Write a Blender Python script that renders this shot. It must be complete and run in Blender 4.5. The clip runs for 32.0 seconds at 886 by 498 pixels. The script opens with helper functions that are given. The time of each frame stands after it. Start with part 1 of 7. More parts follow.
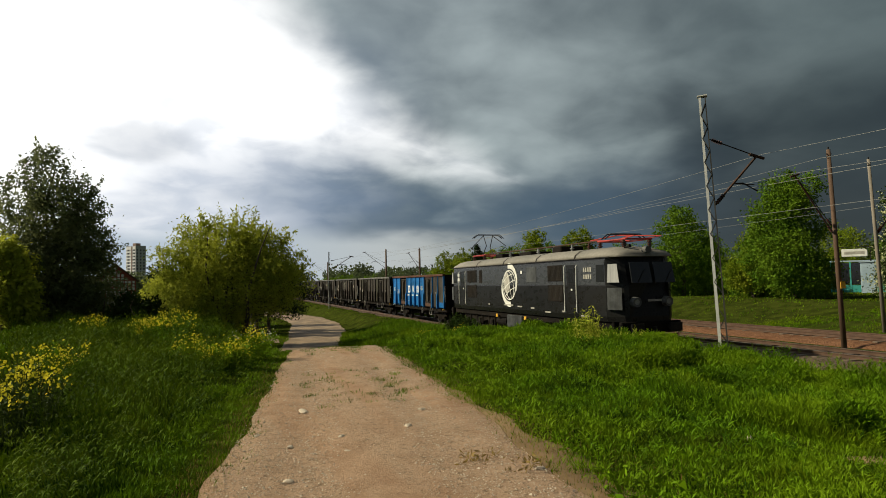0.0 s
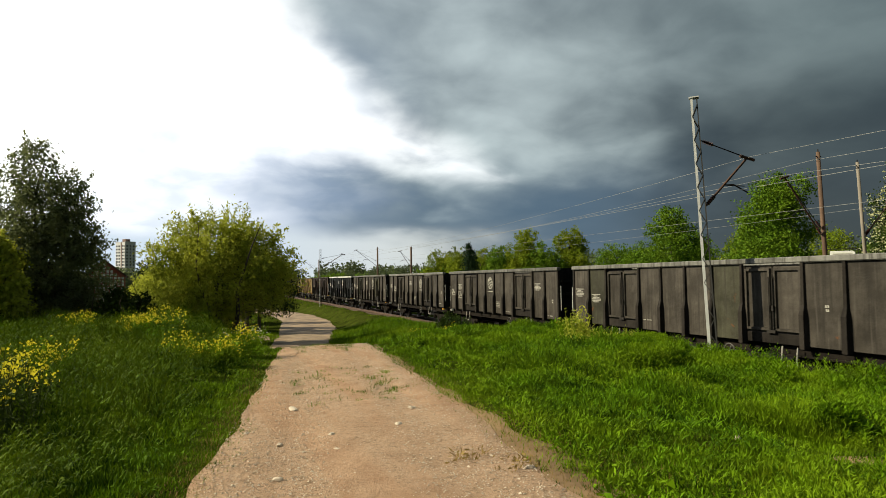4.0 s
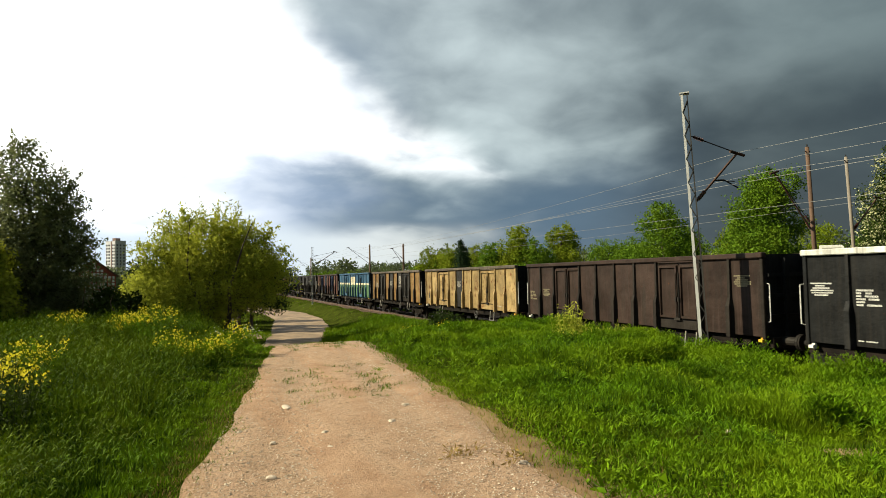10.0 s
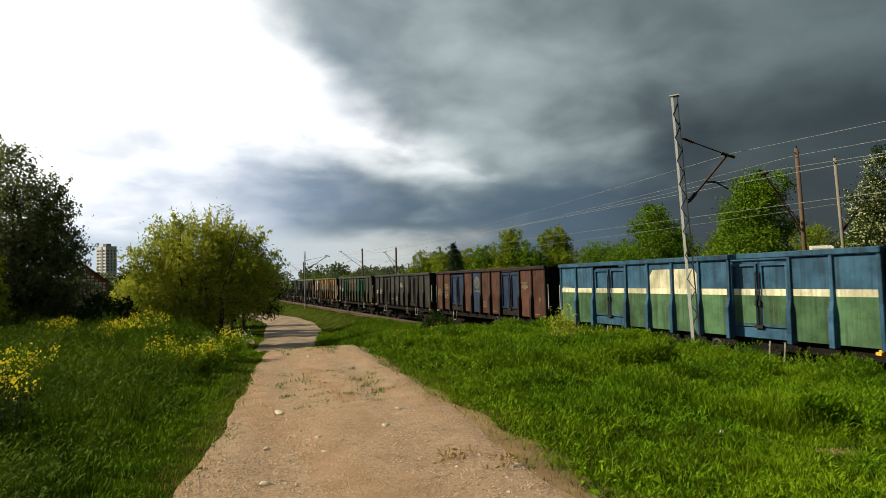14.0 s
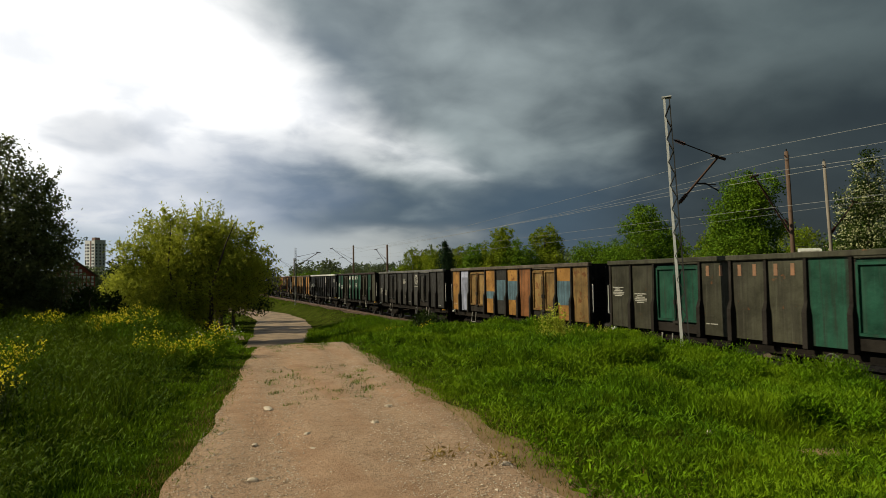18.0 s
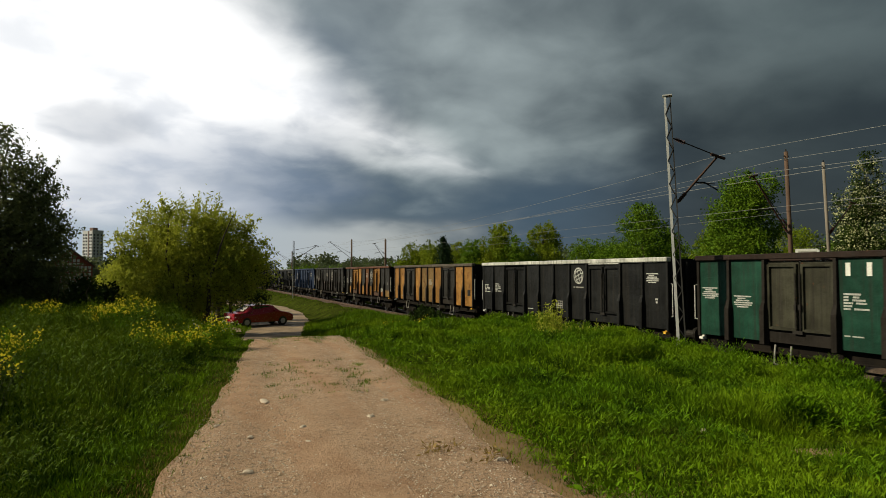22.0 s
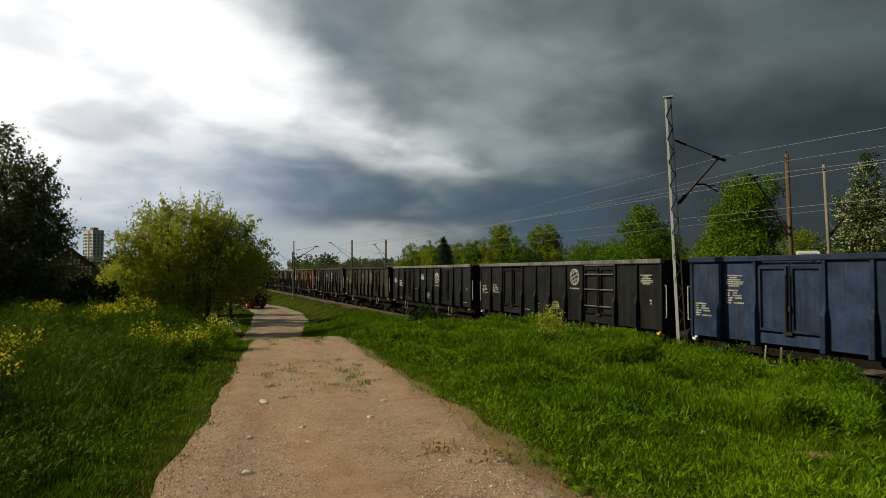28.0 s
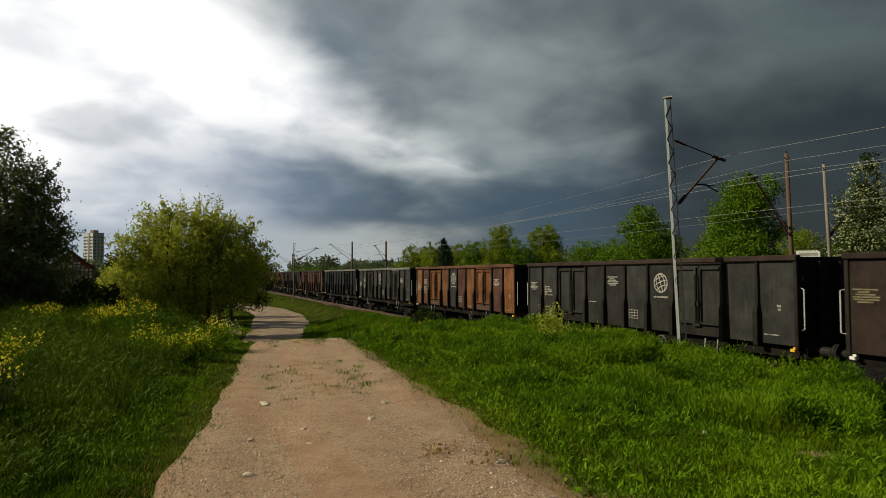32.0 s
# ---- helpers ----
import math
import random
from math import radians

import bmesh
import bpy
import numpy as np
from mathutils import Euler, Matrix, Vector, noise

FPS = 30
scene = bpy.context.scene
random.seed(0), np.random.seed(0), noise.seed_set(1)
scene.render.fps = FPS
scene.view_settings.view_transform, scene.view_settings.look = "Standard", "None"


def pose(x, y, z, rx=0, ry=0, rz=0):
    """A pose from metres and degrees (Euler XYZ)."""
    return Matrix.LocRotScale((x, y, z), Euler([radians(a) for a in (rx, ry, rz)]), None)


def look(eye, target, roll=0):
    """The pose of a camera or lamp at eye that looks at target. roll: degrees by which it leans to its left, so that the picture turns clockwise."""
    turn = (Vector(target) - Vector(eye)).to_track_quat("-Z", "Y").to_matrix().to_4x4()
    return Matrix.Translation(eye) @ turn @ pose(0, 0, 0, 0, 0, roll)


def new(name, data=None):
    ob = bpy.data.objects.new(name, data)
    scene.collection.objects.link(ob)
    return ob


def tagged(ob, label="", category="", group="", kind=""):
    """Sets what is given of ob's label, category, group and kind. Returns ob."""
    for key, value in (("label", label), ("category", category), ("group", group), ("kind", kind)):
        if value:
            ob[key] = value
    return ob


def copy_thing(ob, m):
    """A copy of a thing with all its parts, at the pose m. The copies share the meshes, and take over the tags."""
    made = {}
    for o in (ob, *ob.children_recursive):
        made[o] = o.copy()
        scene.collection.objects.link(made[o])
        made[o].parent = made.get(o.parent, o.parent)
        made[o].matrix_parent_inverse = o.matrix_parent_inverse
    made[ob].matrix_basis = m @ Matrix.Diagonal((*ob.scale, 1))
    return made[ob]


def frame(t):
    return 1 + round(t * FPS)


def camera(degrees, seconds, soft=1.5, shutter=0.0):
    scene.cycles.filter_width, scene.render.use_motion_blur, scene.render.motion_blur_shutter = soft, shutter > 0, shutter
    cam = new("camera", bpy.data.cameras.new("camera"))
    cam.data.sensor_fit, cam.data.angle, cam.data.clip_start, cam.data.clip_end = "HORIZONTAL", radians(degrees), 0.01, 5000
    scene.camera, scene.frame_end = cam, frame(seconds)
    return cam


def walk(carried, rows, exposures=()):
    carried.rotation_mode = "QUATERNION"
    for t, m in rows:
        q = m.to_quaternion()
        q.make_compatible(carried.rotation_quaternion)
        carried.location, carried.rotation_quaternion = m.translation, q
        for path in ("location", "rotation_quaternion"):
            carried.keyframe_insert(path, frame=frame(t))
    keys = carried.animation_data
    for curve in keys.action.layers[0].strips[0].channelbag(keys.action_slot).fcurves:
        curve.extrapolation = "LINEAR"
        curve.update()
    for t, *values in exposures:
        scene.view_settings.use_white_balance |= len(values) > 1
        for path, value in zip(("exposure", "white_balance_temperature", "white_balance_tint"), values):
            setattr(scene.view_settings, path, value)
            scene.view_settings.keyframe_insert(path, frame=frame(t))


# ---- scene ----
# ---------------------------------------------------------------- camera
SECONDS = 32.0
EYE = (0.0, 0.0, 1.6)
cam = camera(70.55, SECONDS, soft=0.8, shutter=0.08)


def aim(yaw, pitch, roll):
    """Pose at the standing point: yaw to the right of the track's direction, pitch up, roll clockwise, in degrees."""
    a, b = radians(yaw), radians(pitch)
    way = Vector((math.sin(a) * math.cos(b), math.cos(a) * math.cos(b), math.sin(b)))
    return look(EYE, Vector(EYE) + way, roll)


VIEW = [
    (0, 19.525, 2.906, -1.218),
    (0.5, 19.612, 2.952, -1.474),
    (1, 19.677, 3.004, -1.230),
    (1.5, 19.683, 3.034, -1.222),
    (2, 19.737, 2.978, -1.089),
    (2.5, 19.905, 3.003, -1.264),
    (3, 20.102, 2.932, -1.134),
    (3.5, 20.159, 2.838, -0.891),
    (5.5, 20.677, 2.639, -0.713),
    (6, 20.690, 2.767, -0.896),
    (6.5, 20.651, 2.485, -0.731),
    (7, 20.623, 2.428, -0.825),
    (7.5, 20.795, 2.237, -0.876),
    (8, 20.870, 2.324, -0.716),
    (8.5, 20.892, 2.349, -0.880),
    (9, 20.769, 2.355, -0.966),
    (9.5, 20.847, 2.453, -1.129),
    (10, 20.992, 2.464, -1.196),
    (10.5, 20.977, 2.527, -1.025),
    (11, 20.873, 2.582, -1.108),
    (11.5, 20.903, 2.559, -1.362),
    (12, 21.071, 2.542, -1.352),
    (12.5, 21.390, 2.559, -1.649),
    (13, 21.684, 2.599, -1.828),
    (13.5, 21.656, 2.663, -1.642),
    (14, 21.665, 2.744, -1.641),
    (14.5, 21.690, 2.781, -1.459),
    (16.5, 21.970, 2.711, -1.252),
    (17, 22.460, 2.956, -1.267),
    (17.5, 22.493, 2.833, -1.232),
    (18, 22.456, 2.544, -0.974),
    (18.5, 22.458, 2.379, -0.947),
    (19, 22.632, 2.172, -0.824),
    (19.5, 22.499, 1.976, -0.562),
    (20, 22.641, 1.885, -0.529),
    (20.5, 22.587, 1.989, -0.429),
    (21, 22.609, 1.969, -0.330),
    (21.5, 22.692, 2.020, -0.279),
    (22, 22.611, 2.111, -0.148),
    (22.5, 22.602, 2.095, -0.266),
    (23, 22.604, 2.138, -0.101),
    (23.5, 22.633, 2.090, -0.051),
    (24, 22.450, 2.202, -0.190),
    (24.5, 22.635, 2.203, -0.127),
    (25, 22.695, 2.050, 0.140),
    (25.5, 22.559, 2.063, 0.044),
    (27.5, 22.704, 2.250, -0.014),
    (28, 22.583, 2.189, 0.037),
    (28.5, 22.453, 2.016, -0.076),
    (29, 22.678, 2.068, -0.170),
    (29.5, 22.673, 2.303, -0.216),
    (30, 22.692, 2.416, 0.013),
    (30.5, 22.730, 2.453, -0.052),
    (31, 22.403, 2.428, 0.028),
    (31.5, 22.496, 2.389, -0.103),
    (32, 22.565, 2.302, -0.195),
]
walk(cam, [(t, aim(a, b, c)) for t, a, b, c in VIEW],
     exposures=[(0.0, -0.30), (3.0, 0.05), (6.0, 0.42), (9.0, 0.48), (10.5, 0.36), (12.0, 0.12), (14.0, 0.0), (17.0, -0.36), (21.0, -0.45), (32.0, -0.56)])

# ---------------------------------------------------------------- world and sun
SUN_AZ, SUN_EL = -70.0, 34.0          # degrees clockwise from +y, and above the horizon
SUN_DIR = Vector((math.sin(radians(SUN_AZ)) * math.cos(radians(SUN_EL)),
                  math.cos(radians(SUN_AZ)) * math.cos(radians(SUN_EL)), math.sin(radians(SUN_EL))))
sun_data = bpy.data.lights.new("sun", "SUN")
sun_data.energy, sun_data.angle, sun_data.color = 6.4, radians(0.8), (1.0, 0.90, 0.63)
sun = new("sun", sun_data)
sun.matrix_world = Matrix.Translation((0, 0, 60)) @ SUN_DIR.to_track_quat("Z", "Y").to_matrix().to_4x4()


class Nodes:
    """Small wrapper to write node trees in few lines."""

    def __init__(self, tree):
        self.tree = tree
        tree.nodes.clear()

    def add(self, kind, inputs=None, **props):
        n = self.tree.nodes.new(kind)
        if "operation" in props:
            n.operation = props["operation"]
        if "use_clamp" in props:
            n.use_clamp = props["use_clamp"]
        if "interpolation_type" in props:
            n.interpolation_type = props["interpolation_type"]
        if "clamp" in props:
            n.clamp = props["clamp"]
        if "data_type" in props:
            n.data_type = props["data_type"]
        if "blend_type" in props:
            n.blend_type = props["blend_type"]
        if "feature" in props:
            n.feature = props["feature"]
        if "sky_type" in props:
            n.sky_type = props["sky_type"]
        if "sun_disc" in props:
            n.sun_disc = props["sun_disc"]
        if "sun_elevation" in props:
            n.sun_elevation = props["sun_elevation"]
        if "sun_rotation" in props:
            n.sun_rotation = props["sun_rotation"]
        for k, v in (inputs or {}).items():
            self.put(n.inputs[k], v)
        return n

    def put(self, socket, v):
        if isinstance(v, bpy.types.NodeSocket):
            self.tree.links.new(v, socket)
        elif isinstance(v, bpy.types.Node):
            self.tree.links.new(v.outputs[0], socket)
        elif v is not None:
            if socket.type == "RGBA" and len(v) == 3:
                v = (*v, 1.0)
            socket.default_value = v

    def math(self, op, a, b=None, c=None, clamp=False):
        n = self.add("ShaderNodeMath", operation=op, use_clamp=clamp)
        for i, v in enumerate((a, b, c)):
            self.put(n.inputs[i], v)
        return n.outputs[0]

    def smooth(self, v, lo, hi, out_lo=0.0, out_hi=1.0):
        n = self.add("ShaderNodeMapRange", interpolation_type="SMOOTHSTEP", clamp=True)
        for i, x in enumerate((v, lo, hi, out_lo, out_hi)):
            self.put(n.inputs[i], x)
        return n.outputs[0]

    def mix(self, fac, a, b, blend="MIX"):
        n = self.add("ShaderNodeMix", data_type="RGBA", blend_type=blend)
        self.put(n.inputs[0], fac)
        self.put(n.inputs[6], a)
        self.put(n.inputs[7], b)
        return n.outputs[2]

    def noise(self, vec, scale, detail=4.0, rough=0.55, distort=0.0):
        n = self.add("ShaderNodeTexNoise", {"Scale": scale, "Detail": detail, "Roughness": rough, "Distortion": distort})
        self.put(n.inputs["Vector"], vec)
        return n.outputs[0]

    def mapped(self, vec, scale=(1, 1, 1), loc=(0, 0, 0)):
        return self.add("ShaderNodeMapping", {"Vector": vec, "Location": loc, "Scale": scale}).outputs[0]


world = bpy.data.worlds.new("sky")
scene.world = world
world.use_nodes = True
w = Nodes(world.node_tree)
coord = w.add("ShaderNodeTexCoord").outputs["Generated"]
sky = w.add("ShaderNodeTexSky", sky_type="NISHITA", sun_disc=False, sun_elevation=radians(SUN_EL), sun_rotation=radians(SUN_AZ))
sep = w.add("ShaderNodeSeparateXYZ", {0: coord})
# the cloud deck as a plane overhead: perspective makes the clouds flatten towards the horizon
up = w.math("MAXIMUM", sep.outputs[2], 0.0)
den = w.math("ADD", up, 0.3)
plane = w.add("ShaderNodeCombineXYZ", {0: w.math("DIVIDE", sep.outputs[0], den), 1: w.math("DIVIDE", sep.outputs[1], den), 2: 0.0}).outputs[0]
big = w.noise(plane, 1.7, 3.0, 0.45, 0.35)
fine = w.noise(plane, 4.6, 5.0, 0.5, 0.25)
billow = w.math("ADD", w.math("MULTIPLY", big, 0.68), w.math("MULTIPLY", fine, 0.32))
puff = w.math("SUBTRACT", billow, 0.5)
DEG = 57.29578
az = w.math("MULTIPLY", w.math("ARCTAN2", sep.outputs[0], sep.outputs[1]), DEG)
el = w.math("MULTIPLY", w.math("ARCSINE", sep.outputs[2]), DEG)
# storm front: pale grey over the meadow, almost black to the right, navy where rain hangs below it
gray = w.mix(w.smooth(w.math("ADD", az, w.math("MULTIPLY", puff, -30.0)), 6.0, 54.0), (0.45, 0.52, 0.535), (0.130, 0.168, 0.172))
gray = w.mix(1.0, gray, w.mix(w.smooth(billow, 0.34, 0.66), (0.55, 0.58, 0.62), (1.25, 1.26, 1.25)), "MULTIPLY")
rain = w.mix(w.smooth(az, 28.0, 52.0), (0.070, 0.122, 0.180), (0.078, 0.098, 0.112))
cloud = w.mix(w.math("MULTIPLY", w.smooth(w.math("ADD", el, w.math("MULTIPLY", puff, 14.0)), 14.0, 4.5), 0.9), gray, rain)
# the blackest part of the storm stands low to the right
cloud = w.mix(w.math("MULTIPLY", w.math("MULTIPLY", w.smooth(w.math("ADD", az, w.math("MULTIPLY", puff, -12.0)), 35.0, 47.0), w.smooth(el, 20.0, 11.0)), 0.62), cloud, (0.012, 0.019, 0.020))
# unseen dark cloud added behind the standing point, to cut the fill light
cloud = w.mix(w.smooth(w.math("ABSOLUTE", w.math("SUBTRACT", az, -20.0)), 75.0, 120.0), cloud, w.mix(1.0, w.mix(w.smooth(billow, 0.36, 0.64), (0.46, 0.48, 0.52), (1.32, 1.33, 1.32)), (0.085, 0.10, 0.105), "MULTIPLY"))
# lighter air to the left under the gap, and a pale strip above the horizon
haze = w.math("MULTIPLY", w.math("MULTIPLY", w.smooth(w.math("ADD", az, w.math("MULTIPLY", puff, 26.0)), 20.0, -1.0), w.smooth(az, -75.0, -35.0)), w.smooth(el, 26.0, 12.0))
pale = w.mix(w.smooth(fine, 0.35, 0.65), (0.30, 0.39, 0.53), (0.54, 0.63, 0.77))
pale = w.mix(w.smooth(w.math("ADD", az, w.math("MULTIPLY", puff, 14.0)), 10.0, -3.0), pale, w.mix(w.smooth(fine, 0.35, 0.65), (0.78, 0.85, 0.96), (1.05, 1.09, 1.15)))
cloud = w.mix(haze, cloud, pale)
strip = w.math("MULTIPLY", w.smooth(w.math("ADD", el, w.math("MULTIPLY", puff, 5.0)), 5.6, 3.2), w.smooth(w.math("ADD", az, w.math("MULTIPLY", puff, 20.0)), 30.0, 14.0))
cloud = w.mix(strip, cloud, w.mix(w.smooth(az, -5, 25), (0.60, 0.70, 0.80), (0.60, 0.63, 0.60)))
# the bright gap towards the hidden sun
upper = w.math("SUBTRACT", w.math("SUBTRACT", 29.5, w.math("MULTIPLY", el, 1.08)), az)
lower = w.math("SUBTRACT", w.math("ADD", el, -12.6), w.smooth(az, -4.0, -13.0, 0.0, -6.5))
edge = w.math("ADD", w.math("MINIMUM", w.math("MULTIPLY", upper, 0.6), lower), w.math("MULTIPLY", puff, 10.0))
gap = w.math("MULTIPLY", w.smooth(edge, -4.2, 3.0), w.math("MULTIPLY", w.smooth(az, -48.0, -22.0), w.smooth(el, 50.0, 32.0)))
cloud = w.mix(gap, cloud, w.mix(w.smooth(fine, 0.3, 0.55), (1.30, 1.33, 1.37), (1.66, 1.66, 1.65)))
# one small grey cloud that drifts before the bright gap
drift_a = w.math("POWER", w.math("DIVIDE", w.math("ADD", az, 6.4), 4.6), 2.0)
drift_b = w.math("POWER", w.math("DIVIDE", w.math("SUBTRACT", el, 11.9), 1.9), 2.0)
wisp = w.smooth(w.math("ADD", w.math("ADD", drift_a, drift_b), w.math("MULTIPLY", puff, 3.0)), 1.3, 0.1)
cloud = w.mix(w.math("MULTIPLY", wisp, 0.45), cloud, (0.56, 0.61, 0.68))
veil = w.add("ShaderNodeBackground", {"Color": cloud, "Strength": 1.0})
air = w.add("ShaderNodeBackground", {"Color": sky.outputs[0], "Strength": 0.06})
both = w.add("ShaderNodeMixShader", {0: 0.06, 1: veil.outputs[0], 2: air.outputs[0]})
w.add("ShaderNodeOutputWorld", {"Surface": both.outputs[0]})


# ---------------------------------------------------------------- materials
def material(name):
    m = bpy.data.materials.new(name)
    m.use_nodes = True
    return m, Nodes(m.node_tree)


def finish(n, color, rough=0.6, metal=0.0, bump=None, strength=0.3, distance=0.02, spec=0.5):
    normal = None
    if bump is not None:
        normal = n.add("ShaderNodeBump", {"Height": bump, "Strength": strength, "Distance": distance}).outputs[0]
    p = n.add("ShaderNodeBsdfPrincipled", {"Base Color": color, "Roughness": rough, "Metallic": metal, "Specular IOR Level": spec})
    if normal:
        n.put(p.inputs["Normal"], normal)
    n.add("ShaderNodeOutputMaterial", {"Surface": p.outputs[0]})
    return p


def surface(name, a, b, scale=6.0, rough=0.7, metal=0.0, bump=0.3, stretch=(1, 1, 1), spec=0.4):
    """Two-tone weathered surface with grain and stains."""
    m, n = material(name)
    obj = n.mapped(n.add("ShaderNodeTexCoord").outputs["Object"], stretch)
    coarse, grain = n.noise(obj, scale * 0.25, 5), n.noise(obj, scale * 4, 6)
    c = n.mix(n.smooth(coarse, 0.3, 0.7), a, b)
    c = n.mix(n.math("MULTIPLY", n.smooth(grain, 0.35, 0.75), 0.35), c, tuple(x * 0.55 for x in a))
    finish(n, c, n.smooth(grain, 0.2, 0.8, rough - 0.12, min(1.0, rough + 0.12)), metal, grain, bump, 0.01, spec)
    return m


def paint(name, col, rust=0.25, dirt=0.35, rough=0.5, rust_col=(0.16, 0.065, 0.025), dirt_col=(0.024, 0.021, 0.018)):
    """Old vehicle paint on steel sheet: coal dust, streaks that run down, rust blooms, dents."""
    m, n = material(name)
    obj = n.add("ShaderNodeTexCoord").outputs["Object"]
    info = n.add("ShaderNodeObjectInfo")
    shift = n.add("ShaderNodeVectorMath", {0: obj, 1: n.add("ShaderNodeCombineXYZ", {0: n.math("MULTIPLY", info.outputs["Random"], 37.0), 1: n.math("MULTIPLY", info.outputs["Random"], 91.0), 2: 0.0}).outputs[0]}, operation="ADD").outputs[0]
    cloudy = n.noise(shift, 1.3, 6, 0.65)
    streak = n.noise(n.mapped(shift, (9.0, 9.0, 0.35)), 1.0, 6, 0.62)
    bloom = n.noise(shift, 3.2, 8, 0.68, 0.3)
    grain = n.noise(shift, 42.0, 4)
    c = n.mix(n.smooth(cloudy, 0.3, 0.7), tuple(x * 0.62 for x in col), tuple(min(1, x * 1.3 + 0.004) for x in col))
    c = n.mix(n.math("MULTIPLY", n.smooth(streak, 0.46, 0.66), min(1.0, dirt * 1.7)), c, dirt_col)
    c = n.mix(n.math("MULTIPLY", n.smooth(n.noise(n.mapped(shift, (14.0, 14.0, 0.6)), 1.0, 4, 0.5), 0.56, 0.72), dirt), c, tuple(min(1, x * 1.7 + 0.015) for x in col))
    c = n.mix(n.math("MULTIPLY", n.smooth(grain, 0.55, 0.8), 0.35), c, tuple(x * 0.45 for x in col))
    t = 0.74 - rust * 0.42
    c = n.mix(n.math("MULTIPLY", n.smooth(bloom, t, t + 0.09), 0.9), c, n.mix(n.smooth(grain, 0.3, 0.7), rust_col, tuple(x * 0.5 for x in rust_col)))
    c = n.mix(1.0, c, n.mix(info.outputs["Random"], (0.74, 0.74, 0.74), (1.15, 1.15, 1.15)), "MULTIPLY")
    height = n.math("ADD", n.math("MULTIPLY", cloudy, 1.0), n.math("MULTIPLY", bloom, 0.15))
    finish(n, c, n.smooth(bloom, 0.35, 0.7, rough, min(0.95, rough + 0.25)), 0.0, height, 0.6, 0.06, 0.10)
    return m


def leafy(name, dark, light, yellow, through_amount=0.35, scale=0.6):
    """Leaves and blades: colour differs from piece to piece and in broad drifts; light shines through."""
    m, n = material(name)
    geo = n.add("ShaderNodeNewGeometry")
    rnd = geo.outputs["Random Per Island"]
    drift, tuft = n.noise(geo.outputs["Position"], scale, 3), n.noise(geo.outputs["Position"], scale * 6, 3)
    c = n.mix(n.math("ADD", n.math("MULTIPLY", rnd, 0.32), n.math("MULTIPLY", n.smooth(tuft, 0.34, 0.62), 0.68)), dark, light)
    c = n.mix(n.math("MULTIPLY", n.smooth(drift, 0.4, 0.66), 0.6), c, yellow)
    p = n.add("ShaderNodeBsdfPrincipled", {"Base Color": c, "Roughness": 0.65, "Specular IOR Level": 0.06})
    tr = n.add("ShaderNodeBsdfTranslucent", {"Color": n.mix(0.6, c, yellow)})
    mx = n.add("ShaderNodeMixShader", {0: through_amount, 1: p.outputs[0], 2: tr.outputs[0]})
    n.add("ShaderNodeOutputMaterial", {"Surface": mx.outputs[0]})
    return m


def ground_material():
    m, n = material("meadow_soil")
    pos = n.add("ShaderNodeNewGeometry").outputs["Position"]
    broad, mid, grain = n.noise(pos, 0.12, 4), n.noise(pos, 1.1, 5), n.noise(pos, 14.0, 5)
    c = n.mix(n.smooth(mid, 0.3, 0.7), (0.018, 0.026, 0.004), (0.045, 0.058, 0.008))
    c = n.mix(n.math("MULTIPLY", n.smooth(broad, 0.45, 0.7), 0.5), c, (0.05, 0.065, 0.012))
    c = n.mix(n.math("MULTIPLY", n.smooth(grain, 0.5, 0.8), 0.5), c, (0.075, 0.055, 0.025))
    finish(n, c, 1.0, 0.0, grain, 0.6, 0.05, 0.0)
    return m


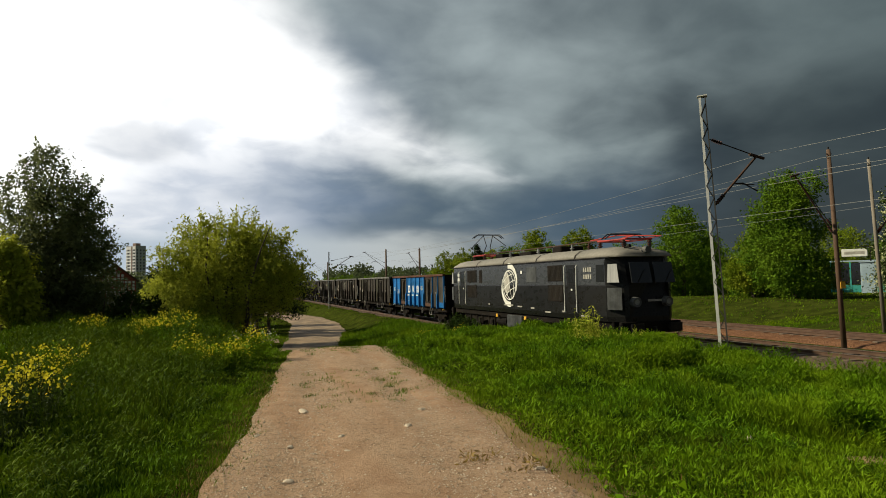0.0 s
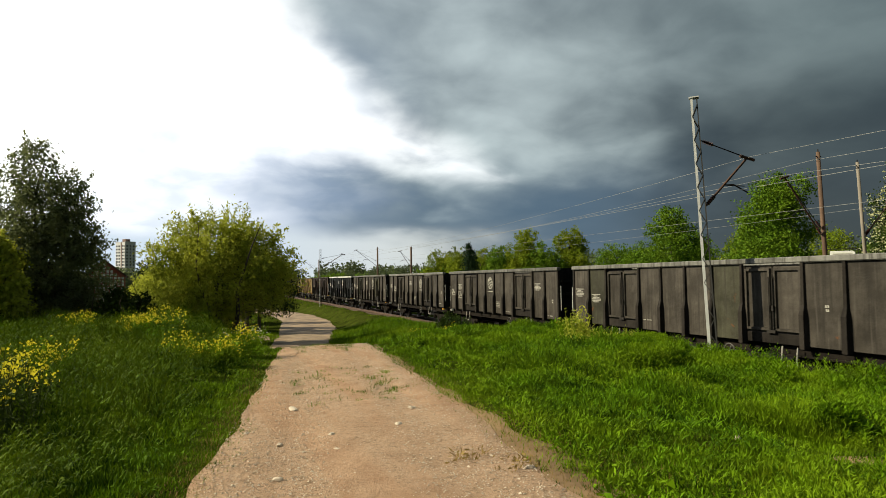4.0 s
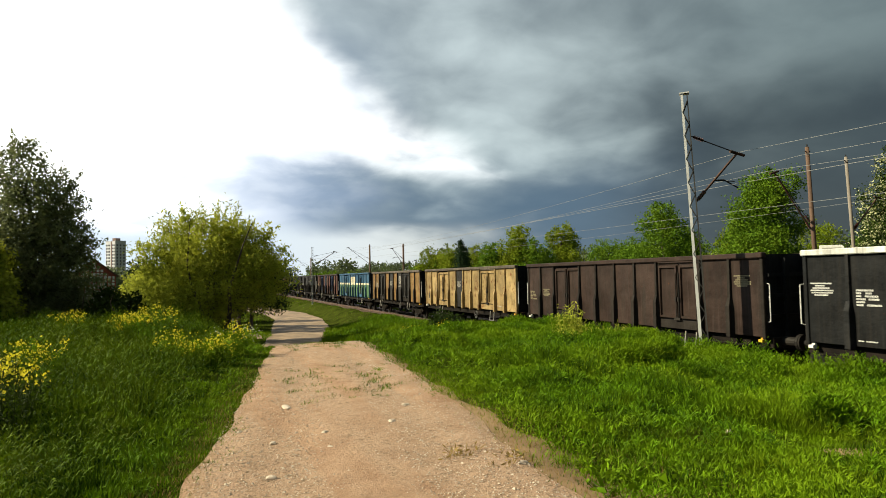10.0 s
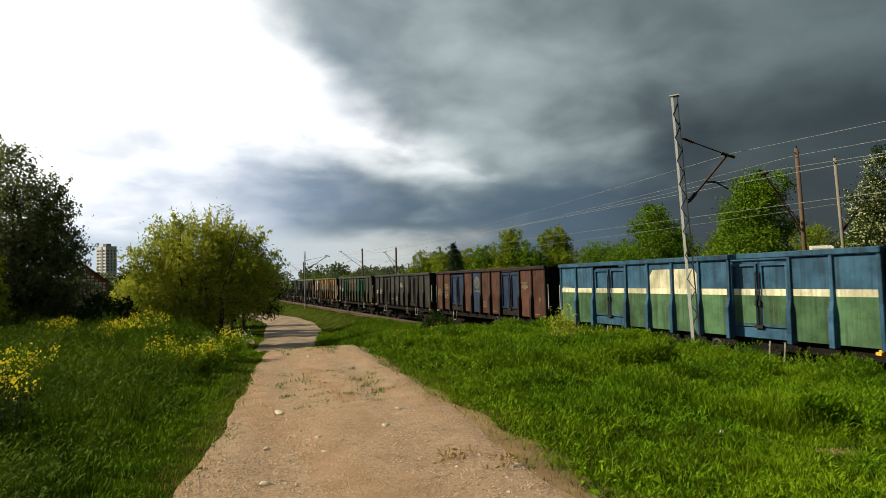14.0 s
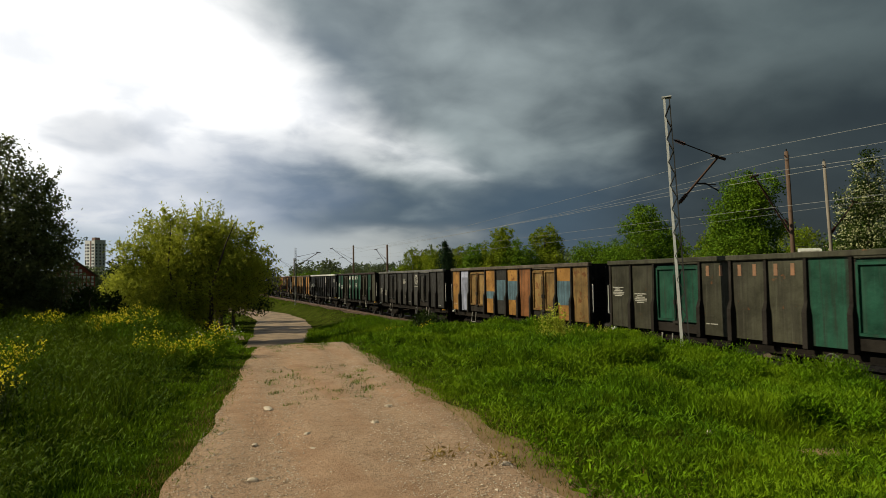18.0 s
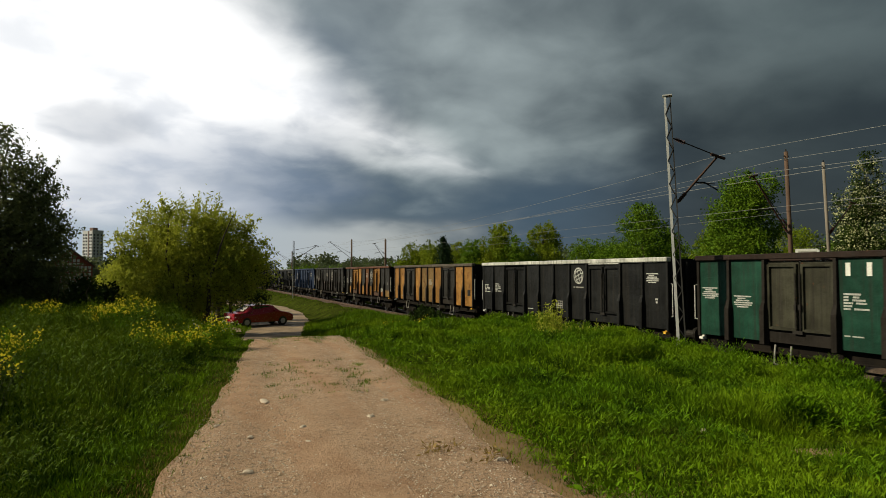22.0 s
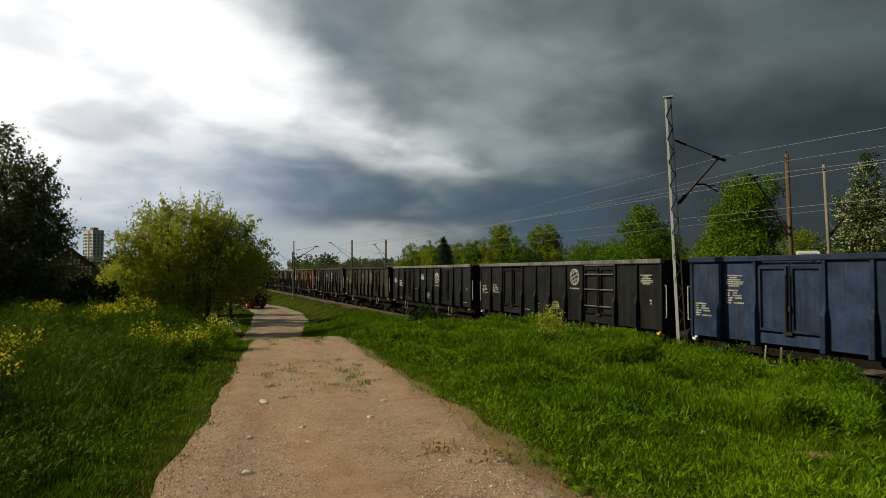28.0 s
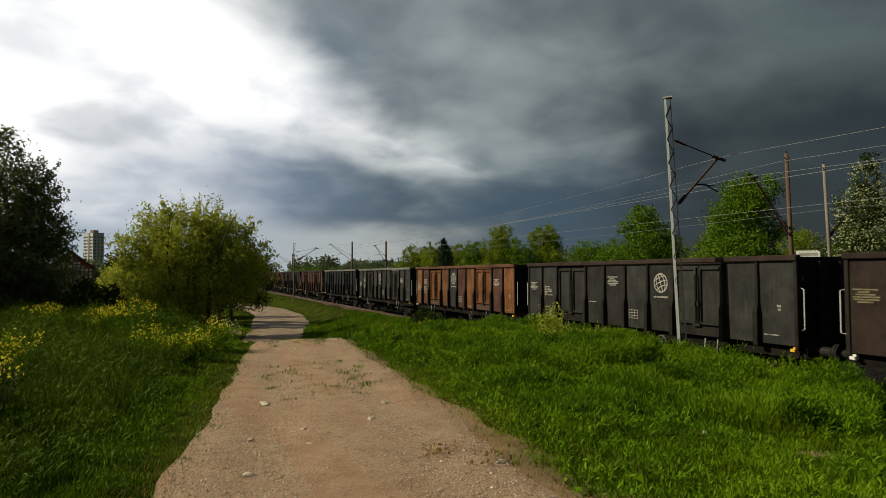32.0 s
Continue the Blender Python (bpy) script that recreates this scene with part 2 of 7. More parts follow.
def road_material():
    m, n = material("dirt_track")
    pos = n.add("ShaderNodeNewGeometry").outputs["Position"]
    broad, mid = n.noise(pos, 0.5, 4), n.noise(pos, 2.2, 6, 0.65)
    worn = n.noise(n.mapped(pos, (1.5, 0.16, 1.0)), 1.0, 4, 0.5)
    grain, grit = n.noise(pos, 24.0, 6, 0.7), n.noise(pos, 75.0, 4, 0.7)
    c = n.mix(n.smooth(mid, 0.3, 0.7), (0.34, 0.205, 0.125), (0.48, 0.315, 0.205))
    c = n.mix(n.math("MULTIPLY", n.smooth(broad, 0.5, 0.75), 0.35), c, (0.22, 0.13, 0.08))
    loose = n.smooth(worn, 0.40, 0.54)
    c = n.mix(n.math("MULTIPLY", loose, 0.5), c, (0.43, 0.30, 0.205))
    c = n.mix(n.math("MULTIPLY", n.smooth(grain, 0.48, 0.66), n.math("ADD", 0.3, n.math("MULTIPLY", loose, 0.35))), c, (0.12, 0.085, 0.05))
    c = n.mix(n.math("MULTIPLY", n.smooth(grit, 0.54, 0.64), n.math("ADD", 0.25, n.math("MULTIPLY", loose, 0.5))), c, (0.60, 0.47, 0.36))
    clod = n.noise(pos, 8.0, 5, 0.75)
    c = n.mix(n.math("MULTIPLY", n.smooth(clod, 0.55, 0.66), n.math("ADD", 0.12, n.math("MULTIPLY", loose, 0.5))), c, (0.14, 0.10, 0.06))
    c = n.mix(n.math("MULTIPLY", n.smooth(clod, 0.44, 0.36), n.math("ADD", 0.1, n.math("MULTIPLY", loose, 0.35))), c, (0.55, 0.41, 0.30))
    h = n.math("ADD", n.math("MULTIPLY", grain, 0.45), n.math("ADD", n.math("MULTIPLY", mid, 0.12), n.math("MULTIPLY", grit, 0.3)))
    stone = None
    for scale, least in ((26.0, 0.62), (11.0, 0.86)):
        cell = n.add("ShaderNodeTexVoronoi", {"Vector": n.add("ShaderNodeVectorMath", {0: pos, 1: n.add("ShaderNodeTexNoise", {"Vector": pos, "Scale": 40.0}).outputs["Color"], 2: (0.02, 0.02, 0.02)}, operation="MULTIPLY_ADD").outputs[0], "Scale": scale}, feature="F1")
        pick = n.add("ShaderNodeSeparateColor", {0: cell.outputs["Color"]}).outputs[0]
        s = n.math("MULTIPLY", n.smooth(cell.outputs["Distance"], 0.34, 0.22), n.smooth(pick, least, least + 0.04))
        s = n.math("MULTIPLY", s, n.smooth(worn, 0.36, 0.48))
        c = n.mix(n.math("MULTIPLY", s, 0.75), c, n.mix(pick, (0.35, 0.30, 0.24), (0.60, 0.55, 0.48)))
        h = n.math("ADD", h, n.math("MULTIPLY", s, 0.45))
    finish(n, c, 0.95, 0.0, h, 1.0, 0.05, 0.1)
    return m


def gravel_material(name, a, b, c2):
    m, n = material(name)
    pos = n.add("ShaderNodeNewGeometry").outputs["Position"]
    v = n.add("ShaderNodeTexVoronoi", {"Vector": pos, "Scale": 16.0})
    broad = n.noise(pos, 0.6, 4)
    c = n.mix(n.add("ShaderNodeSeparateColor", {0: v.outputs["Color"]}).outputs[0], a, b)
    c = n.mix(n.math("MULTIPLY", n.smooth(broad, 0.45, 0.7), 0.6), c, c2)
    finish(n, c, 0.95, 0.0, v.outputs["Distance"], 1.0, 0.06, 0.15)
    return m


M_GROUND = ground_material()
M_ROAD = road_material()
# lane surface of its own, its brown darkened with part of the trees' shade
M_LANE = surface("shade_toned_lane", (0.15, 0.105, 0.065), (0.31, 0.22, 0.14), 3.5, 0.95)
M_SOIL = surface("trodden_soil", (0.19, 0.115, 0.055), (0.29, 0.19, 0.095), 3, 0.95)
M_BALLAST = gravel_material("ballast_grey", (0.065, 0.047, 0.034), (0.16, 0.115, 0.085), (0.085, 0.048, 0.03))
M_BALLAST_RED = gravel_material("ballast_rusty", (0.10, 0.045, 0.022), (0.26, 0.13, 0.07), (0.12, 0.05, 0.025))
M_STEEL = surface("galvanised_steel", (0.48, 0.49, 0.49), (0.60, 0.60, 0.59), 8, 0.55, 0.0)
M_DARKSTEEL = surface("dark_steel", (0.014, 0.013, 0.012), (0.03, 0.025, 0.021), 8, 0.7, 0.1, spec=0.2)
M_GREYSTEEL = surface("shaded_grey_steel", (0.10, 0.10, 0.10), (0.15, 0.145, 0.14), 8, 0.7, 0.2)
M_SHADESTEEL = surface("shade_dark_steel", (0.035, 0.035, 0.036), (0.06, 0.058, 0.055), 8, 0.8, 0.0, spec=0.2)
M_UNDER = surface("underframe_grime", (0.007, 0.006, 0.0055), (0.018, 0.014, 0.011), 5, 0.9, spec=0.1)
M_RUSTY = surface("rusty_steel", (0.075, 0.034, 0.018), (0.045, 0.025, 0.016), 7, 0.85)
M_RAIL = surface("rail_steel", (0.10, 0.06, 0.045), (0.16, 0.10, 0.07), 10, 0.5, 0.5)
M_RAILTOP = surface("polished_rail", (0.45, 0.43, 0.40), (0.55, 0.52, 0.5), 10, 0.3, 0.9)
M_SLEEPER = surface("sleeper_wood", (0.09, 0.06, 0.042), (0.16, 0.12, 0.09), 9, 0.9, stretch=(0.3, 3, 3))
M_WOODPOLE = surface("creosoted_wood", (0.075, 0.043, 0.028), (0.125, 0.075, 0.048), 9, 0.85, stretch=(4, 4, 0.25))
M_GREYPOLE = surface("weathered_wood", (0.16, 0.14, 0.115), (0.24, 0.205, 0.165), 9, 0.85, stretch=(4, 4, 0.25))
M_WIRE = surface("wire_metal", (0.18, 0.185, 0.185), (0.27, 0.27, 0.26), 9, 0.6, 0.5)
M_INSUL = surface("brown_insulator", (0.05, 0.02, 0.014), (0.08, 0.03, 0.02), 9, 0.25)
M_WHITE = surface("white_lettering", (0.62, 0.62, 0.58), (0.76, 0.76, 0.72), 14, 0.7)
M_FADED = surface("faded_lettering", (0.27, 0.26, 0.23), (0.42, 0.40, 0.36), 18, 0.75)
M_CHALK = surface("chalky_lettering", (0.40, 0.40, 0.38), (0.56, 0.56, 0.53), 18, 0.75)
M_BUFF = surface("faded_yellow_lettering", (0.22, 0.19, 0.11), (0.15, 0.13, 0.08), 18, 0.75)
M_RUSTINK = surface("faded_orange_lettering", (0.24, 0.12, 0.065), (0.15, 0.085, 0.05), 18, 0.8)
M_YELLOW = surface("yellow_paint", (0.75, 0.42, 0.03), (0.62, 0.33, 0.03), 12, 0.6)
M_RED = surface("red_paint", (0.42, 0.035, 0.025), (0.30, 0.03, 0.02), 10, 0.5)
M_BARK = surface("bark", (0.05, 0.038, 0.028), (0.10, 0.08, 0.06), 8, 0.95, stretch=(5, 5, 0.8))
M_GLASSDARK = surface("dark_window", (0.012, 0.013, 0.015), (0.02, 0.022, 0.025), 2, 0.12, 0.0, 0.02, spec=0.7)
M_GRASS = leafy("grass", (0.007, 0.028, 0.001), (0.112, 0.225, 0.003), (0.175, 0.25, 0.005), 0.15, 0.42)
M_GRASSDARK = leafy("gap_shade_grass", (0.008, 0.028, 0.001), (0.03, 0.075, 0.002), (0.045, 0.085, 0.003), 0.12, 1.2)
M_DRYGRASS = leafy("dry_grass", (0.20, 0.125, 0.045), (0.34, 0.235, 0.085), (0.24, 0.18, 0.05), 0.3, 0.5)
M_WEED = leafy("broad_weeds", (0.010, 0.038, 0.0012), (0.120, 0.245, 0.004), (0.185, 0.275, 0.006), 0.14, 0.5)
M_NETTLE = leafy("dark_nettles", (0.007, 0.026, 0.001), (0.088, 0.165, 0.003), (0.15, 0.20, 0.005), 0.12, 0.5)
M_FLOWER = leafy("yellow_flowers", (0.56, 0.47, 0.015), (0.82, 0.70, 0.04), (0.74, 0.66, 0.04), 0.3, 2.0)
M_UMBEL = leafy("white_flowers", (0.55, 0.58, 0.42), (0.75, 0.76, 0.62), (0.6, 0.62, 0.4), 0.3, 2.0)
M_BLOSSOM = leafy("creamy_blossom", (0.34, 0.36, 0.16), (0.60, 0.60, 0.36), (0.5, 0.5, 0.25), 0.3, 2.0)
M_LEAF_DARK = leafy("dark_leaves", (0.007, 0.016, 0.003), (0.032, 0.058, 0.010), (0.055, 0.08, 0.013), 0.15, 0.8)
M_LEAF_TALL = leafy("poplar_leaves", (0.025, 0.038, 0.014), (0.18, 0.215, 0.10), (0.25, 0.27, 0.11), 0.38, 0.45)
M_LEAF_BUSH = leafy("willow_leaves", (0.040, 0.060, 0.005), (0.42, 0.47, 0.05), (0.54, 0.56, 0.07), 0.36, 0.9)
M_LEAF_GREEN = leafy("spring_leaves", (0.022, 0.06, 0.004), (0.105, 0.20, 0.010), (0.15, 0.23, 0.015), 0.22, 0.5)
M_LEAF_LIME = leafy("lime_leaves", (0.05, 0.09, 0.005), (0.19, 0.26, 0.012), (0.25, 0.29, 0.02), 0.25, 0.4)
M_LEAF_FIR = leafy("fir_needles", (0.010, 0.028, 0.012), (0.025, 0.05, 0.02), (0.03, 0.055, 0.02), 0.15, 0.8)
# far leaves paled and greyed: the haze of distance is in their colour
M_LEAF_FAR = leafy("far_woods", (0.05, 0.07, 0.035), (0.11, 0.14, 0.07), (0.13, 0.16, 0.07), 0.25, 0.02)


# ---------------------------------------------------------------- mesh tools
rng = np.random.default_rng(7)


def mesh_fast(name, verts, faces, mat, smooth=False):
    """A mesh from two arrays; all faces have the same number of corners."""
    verts, faces = np.asarray(verts, np.float32), np.asarray(faces, np.int32)
    me = bpy.data.meshes.new(name)
    k = faces.shape[1]
    me.vertices.add(len(verts))
    me.vertices.foreach_set("co", verts.ravel())
    me.loops.add(faces.size)
    me.loops.foreach_set("vertex_index", faces.ravel())
    me.polygons.add(len(faces))
    me.polygons.foreach_set("loop_start", np.arange(0, faces.size, k, dtype=np.int32))
    me.polygons.foreach_set("loop_total", np.full(len(faces), k, np.int32))
    me.polygons.foreach_set("use_smooth", np.full(len(faces), smooth))
    me.materials.append(mat)
    me.update(calc_edges=True)
    return me


class Shape:
    """Collects boxes, tubes and plates into one mesh."""

    def __init__(self):
        self.v, self.f = [], []

    def _add(self, verts, faces):
        o = len(self.v)
        self.v += [tuple(p) for p in verts]
        self.f += [tuple(i + o for i in f) for f in faces]
        return self

    def box(self, lo, hi, chamfer=0.0):
        (x0, y0, z0), (x1, y1, z1) = lo, hi
        c = min(chamfer, (x1 - x0) / 3, (y1 - y0) / 3, (z1 - z0) / 3)
        if c <= 0:
            p = [(x, y, z) for x in (x0, x1) for y in (y0, y1) for z in (z0, z1)]
            return self._add(p, [(0, 1, 3, 2), (4, 6, 7, 5), (0, 4, 5, 1), (2, 3, 7, 6), (0, 2, 6, 4), (1, 5, 7, 3)])
        bm = bmesh.new()
        bmesh.ops.create_cube(bm, size=1.0)
        for q in bm.verts:
            q.co = Vector((x0 + (q.co.x + 0.5) * (x1 - x0), y0 + (q.co.y + 0.5) * (y1 - y0), z0 + (q.co.z + 0.5) * (z1 - z0)))
        bmesh.ops.bevel(bm, geom=bm.edges[:], offset=c, segments=1, affect="EDGES")
        bm.verts.index_update()
        self._add([q.co[:] for q in bm.verts], [[q.index for q in f.verts] for f in bm.faces])
        bm.free()
        return self

    def tube(self, a, b, r0, r1=None, sides=8, caps=True):
        a, b = Vector(a), Vector(b)
        r1 = r0 if r1 is None else r1
        ax = (b - a).normalized()
        u = ax.orthogonal().normalized()
        v = ax.cross(u)
        ring = [(math.cos(2 * math.pi * i / sides), math.sin(2 * math.pi * i / sides)) for i in range(sides)]
        p = [a + (u * c + v * s) * r0 for c, s in ring] + [b + (u * c + v * s) * r1 for c, s in ring]
        f = [(i, (i + 1) % sides, sides + (i + 1) % sides, sides + i) for i in range(sides)]
        if caps:
            f += [tuple(reversed(range(sides))), tuple(range(sides, 2 * sides))]
        return self._add(p, f)

    def path(self, pts, r, sides=6):
        """One bent tube through the points."""
        pts = [Vector(p) for p in pts]
        rings, u = [], None
        for i, p in enumerate(pts):
            way = (pts[min(i + 1, len(pts) - 1)] - pts[max(i - 1, 0)]).normalized()
            u = way.orthogonal() if u is None else u - way * u.dot(way)
            u = (u if u.length > 1e-5 else way.orthogonal()).normalized()
            v = way.cross(u)
            rings.append([p + (u * math.cos(2 * math.pi * k / sides) + v * math.sin(2 * math.pi * k / sides)) * r for k in range(sides)])
        return self.loft(rings)

    def ring(self, centre, axis, radius, r, seg=20, sides=5):
        axis = Vector(axis).normalized()
        u = axis.orthogonal().normalized()
        v = axis.cross(u)
        c = Vector(centre)
        p, f = [], []
        for i in range(seg):
            t = 2 * math.pi * i / seg
            d = u * math.cos(t) + v * math.sin(t)
            for j in range(sides):
                q = 2 * math.pi * j / sides
                p.append(c + d * (radius + r * math.cos(q)) + axis * r * math.sin(q))
        for i in range(seg):
            for j in range(sides):
                f.append((i * sides + j, ((i + 1) % seg) * sides + j, ((i + 1) % seg) * sides + (j + 1) % sides, i * sides + (j + 1) % sides))
        return self._add(p, f)

    def prism(self, outline, axis, lo, hi):
        """A closed outline in the plane across the axis (0, 1 or 2), drawn out from lo to hi."""
        k = len(outline)
        p = []
        for d in (lo, hi):
            for a, b in outline:
                q = [a, b]
                q.insert(axis, d)
                p.append(q)
        return self._add(p, [tuple(range(k)), tuple(reversed(range(k, 2 * k)))] + [(i, i + k, (i + 1) % k + k, (i + 1) % k) for i in range(k)])

    def loft(self, rings, closed=True, caps=True):
        k = len(rings[0])
        p = [q for r in rings for q in r]
        f = []
        for i in range(len(rings) - 1):
            for j in range(k if closed else k - 1):
                f.append((i * k + j, i * k + (j + 1) % k, (i + 1) * k + (j + 1) % k, (i + 1) * k + j))
        if caps:
            f += [tuple(reversed(range(k))), tuple(range((len(rings) - 1) * k, len(rings) * k))]
        return self._add(p, f)

    def mesh(self, name, mat, smooth=False):
        me = bpy.data.meshes.new(name)
        me.from_pydata(self.v, [], self.f)
        me.materials.append(mat)
        if smooth:
            me.polygons.foreach_set("use_smooth", [True] * len(me.polygons))
        bm = bmesh.new()
        bm.from_mesh(me)
        bmesh.ops.recalc_face_normals(bm, faces=bm.faces[:])
        bm.to_mesh(me)
        bm.free()
        return me


def part(name, shape, mat, parent, label="", at=None, smooth=False):
    """ONE mesh object under a thing or under a part. shape: a Shape or a finished mesh."""
    me = shape.mesh(name, mat, smooth) if isinstance(shape, Shape) else shape
    ob = new(name, me)
    ob.parent = parent
    if at is not None:
        ob.matrix_basis = at
    if label:
        ob["label"] = label
    return ob


def thing(name, m, label, category, group=""):
    ob = new(name)
    ob.empty_display_size = 0.2
    ob.matrix_basis = m
    return tagged(ob, label, category, group)


def repaint(ob, mat):
    ob.material_slots[0].link = "OBJECT"
    ob.material_slots[0].material = mat


# ---------------------------------------------------------------- ground
TRACKS = (15.3, 22.0, 28.6)          # axes of the three tracks
RAIL_Z = -1.35


def step(v, lo, hi):
    t = np.clip((np.asarray(v, float) - lo) / (hi - lo), 0.0, 1.0)
    return t * t * (3 - 2 * t)


def road_mid(y):
    return np.interp(y, [-40, 4, 9, 15.5, 24, 36, 48, 58, 68, 90, 140], [0.4, 1.08, 1.80, 2.66, 3.5, 4.7, 6.8, 8.1, 8.2, 5.5, -8.0])


def road_half(y):
    return np.interp(y, [-40, 4, 6, 9, 15.5, 24, 36, 50, 60, 140], [1.4, 1.37, 1.32, 1.26, 1.03, 1.1, 1.65, 2.1, 2.0, 2.0])


def patchy(x, y, size, seed):
    """Smooth random field, 0 to 1, with patches of the given size in metres."""
    g = np.random.default_rng(seed).random((64, 64))
    u, v = np.asarray(x, float) / size + 1000.3, np.asarray(y, float) / size + 1000.7
    i, j = np.floor(u).astype(int), np.floor(v).astype(int)
    a, b = u - i, v - j
    a, b = a * a * (3 - 2 * a), b * b * (3 - 2 * b)
    return (g[i % 64, j % 64] * (1 - a) + g[(i + 1) % 64, j % 64] * a) * (1 - b) + (g[i % 64, (j + 1) % 64] * (1 - a) + g[(i + 1) % 64, (j + 1) % 64] * a) * b


def height(x, y):
    """Height of the ground. The track tops a low rise, dips behind it, and the railway lies in a shallow bed."""
    x, y = np.asarray(x, float), np.asarray(y, float)
    plateau = -0.05 * step(-x, 2, 12)
    road_dip = -2.1 * step(y, 14.5, 29.0)
    left_dip = -2.1 * step(y, 24.0, 46.0)
    side = step(road_mid(y) - road_half(y) - x, 0.2, 3.0)
    base = plateau + road_dip * (1 - side) + left_dip * side
    right = step(x, road_mid(y) + road_half(y) + 0.2, 12.2)
    verge = -0.95 + 0.4 * step(y, 10.0, 14.5) - 0.75 * step(y, 18.0, 40.0)
    base = base * (1 - right) + verge * right
    bed = step(x, 12.9, 13.8)
    base = base * (1 - bed) + (-1.75) * bed
    out = step(x, 31.0, 40.0)
    base = base * (1 - out) + (-0.35) * out
    far = step(np.hypot(x, y), 130, 420)
    base = base + far * (1.9 + 0 * x)
    lump = 0.05 * np.sin(x * 1.7 + 0.6 * y) * np.sin(y * 1.3 - 0.4 * x) + 0.04 * np.sin(x * 0.7 - y * 0.9)
    bump = 0.22 * (patchy(x, y, 1.0, 31) - 0.4) * step(np.abs(x - road_mid(y)) - road_half(y), 0.3, 1.6) * (1 - bed) * (1 - step(np.hypot(x, y), 22, 40))
    on_road = 1 - step(np.abs(x - road_mid(y)), road_half(y), road_half(y) + 0.6)
    near = 1 - step(np.hypot(x, y), 60, 120)
    return base + bump + lump * near * (1 - 0.8 * on_road) * (1 - 0.9 * bed)


def warp(lo, hi, n, near):
    u = np.linspace(np.arcsinh(lo / near), np.arcsinh(hi / near), n)
    return np.sinh(u) * near


def sheet(name, X, Y, Z, mat, smooth=True):
    r, c = X.shape
    i = np.arange(r * c).reshape(r, c)
    f = np.stack([i[:-1, :-1], i[:-1, 1:], i[1:, 1:], i[1:, :-1]], -1).reshape(-1, 4)
    return new(name, mesh_fast(name, np.stack([X, Y, Z], -1).reshape(-1, 3), f, mat, smooth))


gx, gy = np.meshgrid(warp(-2600, 2600, 420, 7.0) + 3.0, warp(-1500, 3600, 440, 10.0) + 9.0)
sunk = 0.09 * (1 - step(np.abs(gx - road_mid(gy)), road_half(gy) * 0.55, road_half(gy) * 0.95)) * (gy < 92) * (gy > -16)
sunk = np.maximum(sunk, 0.2 * (1 - step(np.abs(gy - (43.5 + 0.06 * (gx - 6))), 1.5, 2.6)) * (gx < 6.5) * (gx > -36))
ground = tagged(sheet("ground", gx, gy, height(gx, gy) - sunk, M_GROUND), "grassy soil of a green meadow beside the railway", "ground", kind="structure")

# the dirt track, a strip with ragged edges that lies on the ground
ry = np.concatenate([np.arange(-14, 20, 0.25), np.arange(20, 90, 0.6)])
ru = np.linspace(-1, 1, 27)
RY, RU = np.meshgrid(ry, ru, indexing="ij")
rag = 1.03 + 0.05 * np.sin(RY * 1.3 + np.sign(RU) * 2) * np.sin(RY * 0.7) + 0.015 * np.sin(RY * 5.1 + RU)
RX = road_mid(RY) + RU * road_half(RY) * rag
rut = -0.022 * (np.exp(-((RU - 0.5) / 0.2) ** 2) + np.exp(-((RU + 0.5) / 0.2) ** 2))
RZ = height(RX, RY) + 0.04 + rut - 0.022 * np.abs(RU) ** 8 + 0.004 * np.sin(RX * 9) * np.sin(RY * 7 + RX * 3)
# beyond the rise the strip takes the darker tone that carries some shade
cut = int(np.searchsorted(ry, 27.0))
lane = tagged(sheet("lane", RX[cut:], RY[cut:], RZ[cut:], M_LANE), "greyish lower lane behind the rise, some shade in its colour", "road", kind="structure")
road = tagged(sheet("road", RX[:cut + 1], RY[:cut + 1], RZ[:cut + 1], M_ROAD), "pale brown dirt track with two worn wheel ruts and loose stones", "dirt road", kind="structure")

# trodden soil along the track's edge
for s_ in (1,):
    VY, VU = np.meshgrid(np.arange(-6, 15.5, 0.25), np.linspace(0.9, 1.0, 7), indexing="ij")
    reach = (0.28 if s_ < 0 else 0.25 + 0.45 * (1 - step(VY, 5.2, 7.5))) * (1 + 0.4 * np.sin(VY * 2.9) * np.sin(VY * 1.3))
    VX = road_mid(VY) + s_ * (road_half(VY) * 0.9 + (VU - 0.9) * 10 * (reach + 0.1 * road_half(VY)))
    tagged(sheet("verge", VX, VY, height(VX, VY) + 0.012 - 0.03 * ((VU - 0.9) * 10) ** 6, M_SOIL), "trodden brown soil at the track's edge", "soil", kind="structure")

PX, PY = np.meshgrid(np.linspace(5.8, 7.0, 13), np.linspace(4.45, 5.05, 9), indexing="ij")
pq = 1 - ((PX - 6.4) / 0.6) ** 2 - ((PY - 4.75) / 0.3) ** 2
tagged(sheet("soil_patch", PX, PY, height(PX, PY) - 0.02 + 0.05 * np.clip(pq, -0.5, 0.5), M_SOIL), "bare brown soil patch in the grass", "soil", kind="structure")

# side road that joins from behind the bush
sx, su = np.meshgrid(np.linspace(-34, 6.5, 70), np.linspace(-1, 1, 9), indexing="ij")
sy = 43.5 + 0.06 * (sx - 6) + su * 2.0
side_road = tagged(sheet("side_road", sx, sy, height(sx, sy) + 0.03 - 0.05 * np.abs(su) ** 6, M_LANE), "dirt side road joining behind the bush", "dirt road", kind="structure")

